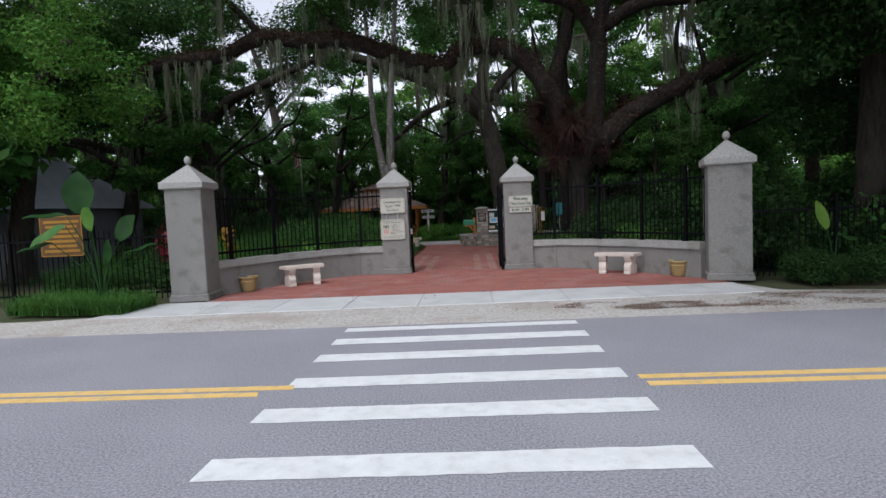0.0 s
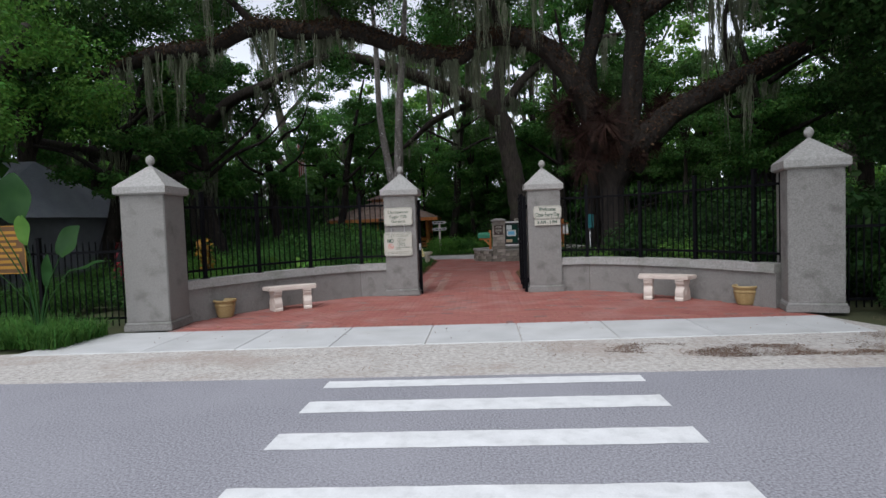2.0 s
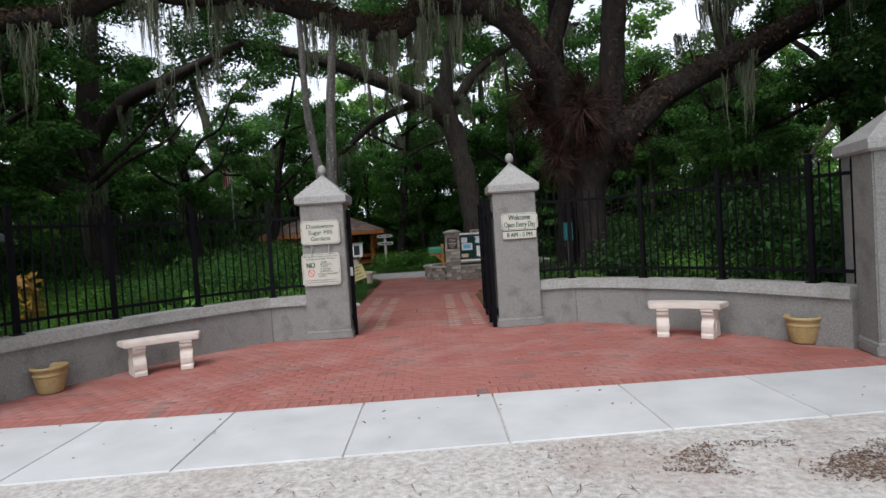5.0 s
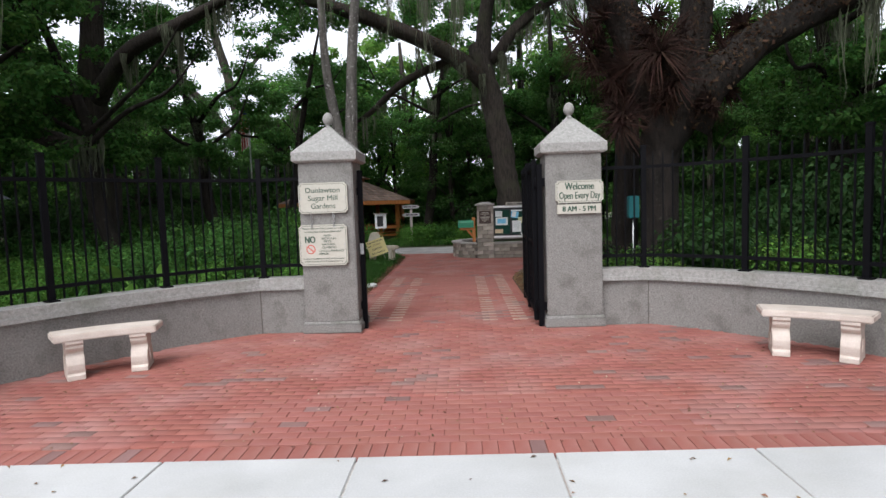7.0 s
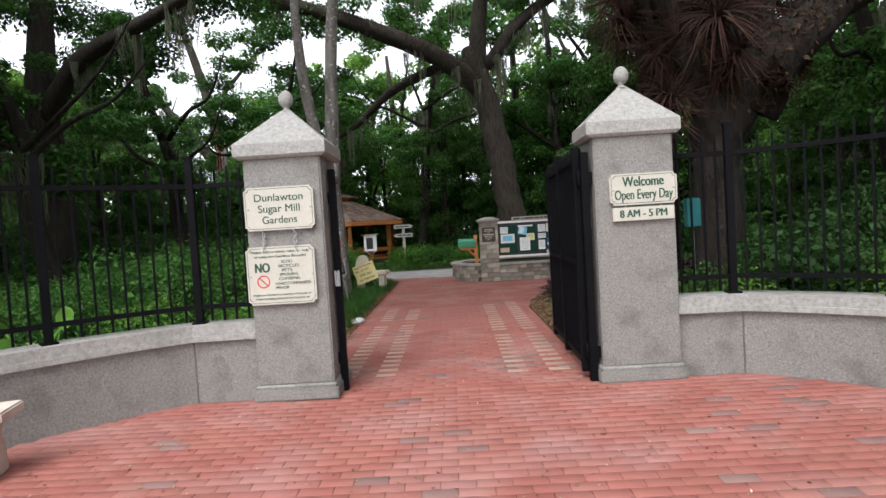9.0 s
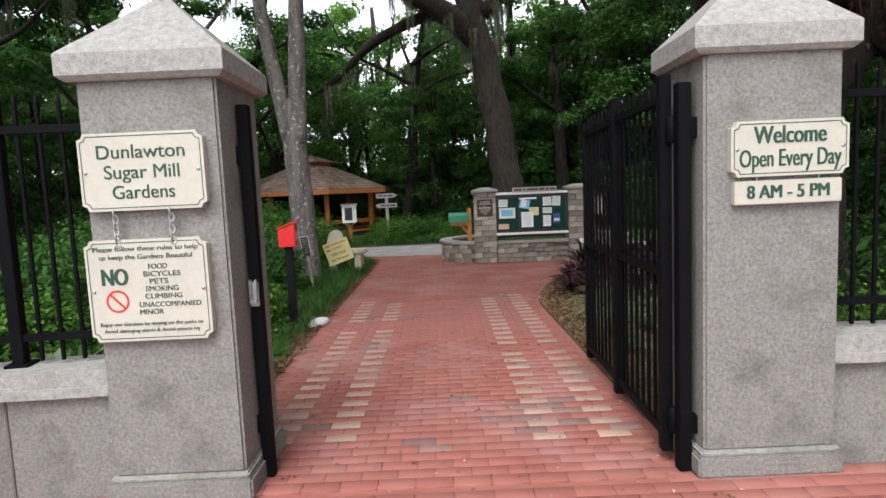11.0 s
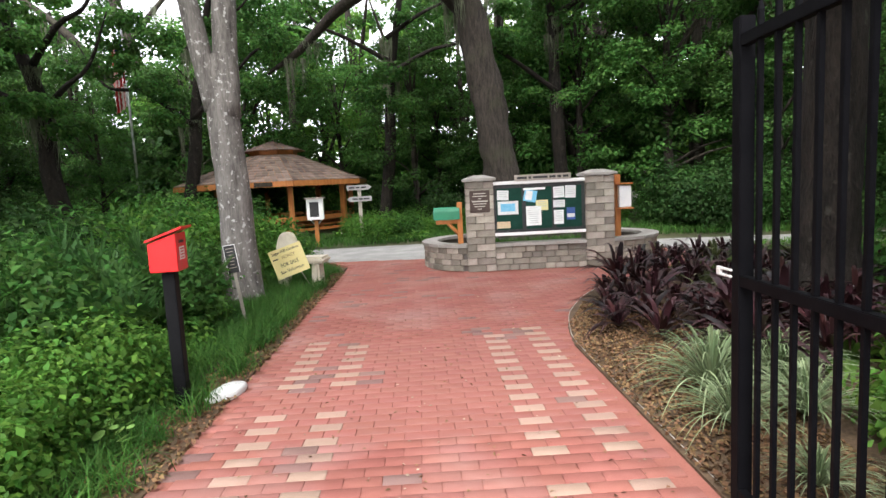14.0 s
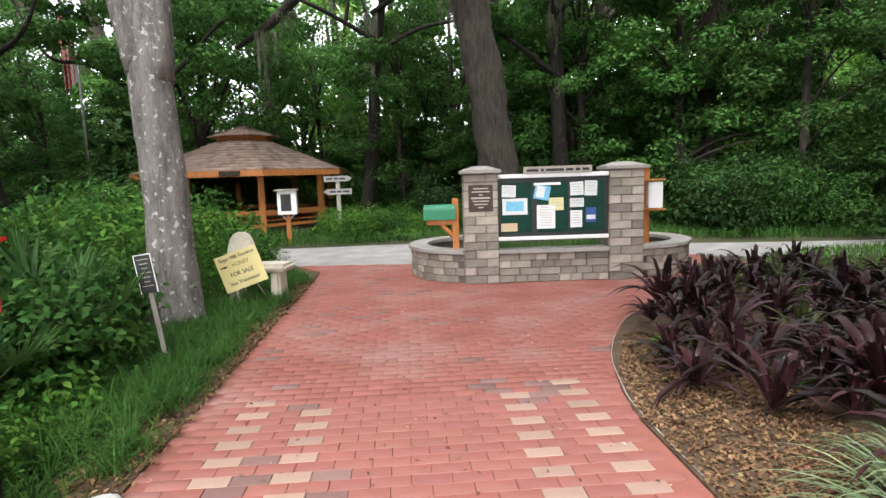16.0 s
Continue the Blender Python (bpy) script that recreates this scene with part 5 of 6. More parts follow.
q1 = np.vstack([scatter([(1.3, 12.6), (2.6, 12.2), (4.4, 12.3), (3.6, 12.75), (1.8, 13.0)], 10000), scatter([(3.6, 12.2), (8.5, 12.0), (9, 12.9), (4.6, 13.4)], 16000), scatter([(0.4, 12.6), (1.6, 12.5), (1.6, 13.1), (0.6, 13.1)], 260), scatter([(5.1, 13.4), (12, 12.7), (12, 14.0), (5.4, 14.4)], 5000)]) + [0, 0, -0.006]
q1 = q1[np.array([noise.noise(Vector((a * 1.7, b * 2.4, 0))) + rnd.uniform(-0.35, 0.35) > 0.03 for a, b, _ in q1])]
tagged(leaf_mesh("verge_litter", q1, np.array([0, 0, 1.0]) + 0.1 * rng.normal(size=q1.shape), 0.02, DRY_LITTER), "drift of dark brown leaf litter on the shell verge", "leaves", kind="stuff")
tw = scatter([(-3, 11.9), (8, 12.0), (7, 13.1), (-2, 13.1)], 160) + [0, 0, -0.004]
tagged(leaf_mesh("twigs", tw, np.array([0, 0, 1.0]) + 0.06 * rng.normal(size=tw.shape), 0.13, DRY_LITTER, None, 0.06), "thin brown twigs and needles on the shell verge", "twigs", kind="stuff")
p = scatter([(-6, 11.8), (7, 11.9), (5, 13.2), (-5, 12.9)], 700) + [0, 0, -0.006]
tagged(leaf_mesh("shell_chips", p, np.array([0, 0, 1.0]) + 0.12 * rng.normal(size=p.shape), 0.024, GRAVEL), "pale broken shell chips on the verge", "shells", kind="stuff")

kinds = [strap_plant("bromeliad", k, l, w, 1.3, m, split=True) for k, l, w, m in ((24, 0.48, 0.036, PURPLE), (25, 0.52, 0.038, PURPLE), (22, 0.42, 0.034, PURPLE), (22, 0.48, 0.036, OLIVE))]
for o in kinds:
    tagged(o, "olive and maroon bromeliad rosette with strap leaves" if o == kinds[3] else "dark purple bromeliad rosette with strap leaves", "bromeliad", "purple bromeliads")
BROM = [(1.33, 23.5), (1.40, 22.9), (1.62, 22.2), (2.0, 21.5), (2.9, 20.9), (4.2, 20.9), (4.9, 23.0), (5.1, 25.4), (4.4, 26.8), (3.2, 26.0), (2.1, 25.0), (1.5, 24.1)]
spots = []
while len(spots) < 114:
    x, y, _ = scatter(BROM, 1)[0]
    if all((x - a) ** 2 + (y - b) ** 2 > 0.04 for a, b in spots) or rnd.random() < 0.02:
        spots.append((x, y))
for i, (x, y) in enumerate(spots):
    far = min(1.0, (x - 1.3) / 1.4)
    m = pose(x, y, 0.03 + 0.12 * far, rnd.uniform(-10, 10), rnd.uniform(-10, 10), rnd.uniform(0, 360)) @ Matrix.Scale(rnd.uniform(0.95, 1.4), 4)
    if i < 4:
        kinds[i].matrix_basis = m
    else:
        copy_thing(kinds[3 if rnd.random() < 0.12 else i % 3], m)
pale_kind = strap_plant("spider_grass", 210, 0.80, 0.011, 1.3, VARIEGATED, segs=7)
tagged(pale_kind, "pale variegated grass clump with arching blades", "grass clump", "variegated grass clumps")
pale_kind.matrix_basis = pose(1.5, 21.3, 0.02)
for x, y, s in ((1.95, 21.35, 0.9), (1.75, 21.6, 0.75), (1.4, 20.85, 0.7), (1.42, 20.2, 0.45), (1.32, 19.35, 0.4), (1.85, 20.9, 0.75), (1.65, 19.9, 0.5)):
    copy_thing(pale_kind, pose(x, y, 0.02, 0, 0, rnd.uniform(0, 360)) @ Matrix.Scale(s, 4))
fern_kind = strap_plant("fern", 30, 0.55, 0.07, 0.9, FERN)
tagged(fern_kind, "bright green fern with arching fronds", "fern", "garden ferns")
fern_kind.matrix_basis = pose(-1.35, 33.9, 0.02)
for x, y, s in ((1.75, 23.9, 0.5), (2.3, 22.0, 0.7), (2.6, 22.15, 0.8), (2.75, 21.7, 0.85), (3.1, 22.0, 0.8), (2.45, 21.6, 0.6), (-1.9, 34.2, 1.2), (-0.5, 33.8, 0.9), (-1.0, 34.3, 1.1), (-2.9, 35.0, 1.0), (2.4, 22.9, 0.6), (2.9, 22.2, 0.8), (3.2, 22.9, 0.7), (1.25, 19.0, 0.35), (3.4, 24.2, 0.7), (4.2, 19.2, 0.8), (5.2, 19.3, 0.9), (2.9, 19.4, 0.8), (6.2, 19.0, 0.9), (1.8, 33.9, 1.0)):
    if s > 0.2:
        copy_thing(fern_kind, pose(x, y, 0.02, 0, 0, rnd.uniform(0, 360)) @ Matrix.Scale(s, 4))
lily = strap_plant("lily_clump", 40, 0.8, 0.035, 1.15, GRASS)
tagged(lily, "arching strap-leaved lily clump inside the fence", "lily", "lily clumps")
lily.matrix_basis = pose(-3.6, 19.0, 0.0)
for x, y, s in ((-3.9, 18.75, 0.9), (-5.1, 18.6, 1.1), (-3.4, 19.3, 1.2), (-4.9, 19.5, 1.2), (-5.8, 19.2, 1.2), (-2.75, 19.5, 0.8), (-4.4, 20.1, 1.2), (-3.5, 20.2, 1.1), (-2.9, 18.9, 0.9), (-4.6, 18.8, 1.0), (-5.4, 18.3, 0.9), (-3.2, 19.6, 1.0), (-6.2, 18.6, 1.0), (-4.1, 19.5, 1.1), (-2.6, 19.2, 0.6)):
    copy_thing(lily, pose(x, y, 0, 0, 0, rnd.uniform(0, 360)) @ Matrix.Scale(s, 4))
yucca = strap_plant("agave", 34, 0.75, 0.05, 1.0, VARIEGATED)
tagged(yucca, "pale strap-leaved agave behind the fence", "agave", "agaves")
yucca.matrix_basis = pose(-3.4, 18.9, 0.0)
for x, y, s in ((-4.2, 18.45, 1.5), (-2.7, 19.15, 1.2), (-5.0, 17.9, 1.5), (-3.1, 19.1, 1.45)):
    copy_thing(yucca, pose(x, y, 0.0, 0, 0, rnd.uniform(0, 360)) @ Matrix.Scale(s, 4))


def palmetto(x, y, s):
    t = thing("palmetto", x, y, 0, rnd.uniform(0, 360), "fan-leaved saw palmetto with grey-green fronds", "palmetto", "palmettos")
    proto = None
    for k in range(12):
        a, lift = k * 30 + rnd.uniform(-10, 10), rnd.uniform(32, 82)
        m = pose(0, 0, 0, 0, 0, a) @ pose(0, 0, 0.02, -(90 - lift), 0, 0)
        ln = rnd.uniform(0.45, 0.8) * s
        st = part("stalk", rod((0, 0, 0), (0, 0, ln), 0.008, 5), PALM, t)
        st.matrix_basis = m
        fm = m @ pose(0, 0, ln, rnd.uniform(-25, 5), 0, rnd.uniform(-20, 20)) @ Matrix.Scale(s, 4)
        if proto is None:
            proto = part("frond", fan_frond(), PALM, t)
            proto.matrix_basis = fm
        else:
            again(proto, fm)


for x, y, s in ((-3.05, 24.0, 1.05), (-3.75, 23.6, 1.15), (-3.2, 23.1, 0.9), (-4.4, 24.2, 1.15), (-3.5, 24.7, 1.1)):
    palmetto(x, y, s)


def broad_leaf(L, W, droop, k=9):
    """One paddle leaf rising along +x from the origin."""
    bm = bmesh.new()
    rows = []
    for i in range(k + 1):
        t = i / k
        w = W * math.sin(math.pi * min(1, t * 0.92 + 0.06)) ** 0.7 * 0.5
        x, z = L * t, -droop * t * t
        rows.append([bm.verts.new((x, -w, z + 0.25 * w + 0.02 * math.sin(9 * t))), bm.verts.new((x, 0, z)), bm.verts.new((x, w, z + 0.25 * w + 0.02 * math.cos(8 * t)))])
    for a, b in zip(rows, rows[1:]):
        for j in (0, 1):
            bm.faces.new((a[j], a[j + 1], b[j + 1], b[j]))
    return shade(bm)


def broad_plant(x, y, leaves, label, mat=None):
    t = thing("bird_of_paradise", x, y, 0, 0, label, "plant", "broad-leaved plants")
    for a, tilt, stalk, L, W in leaves:
        d = Vector((math.cos(radians(a)) * math.cos(radians(tilt)), math.sin(radians(a)) * math.cos(radians(tilt)), math.sin(radians(tilt))))
        e = d * stalk
        part("stalk", sweep([(0, 0, -0.03, 0.022), (*(d * stalk * 0.5 + Vector((0, 0, 0.05))), 0.016), (*e, 0.010)], 7), mat or BANANA, t)
        b = part("leaf", broad_leaf(L, W, L * 0.35), mat or BANANA, t)
        b.matrix_basis = Matrix.Translation(e) @ Euler((0, -radians(tilt * 0.75), radians(a))).to_matrix().to_4x4() @ pose(0, 0, 0, rnd.uniform(40, 75), 0, 0)


def paddle_plant(x, y, leaves, label):
    """Big upright paddle leaves: base and tip from the root, width, the way the blade faces."""
    t = thing("bird_of_paradise", x, y, 0, 0, label, "plant", "broad-leaved plants")
    for base, tip, W, face, mat in leaves:
        b, e = Vector(base), Vector(tip)
        d = e - b
        part("stalk", sweep([(0, 0, -0.03, 0.016), (b.x * 0.3, b.y * 0.3, b.z * 0.55, 0.011), (*b, 0.007)], 7), BANANA, t)
        xa = d.normalized()
        za = (Vector(face) - xa * xa.dot(Vector(face))).normalized()
        m = Matrix((xa, za.cross(xa), za)).transposed().to_4x4()
        lf = part("leaf", broad_leaf(d.length, W, d.length * 0.12, 12), mat, t)
        lf.matrix_basis = Matrix.Translation(b) @ m
    return t


paddle_plant(-6.45, 13.95, [((-0.24, 0.0, 1.74), (-0.26, -0.08, 2.46), 0.56, (0.1, -1, 0.15), BANANA), ((-0.14, -0.06, 1.84), (-0.04, -0.14, 1.42), 0.20, (0.3, -1, 0), FERN), ((0.42, -0.05, 1.24), (0.72, -0.1, 1.66), 0.38, (-0.2, -1, 0.2), BANANA), ((-0.5, -0.05, 1.70), (-1.28, -0.15, 1.76), 0.15, (0, -0.6, 1), BANANA), ((-0.52, -0.08, 1.52), (-1.12, -0.25, 1.22), 0.22, (0, -0.8, 0.6), PALM), ((-0.8, -0.05, 1.22), (-1.4, -0.2, 1.14), 0.12, (0, -0.6, 1), BANANA), ((0.5, -0.05, 0.98), (1.1, -0.12, 1.2), 0.10, (0, -0.6, 1), BANANA), ((0.1, 0.05, 0.8), (0.2, -0.05, 1.25), 0.14, (0.4, -1, 0), BANANA)], "broad paddle-leaved plant growing before the fence")
paddle_plant(6.35, 14.1, [((-0.12, 0.0, 0.92), (-0.34, -0.1, 1.38), 0.17, (-0.4, -1, 0), FERN), ((0.05, 0.0, 0.8), (0.3, -0.15, 0.72), 0.13, (0, -0.5, 1), BANANA)], "slender broad-leaved plant with one bright leaf")
p, n = clump_points([(-6.05, 15.6, 1.3, 0.3), (-5.8, 15.5, 1.6, 0.22), (-6.1, 15.6, 0.9, 0.28)], 130, 1.0, 0.2)
RED_LEAF = leaf("red_croton", (0.08, 0.008, 0.012), (0.22, 0.02, 0.03), 0.4, 0.3, 0.6)
cro = thing("croton", -6.05, 15.6, 0, 0, "red-leaved croton bush behind the fence", "shrub")
part("stem", sweep([(0, 0, -0.05, 0.02), (0, 0, 0.8, 0.015), (0.1, 0, 1.5, 0.006)], 6), BARK, cro)
leaf_mesh("leaves", p - [-6.05, 15.6, 0], n, 0.17, RED_LEAF, cro, 0.35)
YELLOW_LEAF = leaf("yellow_croton", (0.17, 0.14, 0.02), (0.30, 0.13, 0.02), 0.4, 0.3, 0.8)
broad_plant(-4.1, 18.3, [(200, 68, 0.75, 0.32, 0.18), (270, 55, 0.65, 0.34, 0.2), (320, 60, 0.75, 0.3, 0.17), (90, 70, 0.7, 0.3, 0.16)], "low lime-green broad-leaved plant behind the wall", FERN)
cr2 = thing("croton", -5.2, 16.5, 0, 0, "yellow and red croton behind the fence", "shrub")
part("stem", sweep([(0, 0, -0.05, 0.02), (0, 0, 0.7, 0.015), (0.05, 0, 1.3, 0.006)], 6), BARK, cr2)
p, n = clump_points([(0, 0, 1.2, 0.16), (0.05, 0, 0.95, 0.16)], 90, 1.2, 0.2)
leaf_mesh("leaves", p, n, 0.17, YELLOW_LEAF, cr2, 0.35)
tufts = [tagged(strap_plant("air_plant", 110, l, w, 0.9, EPIPHYTE), "dry brown epiphyte tuft growing on the oak", "epiphyte", "oak epiphytes") for l, w in ((0.55, 0.016), (0.42, 0.02), (0.65, 0.012))]
for k in range(42):
    a, z = rnd.uniform(-150, 150), rnd.uniform(2.75, 4.35)
    q = 0.46 + 0.40 * (z - 2.75) / 1.6
    m = pose(3.42 + q * math.sin(radians(a)) * 1.5, 20.72 - q * math.cos(radians(a)), z, 0, 0, a) @ pose(0, 0, 0, rnd.uniform(50, 85), 0, rnd.uniform(0, 360)) @ Matrix.Scale(rnd.uniform(0.65, 1.15), 4)
    if k < 3:
        tufts[k].matrix_basis = m
    else:
        copy_thing(tufts[k % 3], m)


# ---- benches and pots ----
def bench(x, y, rz, side):
    t = thing("garden_bench", x, y, 0, rz, "curved pinkish cast-stone bench on scrolled supports", "bench", "curved benches by the wall")
    R, w, half = 2.2, 0.34, 13.2
    outer = [(R * math.sin(radians(a)), R * math.cos(radians(a)) - R) for a in np.linspace(-half, half, 15)]
    inner = [((R - w) * math.sin(radians(a)), (R - w) * math.cos(radians(a)) - R) for a in np.linspace(half, -half, 15)]
    bm = prism([(px, py + 0.17) for px, py in inner[::-1] + outer[::-1]], 0.375, 0.445)
    bmesh.ops.recalc_face_normals(bm, faces=bm.faces)
    bmesh.ops.bevel(bm, geom=list(bm.edges), offset=0.012, segments=2, affect="EDGES", clamp_overlap=True)
    part("seat", bm, CAST, t)
    prof = [(-0.135, 0.0), (0.135, 0.0), (0.135, 0.05), (0.115, 0.06), (0.125, 0.10), (0.128, 0.15), (0.11, 0.20), (0.075, 0.235), (0.07, 0.26), (0.095, 0.28), (0.11, 0.31), (0.10, 0.335), (0.125, 0.345), (0.125, 0.378), (-0.125, 0.378), (-0.125, 0.345), (-0.10, 0.335), (-0.11, 0.31), (-0.095, 0.28), (-0.07, 0.26), (-0.075, 0.235), (-0.11, 0.20), (-0.128, 0.15), (-0.125, 0.10), (-0.115, 0.06), (-0.135, 0.05)]
    for sx in (-1, 1):
        b = prism([(px * 1.18, pz) for px, pz in prof], -0.075, 0.075)
        bmesh.ops.bevel(b, geom=list(b.edges), offset=0.006, segments=1, affect="EDGES", clamp_overlap=True)
        add_box(b, (0, 0.15, 0.078), (0.10, 0.13, 0.012), 0.005)
        add_box(b, (0, 0.15, -0.078), (0.10, 0.13, 0.012), 0.005)
        lg = part("support", b, CAST, t)
        lg.matrix_basis = pose(sx * 0.29, -0.035, 0, 0, 0, -sx * 10) @ Matrix.Rotation(radians(90), 4, "Z") @ Matrix.Rotation(radians(90), 4, "X")
    return t


bench(-3.56, 16.50, 30, -1)
bench(3.30, 16.48, -32, 1)


def pot(x, y):
    t = thing("planter_pot", x, y, 0, 0, "empty ochre-glazed pot with a rolled rim", "pot", "ochre pots")
    prof = [(0.10, 0.0), (0.125, 0.01), (0.13, 0.03), (0.15, 0.10), (0.165, 0.18), (0.17, 0.24), (0.168, 0.265), (0.19, 0.28), (0.198, 0.30), (0.19, 0.318), (0.165, 0.315), (0.155, 0.27), (0.14, 0.24)]
    part("body", lathe(prof, 28), OCHRE, t)
    part("soil", lathe([(0.13, 0.236), (0.14, 0.25), (0.02, 0.258)], 20), MULCH, t)
    part("rim_band", lathe([(0.169, 0.20), (0.175, 0.21), (0.175, 0.225), (0.17, 0.235)], 28), OCHRE, t)


pot(-4.47, 15.70)
pot(4.30, 15.65)

# ---- red donation box, stake sign, stone, bench with board ----
rb = thing("donation_box", -2.06, 21.78, 0, 4, "red metal box with a sloped lid on a black post", "box")
part("post", box((0, 0, 0.47), (0.085, 0.085, 1.0), 0.006), BLACK, rb)
prof = [(-0.13, 0.98), (0.13, 0.98), (0.13, 1.24), (-0.13, 1.175)]
bm = prism(prof, -0.14, 0.14)
bmesh.ops.bevel(bm, geom=list(bm.edges), offset=0.006, segments=1, affect="EDGES")
part("body", upright(bm), RED, rb)
lid = prism([(-0.145, 1.185), (0.19, 1.27), (0.188, 1.285), (-0.147, 1.20)], -0.155, 0.155)
part("lid", upright(lid), RED, rb)
part("slot", box((0.131, 0, 1.18), (0.006, 0.13, 0.02), 0.002), DARK_INK, rb)
part("notice", box((0.131, 0, 1.10), (0.004, 0.13, 0.09), 0.001), WHITE, rb, "faded white notice")
for k in range(4):
    part("print_line", box((0.1335, 0, 1.13 - k * 0.02), (0.002, 0.10 - 0.02 * (k % 2), 0.007)), RED_INK, rb)

for c in rb.children:
    if not c.name.startswith("post"):
        c.matrix_basis = Matrix.Diagonal((0.72, 0.72, 1, 1))
st = thing("stake_sign", -2.35, 24.2, 0, 0, "small black notice on a leaning grey stake", "sign")
part("stake", box((0, 0, 0.42), (0.035, 0.02, 0.95), 0.003), GREY_WOOD, st)
part("panel", box((0, -0.018, 0.80), (0.13, 0.012, 0.31), 0.003), DARK_INK, st)
for k in range(7):
    part("print_line", box((0, -0.0255, 0.92 - k * 0.036), (0.085 - 0.02 * (k % 3), 0.002, 0.007)), GREY_WOOD, st)
part("edge", box((0, -0.022, 0.958), (0.125, 0.008, 0.006)), WHITE, st)
part("edge", box((-0.062, -0.022, 0.80), (0.006, 0.008, 0.31)), WHITE, st)
part("edge", box((0.062, -0.022, 0.80), (0.006, 0.008, 0.31)), WHITE, st)
st.matrix_basis = pose(-2.35, 24.2, -0.02, 0, -7, 8)

stone = bmesh.new()
bmesh.ops.create_icosphere(stone, subdivisions=3, radius=0.5, matrix=Matrix.Diagonal((0.20, 0.38, 0.12, 1)))
for v in stone.verts:
    v.co += v.co.normalized() * 0.03 * noise.noise(v.co * 7)
    v.co.z = max(v.co.z, -0.03)
so = tagged(part("edge_stone", shade(stone), ROAD_WHITE), "white painted stone at the path edge", "stone")
so.matrix_basis = pose(-1.83, 21.97, 0.02, 0, 0, -20)

sb = thing("stone_bench", -2.35, 26.75, 0, -12, "old pale stone bench with a rounded back slab", "bench")
STONE = material("pale_stone", (0.48, 0.43, 0.33), (0.66, 0.61, 0.50), 0.85, 5, 60, 0.4, tint=(0.30, 0.28, 0.20), tint_scale=4)
bm = box((0.12, 0, 0.43), (0.85, 0.36, 0.10), 0.035)
part("seat", bm, STONE, sb)
part("support", box((0.38, 0, 0.19), (0.14, 0.28, 0.40), 0.03, 0, 0.85), STONE, sb)
part("support", box((-0.18, 0, 0.19), (0.14, 0.28, 0.40), 0.03, 0, 0.85), STONE, sb)
bm = prism([(-0.30, 0.40), (0.10, 0.40), (0.085, 0.62), (0.03, 0.80), (-0.03, 0.86), (-0.15, 0.86), (-0.22, 0.80), (-0.28, 0.62)], -0.06, 0.06)
bmesh.ops.bevel(bm, geom=list(bm.edges), offset=0.02, segments=2, affect="EDGES", clamp_overlap=True)
part("back_slab", upright(bm), STONE, sb).location = (-0.05, 0.12, 0)
ys = thing("sale_sign", -2.33, 26.33, 0.47, 0, "yellow honey-sale board leaning against the stone bench", "sign")
part("board", box((0, 0, 0), (0.50, 0.014, 0.44), 0.003), YELLOW, ys)
lettering("Sugar Mill Gardens", 0.06, 0, 0.165, DARK_INK, ys, -0.0085, 0.42)
lettering("HONEY", 0.07, 0.02, 0.075, OCHRE, ys, -0.0085, 0.2)
lettering("FOR SALE", 0.075, 0.0, -0.035, DARK_INK, ys, -0.0085, 0.27)
lettering("See Volunteer", 0.065, 0.0, -0.135, DARK_INK, ys, -0.0085, 0.36)
part("arrow", upright(prism([(-0.22, 0.07), (-0.17, 0.07), (-0.17, 0.06), (-0.13, 0.078), (-0.17, 0.096), (-0.17, 0.086), (-0.22, 0.086)], 0.0075, 0.0085)), DARK_INK, ys)
part("prop", rod((0.1, 0.01, -0.2), (0.12, 0.2, -0.46), 0.008, 6), GREY_WOOD, ys)
part("prop", rod((-0.15, 0.0, -0.2), (-0.15, 0.02, -0.47), 0.008, 6), GREY_WOOD, ys)
ys.matrix_basis = pose(-2.33, 26.33, 0.47, -4, -18, 6)

# ---- notice board with block pillars and planter ----
KX, KY, KR = 1.63, 27.12, -3.5
ki = thing("notice_kiosk", KX, KY, 0, KR, "stone-block notice board with a glazed case of papers", "notice board")
block_mesh = {}


def block(cx, cy, z, L, D, H, rz, parent):
    key = (round(L, 2), round(D, 2), round(H, 2))
    m = pose(cx, cy, z, 0, 0, rz + rnd.uniform(-1.2, 1.2))
    if key not in block_mesh:
        bm = box((0, 0, 0), (L - 0.006, D, H - 0.005), 0.0)
        bmesh.ops.bevel(bm, geom=list(bm.edges), offset=0.009, segments=1, affect="EDGES")
        me = bpy.data.meshes.new("block")
        bm.to_mesh(me)
        bm.free()
        me.materials.append(BLOCK)
        block_mesh[key] = me
    o = new("block", block_mesh[key])
    o.parent = parent
    o.matrix_basis = m


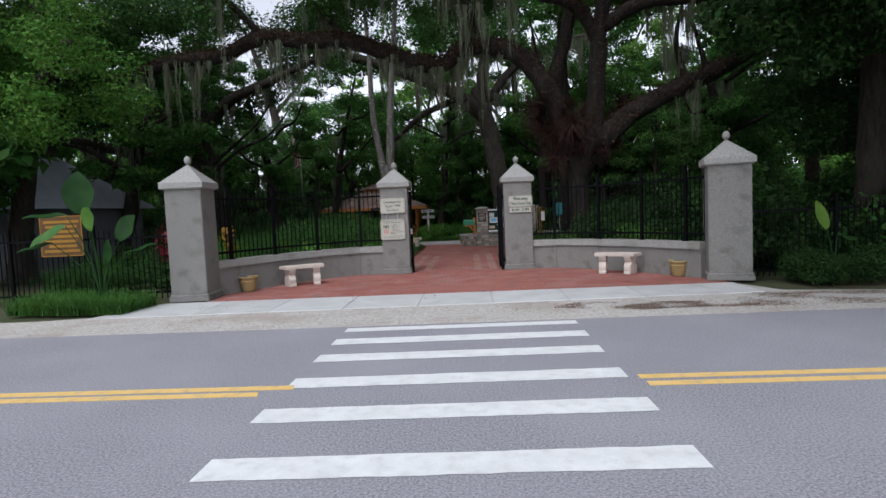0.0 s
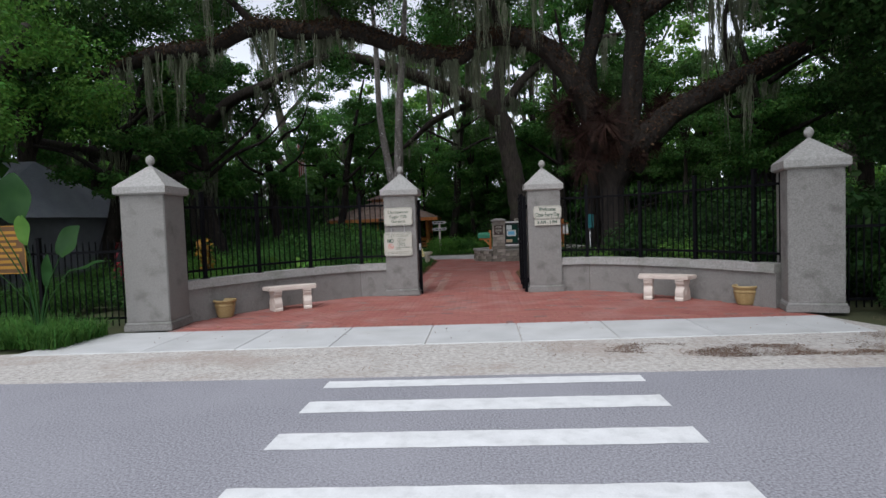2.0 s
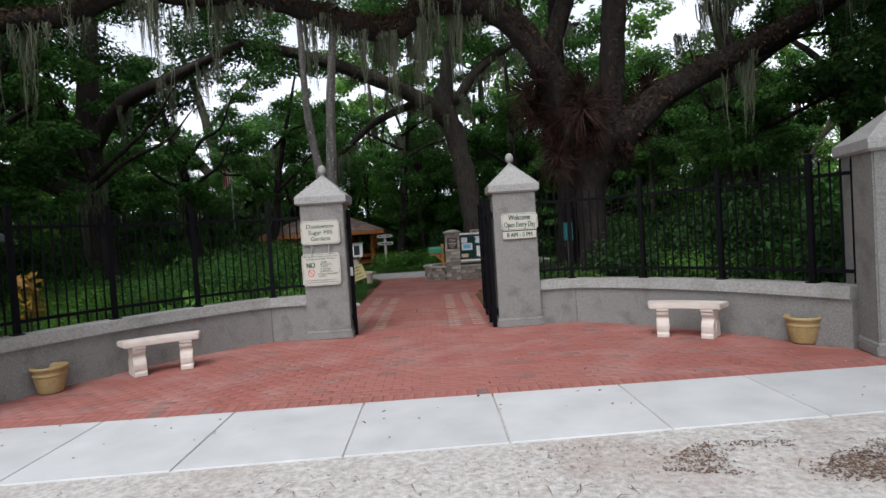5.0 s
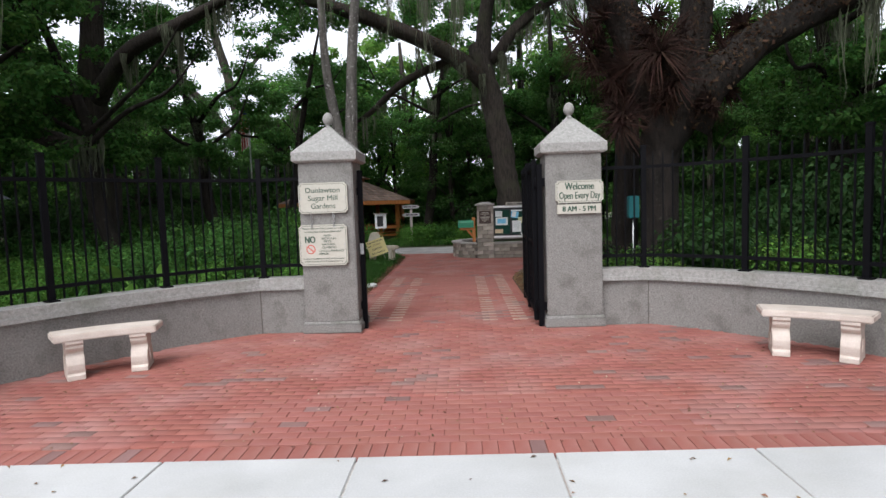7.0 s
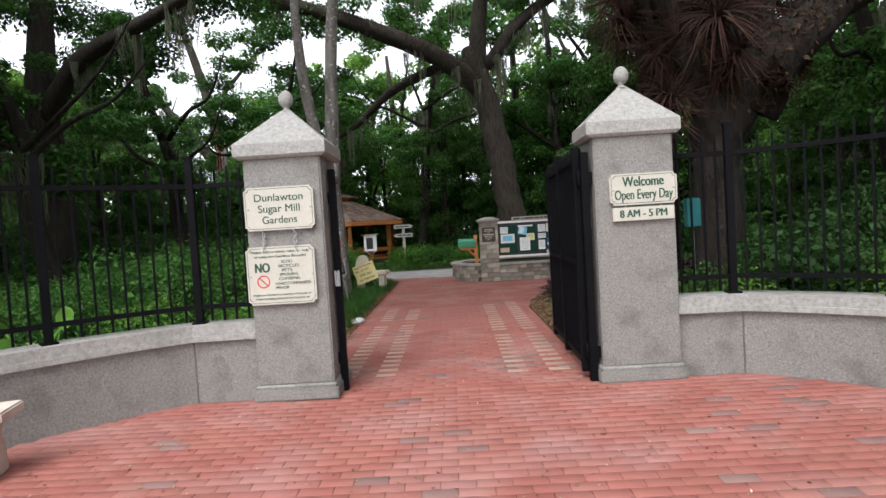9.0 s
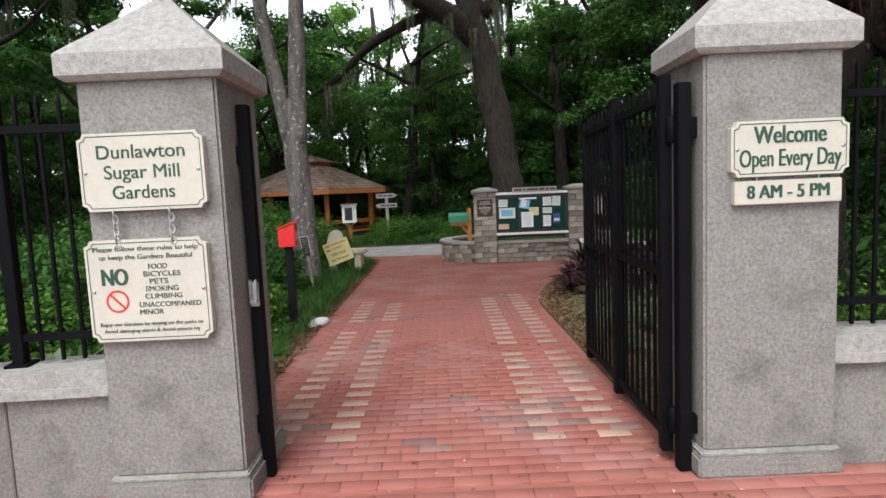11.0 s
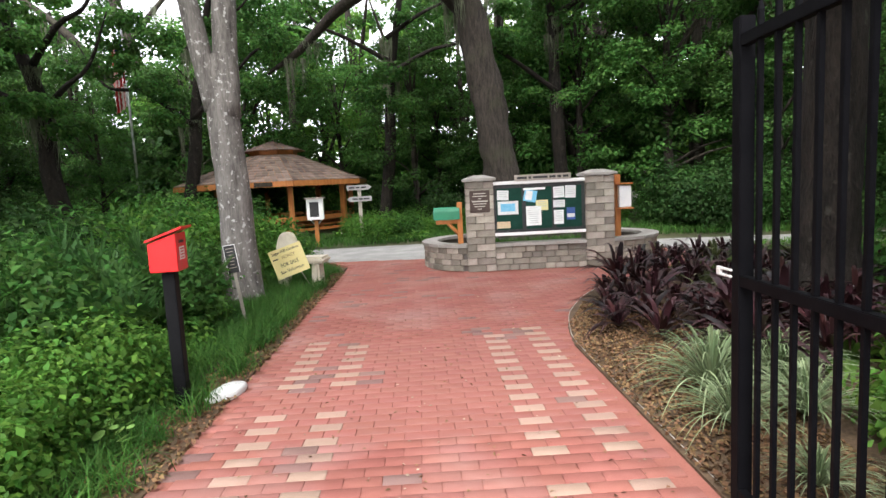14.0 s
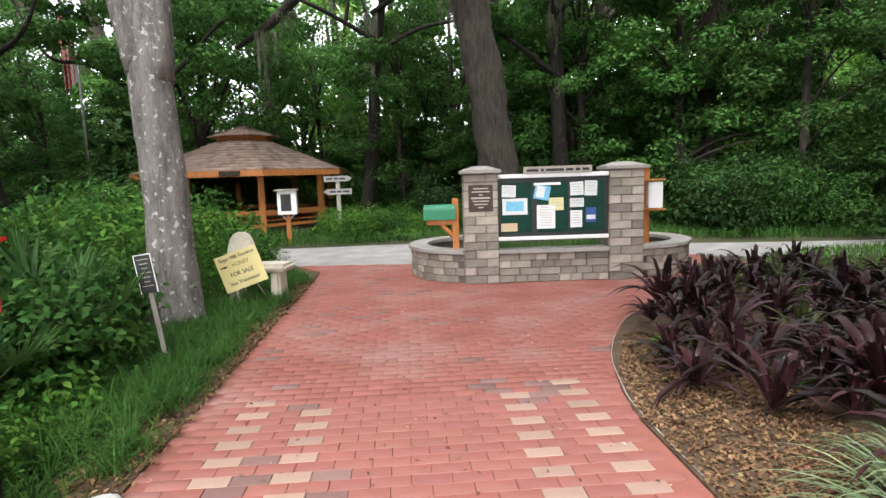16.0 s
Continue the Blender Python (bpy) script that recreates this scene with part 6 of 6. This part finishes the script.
for px in (-0.985, 0.985):
    col = part("pillar_core", box((px, 0.22, 0.74), (0.36, 0.36, 1.48)), MORTAR, ki)
    H = 1.5 / 13
    for c in range(13):
        z = H * (c + 0.5)
        split = 0.16 if c % 2 else 0.30
        for ox, L in ((-0.235 + split / 2, split), (-0.235 + split + (0.47 - split) / 2, 0.47 - split)):
            block(px + ox, 0.03, z, L, 0.07 + rnd.choice((0, 0.01)), H, 0, ki)
        for sx in (-1, 1):
            a = 0.17 if c % 2 else 0.22
            block(px + sx * 0.2, 0.065 + a / 2, z, a, 0.07, H, 90, ki)
            block(px + sx * 0.2, 0.065 + a + (0.405 - a) / 2, z, 0.405 - a, 0.07, H, 90, ki)
    cap = box((px, 0.22, 1.525), (0.56, 0.56, 0.05), 0.01)
    add_box(cap, (px, 0.22, 1.575), (0.54, 0.54, 0.055), 0.0, 0, 0.35)
    part("pillar_cap", cap, BLOCK_CAP, ki)
H = 0.40 / 4
part("low_wall_core", box((0, 0.16, 0.2), (1.5, 0.16, 0.39)), MORTAR, ki)
for c in range(4):
    x = -0.75
    while x < 0.74:
        L = min(rnd.choice((0.16, 0.22, 0.28)), 0.75 - x)
        if 0.75 - x - L < 0.1:
            L = 0.75 - x
        block(x + L / 2, 0.06, H * (c + 0.5), round(L, 2), 0.07, H, 0, ki)
        x += L
cp = box((0, 0, 0), (0.274, 0.29, 0.055), 0.006)
CAP_STONE = bpy.data.meshes.new("cap_stone")
cp.to_mesh(CAP_STONE)
cp.free()
CAP_STONE.materials.append(BLOCK_CAP)
for k in range(5):
    o = new("cap_stone", CAP_STONE)
    o.parent = ki
    o.matrix_basis = pose(-0.6 + k * 0.3, 0.13, 0.43) @ Matrix.Diagonal((1.09, 1, 1, 1))
arcs = {-1: spline([(-1.22, 0.08), (-1.62, 0.30), (-1.92, 0.75), (-2.0, 1.25), (-1.8, 1.8), (-1.3, 2.2), (-0.5, 2.45), (0.0, 2.5)], 8), 1: spline([(1.22, 0.08), (1.62, 0.16), (1.98, 0.42), (2.2, 0.95), (2.05, 1.6), (1.5, 2.15), (0.7, 2.45), (0.0, 2.5)], 8)}
for side, arc in arcs.items():
    pts = [(x, y) for x, y in arc]
    part("planter_core", ribbon(pts, 0.03, 0.20, 0.0, 0.40, side), MORTAR, ki)
    seg = np.linalg.norm(np.diff(arc, axis=0), axis=1)
    cum = np.concatenate([[0], np.cumsum(seg)])
    def at(s):
        s = min(max(s, 0), cum[-1])
        return np.array([np.interp(s, cum, arc[:, 0]), np.interp(s, cum, arc[:, 1])])
    for c in range(4):
        s = 0.0 if c % 2 else 0.09
        while s < min(cum[-1], 3.6):
            L = rnd.choice((0.14, 0.18, 0.22))
            a, b = at(s), at(s + L)
            d = (b - a) / max(np.linalg.norm(b - a), 1e-6)
            nn = np.array([d[1], -d[0]]) * (1 if side > 0 else -1)
            mid = (a + b) / 2 - nn * 0.03
            block(mid[0], mid[1], H * (c + 0.5), L, 0.07, H, math.degrees(math.atan2(d[1], d[0])), ki)
            s += L
    s = 0.0
    while s < cum[-1] - 0.02:
        a, b = at(s), at(s + 0.27)
        d = (b - a) / max(np.linalg.norm(b - a), 1e-6)
        nn = np.array([d[1], -d[0]]) * (1 if side > 0 else -1)
        mid = (a + b) / 2 - nn * 0.10
        o = new("cap_stone", CAP_STONE)
        o.parent = ki
        o.matrix_basis = pose(mid[0], mid[1], 0.43, 0, 0, math.degrees(math.atan2(d[1], d[0])))
        s += 0.27
bedline = [(x * 0.9, 0.28 + (y - 0.08) * 0.9) for x, y in list(arcs[-1]) + list(arcs[1])[::-1]]
part("planter_soil", prism(bedline[::-1], 0.0, 0.26), MULCH, ki)
pl = scatter([(-1.2, 0.5), (1.2, 0.5), (1.2, 1.9), (-1.0, 1.9)], 2500) + [0, 0, 0.26]
blades("planter_grass", pl, 0.16, 0.7, 0.014, GRASS, ki)
case = part("case_frame", box((0, 0.10, 1.02), (1.50, 0.10, 0.80), 0.006), DARK_INK, ki, "black notice case frame")
for k in range(3):
    part("felt_panel", box((-0.5 + k * 0.49, 0.046, 1.02), (0.42, 0.008, 0.68), 0.002), FELT, case)
part("case_top", box((0, 0.09, 1.45), (1.50, 0.14, 0.055), 0.006), WHITE, ki, "white painted top board")
part("case_sill", box((0, 0.09, 0.605), (1.50, 0.14, 0.05), 0.006), WHITE, ki, "white painted sill board")
hd = part("header_board", box((0.06, 0.02, 1.52), (0.92, 0.03, 0.10), 0.004), GREY_WOOD, ki, "weathered header board with faded lettering")
for a, b in ((-0.36, -0.2), (-0.17, -0.13), (-0.1, 0.14), (0.17, 0.27), (0.3, 0.36), (0.39, 0.48)):
    part("print_line", box(((a + b) / 2, 0.003, 1.52), (b - a, 0.003, 0.035)), DARK_INK, hd)
sheets = [(-0.60, 1.25, 0.19, 0.16, 3, PAPER), (-0.52, 1.04, 0.34, 0.22, 0, PAPER), (-0.52, 1.045, 0.24, 0.13, 0, BLUE_PAPER), (-0.60, 0.76, 0.22, 0.11, 0, TAN_PAPER), (-0.15, 1.22, 0.21, 0.19, 12, BLUE_PAPER), (-0.17, 1.23, 0.11, 0.15, 12, PAPER), (0.04, 1.06, 0.20, 0.17, 0, YELLOW_PAPER), (-0.10, 0.89, 0.25, 0.32, 0, PAPER), (0.32, 1.26, 0.18, 0.18, -2, PAPER), (0.51, 1.26, 0.17, 0.20, 2, PAPER), (0.32, 1.07, 0.19, 0.12, 0, PAPER), (0.31, 0.85, 0.16, 0.23, 0, PAPER), (0.51, 0.90, 0.14, 0.20, 0, DARK_BLUE), (0.51, 0.87, 0.12, 0.06, 0, PAPER), (-0.08, 1.335, 0.36, 0.035, 0, PAPER)]
for i, (x, z, w, h, r, mt) in enumerate(sheets):
    o = part("paper_sheet", box((0, 0, 0), (w, 0.002, h)), mt, case)
    o.matrix_basis = pose(x, 0.040 - 0.0006 * i, z, 0, r, 0)
    if mt in (PAPER, YELLOW_PAPER) and h > 0.1 and i not in (1, 5):
        for q in range(int(h / 0.035) - 1):
            part("print_line", box((0, -0.0016, h / 2 - 0.03 - q * 0.035), (w * rnd.uniform(0.5, 0.8), 0.001, 0.008)), STEEL, o)
plq = part("plaque", box((-0.985, -0.012, 1.17), (0.33, 0.02, 0.36), 0.006), BRONZE, ki, "dark bronze memorial plaque")
for k, w in enumerate((0.2, 0.24, 0.05, 0.26, 0.22, 0.18, 0.07)):
    part("print_line", box((-0.985, -0.0235, 1.30 - k * 0.042), (w, 0.002, 0.014 if k != 3 else 0.022)), CREAM, plq)

gm = thing("green_mailbox", 0.0, 0.0, 0, 0, "green metal mailbox on a wooden bracket post", "mailbox")
gm.matrix_basis = pose(0.33, 27.55, 0.26, 0, 0, KR)
part("post", box((0, 0, 0.44), (0.09, 0.09, 0.94), 0.006), CEDAR, gm)
part("arm", box((-0.20, 0, 0.58), (0.42, 0.085, 0.07), 0.005), CEDAR, gm)
part("brace", sweep([(0, 0, 0.33, 0.035), (-0.2, 0, 0.55, 0.035)], 4, 0, 1), CEDAR, gm)
mb = bmesh.new()
prof = [(-0.085, 0.0), (0.085, 0.0), (0.085, 0.13)] + [(0.085 * math.cos(radians(a)), 0.13 + 0.085 * math.sin(radians(a))) for a in range(15, 180, 15)] + [(-0.085, 0.13)]
add_prism(mb, prof, -0.22, 0.22)
bmesh.ops.recalc_face_normals(mb, faces=mb.faces)
o = part("box", mb, GREEN_BOX, gm)
o.matrix_basis = pose(-0.22, 0, 0.617, 0, 0, 90) @ pose(0, 0, 0, 90)
part("door", box((-0.445, 0, 0.70), (0.012, 0.16, 0.15), 0.004), GREEN_BOX, gm)

rp = thing("leaflet_box", 3.0, 27.38, 0.26, KR, "white leaflet box on a cedar post with small shelves", "leaflet box")
part("post", box((0, 0, 0.62), (0.10, 0.10, 1.24), 0.006), CEDAR, rp)
part("leaflet_case", box((0.10, -0.09, 0.87), (0.20, 0.10, 0.36), 0.006), WHITE, rp)
part("shelf", box((0.07, -0.08, 1.08), (0.30, 0.20, 0.025), 0.004), CEDAR, rp)
part("shelf", box((0.07, -0.08, 0.67), (0.32, 0.20, 0.025), 0.004), CEDAR, rp)

# ---- gazebo, little library, finger post, flag ----
gz = thing("gazebo", -5.35, 38.0, 0, 0, "open cedar gazebo with a two-tier shingled roof", "gazebo")
RO, EZ = 3.28, 1.84


def hexagon(r, z, turn=22.5, n=8):
    return [Vector((r * math.cos(radians(turn + 360 / n * k)), r * math.sin(radians(turn + 360 / n * k)), z)) for k in range(n)]


def roof(r0, z0, r1, z1, courses, name):
    a, b = hexagon(r0, z0), hexagon(r1, z1)
    vs = []
    for k in range(8):
        p0, p1, q0, q1 = a[k], a[(k + 1) % 8], b[k], b[(k + 1) % 8]
        for c in range(courses):
            t0, t1 = c / courses, (c + 1) / courses
            l0, l1 = p0.lerp(q0, t0), p1.lerp(q1, t0)
            u0, u1 = p0.lerp(q0, t1), p1.lerp(q1, t1)
            m = max(2, int((l1 - l0).length / 0.2))
            nrm = (l1 - l0).cross(u0 - l0).normalized()
            for j in range(m):
                f0, f1 = j / m, (j + 0.96) / m
                lift = nrm * (0.02 + rnd.uniform(0, 0.012))
                vs.append([(l0.lerp(l1, f0) + lift)[:], (l0.lerp(l1, f1) + lift)[:], (u0.lerp(u1, f1) + nrm * 0.004)[:], (u0.lerp(u1, f0) + nrm * 0.004)[:], l0.lerp(l1, f0)[:], l0.lerp(l1, f1)[:]])
    ob = tagged(mesh_from(name, vs, [(0, 1, 2, 3), (4, 5, 1, 0)], SHINGLE, gz), kind="stuff")
    deck = bmesh.new()
    va, vb = [deck.verts.new(v) for v in a], [deck.verts.new(v) for v in b]
    for k in range(8):
        deck.faces.new((va[k], va[(k + 1) % 8], vb[(k + 1) % 8], vb[k]))
    deck.faces.new(vb)
    part("roof_deck", deck, CEDAR, gz)
    return ob


roof(RO, EZ, 0.85, 2.78, 11, "roof_shingles")
roof(1.1, 2.92, 0.06, 3.28, 5, "cupola_shingles")
part("cupola_wall", prism([(v.x, v.y) for v in hexagon(0.8, 0)], 2.74, 2.94), CEDAR, gz)
part("finial", lathe([(0.05, 3.25), (0.03, 3.32), (0.05, 3.36), (0.01, 3.42)], 10), BARK, gz)
ring_o = hexagon(RO - 0.03, 0)
for k in range(8):
    a, b = ring_o[k], ring_o[(k + 1) % 8]
    c, L, ang = (a + b) / 2, (b - a).length, math.degrees(math.atan2(b.y - a.y, b.x - a.x))
    part("fascia", box((c.x, c.y, EZ - 0.08), (L, 0.05, 0.17), 0.004, ang), CEDAR, gz)
pp = hexagon(2.62, 0)
for k in range(8):
    a, b = pp[k], pp[(k + 1) % 8]
    part("post", box((a.x, a.y, 0.9), (0.16, 0.16, 1.85), 0.008, 22.5 + 45 * k), CEDAR, gz)
    if k == 2:
        continue
    c, L, ang = (a + b) / 2, (b - a).length, math.degrees(math.atan2(b.y - a.y, b.x - a.x))
    for z, hh in ((0.66, 0.14), (0.30, 0.09)):
        part("rail", box((c.x, c.y, z), (L, 0.05, hh), 0.004, ang), CEDAR, gz)
    part("bench_seat", box((c.x * 0.86, c.y * 0.86, 0.42), (L * 0.8, 0.35, 0.05), 0.004, ang), CEDAR, gz)
part("deck", prism([(v.x, v.y) for v in hexagon(2.75, 0)], -0.05, 0.06), GREY_WOOD, gz)
fa, fb = ring_o[5], ring_o[6]
part("name_board", box(((fa.x * 0.35 + fb.x * 0.65), fa.y - 0.035, EZ - 0.08), (0.55, 0.02, 0.13), 0.003), BARK, gz, "dark carved name board")

lb = thing("book_box", -3.22, 33.49, 0, 6, "white little library box on an orange post", "book box")
part("post", box((0, 0, 0.36), (0.11, 0.11, 0.76), 0.005), CEDAR, lb)
part("cabinet", box((0, 0, 1.0), (0.44, 0.34, 0.56), 0.008), WHITE, lb)
part("roof", box((0, -0.02, 1.30), (0.54, 0.46, 0.035), 0.006), GREY_WOOD, lb)
part("window", box((-0.02, -0.173, 1.0), (0.24, 0.006, 0.40), 0.004), DARK_INK, lb, "dark glazed door pane")
part("brace", sweep([(-0.06, 0, 0.6, 0.02), (-0.16, 0, 0.73, 0.02)], 4, 0, 1), WHITE, lb)
part("brace", sweep([(0.06, 0, 0.6, 0.02), (0.16, 0, 0.73, 0.02)], 4, 0, 1), WHITE, lb)

fp = thing("finger_post", -2.05, 34.0, 0, 0, "grey wooden finger post with two pale arrow boards", "signpost")
part("post", box((0, 0, 0.75), (0.10, 0.10, 1.55), 0.005), GREY_WOOD, fp)
for z, sgn in ((1.53, 1), (1.21, -1)):
    pts = [(-0.34 * sgn, -0.07), (0.26 * sgn, -0.07), (0.36 * sgn, 0.0), (0.26 * sgn, 0.07), (-0.34 * sgn, 0.07)]
    bd = part("arrow_board", upright(prism(pts if sgn > 0 else pts[::-1], 0.055, 0.085)), GRAVEL, fp, "pale painted arrow board")
    bd.location = (0, 0, z)
    for a, b in ((-0.28, -0.12), (-0.09, 0.02), (0.05, 0.2)):
        part("print_line", box((sgn * (a + b) / 2, -0.087, 0), (b - a, 0.003, 0.045)), DARK_INK, bd)

fl = thing("flagpole", -9.5, 36.8, 0, 0, "white metal flagpole with a furled striped flag", "flagpole")
part("pole", rod((0, 0, -0.05), (0, 0, 7.6), 0.035, 10), STEEL, fl)
fbm = {"r": bmesh.new(), "w": bmesh.new(), "b": bmesh.new()}
for k in range(14):
    x0, x1 = 0.04 - 0.035 * k * 0.9, 0.04 - 0.035 * (k + 1) * 0.9
    for q in range(12):
        z0, z1 = 6.7 - q * 0.18 - 0.02 * k, 6.7 - (q + 1) * 0.18 - 0.02 * k
        y0, y1 = 0.08 * math.sin(k * 1.4), 0.08 * math.sin((k + 1) * 1.4)
        kind = "b" if q < 5 and k < 8 else ("r" if (k + q // 4) % 2 else "w")
        bmq = fbm[kind]
        bmq.faces.new([bmq.verts.new(v) for v in ((x0, y0, z0), (x1, y1, z0 - 0.02), (x1 - 0.03, y1, z1 - 0.02), (x0 - 0.03, y0, z1))])
part("flag_red_stripes", fbm["r"], FLAG_RED, fl, "red stripes of the hanging flag")
part("flag_white_stripes", fbm["w"], WHITE, fl, "white stripes of the hanging flag")
part("flag_canton", fbm["b"], FLAG_BLUE, fl, "dark blue flag corner")

# ---- building and amber notice beyond the west fence ----
hs = thing("outbuilding", -16.75, 23.5, 0, -8, "low outbuilding with a blue-grey metal roof", "building")
part("wall", box((0, 0, 1.1), (7.6, 5.6, 2.3)), SIDING, hs)
rf = bmesh.new()
pts = [(-4.2, -3.2, 2.1), (4.2, -3.2, 2.1), (4.2, 3.2, 2.1), (-4.2, 3.2, 2.1), (-4.2, 0, 4.1), (2.9, 0, 3.9)]
v = [rf.verts.new(q) for q in pts]
for f in ((0, 1, 5, 4), (1, 2, 5), (2, 3, 4, 5), (3, 0, 4), (0, 3, 2, 1)):
    rf.faces.new([v[i] for i in f])
part("roof", rf, ROOF_METAL, hs)
for k in range(14):
    x = -4.0 + k * 0.5
    part("roof_seam", rod((x, -3.2, 2.11), (x, -0.05, 4.05 - 0.028 * (x + 4.0)), 0.02, 5), ROOF_METAL, hs)
part("window", box((1.8, -2.81, 1.2), (1.0, 0.04, 0.9), 0.01), DARK_INK, hs)
part("window", box((-0.6, -2.81, 1.2), (1.0, 0.04, 0.9), 0.01), DARK_INK, hs)

ay = thing("amber_sign", -7.80, 14.90, 1.33, 0, "brown rules board with amber lettering on the iron fence", "sign")
part("board", box((0, -0.03, 0), (0.87, 0.02, 0.80), 0.02), BROWN, ay)
for bx, bz, bw, bh in ((0, 0.385, 0.84, 0.016), (0, -0.385, 0.84, 0.016), (-0.42, 0, 0.016, 0.75), (0.42, 0, 0.016, 0.75)):
    part("border", box((bx, -0.0415, bz), (bw, 0.003, bh)), AMBER, ay)
for k in range(7):
    part("print_line", box((rnd.uniform(-0.02, 0.02), -0.042, 0.28 - k * 0.095), (0.72 - 0.08 * (k % 3), 0.003, 0.05)), AMBER, ay)
part("strap", box((0, 0.015, 0.2), (0.5, 0.03, 0.03), 0.003), IRON, ay)
part("strap", box((0, 0.015, -0.2), (0.5, 0.03, 0.03), 0.003), IRON, ay)

tb = thing("teal_box", 2.62, 19.9, 0, 0, "small teal box on a thin stake beneath the oak", "box")
TEAL = material("teal_paint", (0.006, 0.07, 0.075), (0.012, 0.10, 0.105), 0.5, 6, 50, 0.05)
part("stake", rod((0, 0, -0.05), (0, 0, 1.35), 0.015, 6), STEEL, tb)
part("case", box((0, 0, 1.42), (0.16, 0.13, 0.34), 0.012), TEAL, tb)


# ---- pavers ----
def paver_mesh(L, W, mat):
    bm = box((0, 0, -0.03), (L - 0.0028, W - 0.0028, 0.06))
    top = [e for e in bm.edges if all(v.co.z > -0.01 for v in e.verts)]
    bmesh.ops.bevel(bm, geom=top, offset=0.0024, segments=1, affect="EDGES")
    me = bpy.data.meshes.new("brick")
    bm.to_mesh(me)
    bm.free()
    me.materials.append(mat)
    return me


MATS = {"r": BRICK, "c": BRICK_CREAM, "g": BRICK_GREY}
PAVER = {k: paver_mesh(0.2, 0.1, m) for k, m in MATS.items()}
EAST_EDGE = [(1.0, 18.0), (1.0, 22.7), (1.1, 23.3), (1.32, 24.1), (1.87, 25.1), (2.98, 26.17), (4.85, 27.75), (5.0, 28.0), (4.55, 29.2)]
PATH_AREA = [(-1.76, 18.0)] + EAST_EDGE + [(-0.3, 29.35), (-2.35, 29.7), (-1.8, 28.9), (-1.77, 24.0)]
KIOSK_AREA = [(KX + x * math.cos(radians(KR)) * 0.96 - y * math.sin(radians(KR)), KY + x * math.sin(radians(KR)) + y * math.cos(radians(KR)) + 0.1) for x, y in list(arcs[-1]) + list(arcs[1])[::-1]]
wl_w, wl_e = wall_line(-1), wall_line(1)
PLAZA_AREA = [(-4.82, 14.4), (4.9, 14.5)] + [(x + 0.05, y + 0.05) for x, y in wl_e[::-1]] + [(1.0, 18.3), (1.0, 18.0), (-1.76, 18.0), (-1.35, 18.3)] + [(x - 0.05, y + 0.05) for x, y in wl_w]


def cream(x, y):
    """Cream pavers run in four broken columns along the path."""
    for x0, stop in ((-1.473, 23.32), (-1.074, 23.12), (0.222, 23.25), (0.604, 23.44)):
        if abs(x - (x0 + 0.1)) < 0.06 and 18.5 < y < stop:
            gap = (21.55, 21.98) if x0 < 0 else (20.45, 20.75)
            return not gap[0] < y < gap[1]
    return False


def lay(area, name, label, y0, y1, x0, x1, own, hole=None):
    """Running-bond pavers in an outline: those in the stretch 'own' are pieces, the rest one mesh."""
    base = tagged(part(name, prism(area, -0.2, -0.012), SAND), label, "paving", kind="structure")
    rest = {k: [] for k in MATS}
    r = 0
    y = y0
    made = 0
    while y < y1:
        x = x0 - (0.1 if r % 2 else 0.0)
        while x < x1:
            cx, cy = x + 0.1, y + 0.05
            if all(inside(area, cx + dx, cy + dy) for dx, dy in ((-0.075, -0.04), (0.075, 0.04))) and not (hole and inside(hole, cx, cy)):
                kind = "c" if cream(cx, cy) else ("g" if 0.35 * noise.noise(Vector((cx * 1.1, cy * 2.0, 3.0))) + rnd.random() > 0.985 else "r")
                m = pose(cx, cy, rnd.uniform(-0.001, 0.0006), rnd.uniform(-0.15, 0.15), rnd.uniform(-0.12, 0.12), rnd.uniform(-0.4, 0.4))
                if own[0] < cy < own[1] and own[2] < cx < own[3] and made < 300:
                    o = new("brick", PAVER[kind])
                    o.parent = base
                    o.matrix_basis = m
                    made += 1
                else:
                    rest[kind].append(m)
            x += 0.2
        y += 0.1
        r += 1
    for k, ms in rest.items():
        if not ms:
            continue
        me = PAVER[k]
        co = np.array([v.co[:] for v in me.vertices])
        fs = [tuple(q.vertices) for q in me.polygons]
        allv = np.array([[(m @ Vector(c))[:] for c in co] for m in ms])
        ob = mesh_from("bricks", allv, [f for f in fs if len(f) == 4], MATS[k], base)
        tagged(ob, kind="stuff")
    return base


# rows start so that the cream columns fall on whole pavers
lay(PATH_AREA, "brick_path", "red brick path with broken columns of cream pavers", 18.02, 29.8, -2.273, 5.2, (21.0, 23.2, -1.5, 1.0), KIOSK_AREA)
lay(PLAZA_AREA, "brick_forecourt", "red brick forecourt with grey pavers scattered through", 14.66, 18.02, -5.074, 5.0, (14.66, 15.6, -1.6, 1.6))
p = scatter([(-5.5, 13.4), (5.5, 13.4), (5.0, 14.4), (-5.0, 14.4)], 50) + [0, 0, 0.008]
tagged(leaf_mesh("fallen_leaves", p, np.array([0, 0, 1.0]) + 0.2 * rng.normal(size=p.shape), 0.035, LITTER), "few dry leaves on the concrete walk", "leaves", kind="stuff")
border = bpy.data.objects["brick_forecourt"]
x = -4.75
while x < 4.45:
    o = new("brick", PAVER["g" if rnd.random() < 0.08 else "r"])
    o.parent = border
    o.matrix_basis = pose(x, 14.555 + 0.012 * x, 0, 0, 0, 90 + rnd.uniform(-0.6, 0.6))
    x += 0.1015
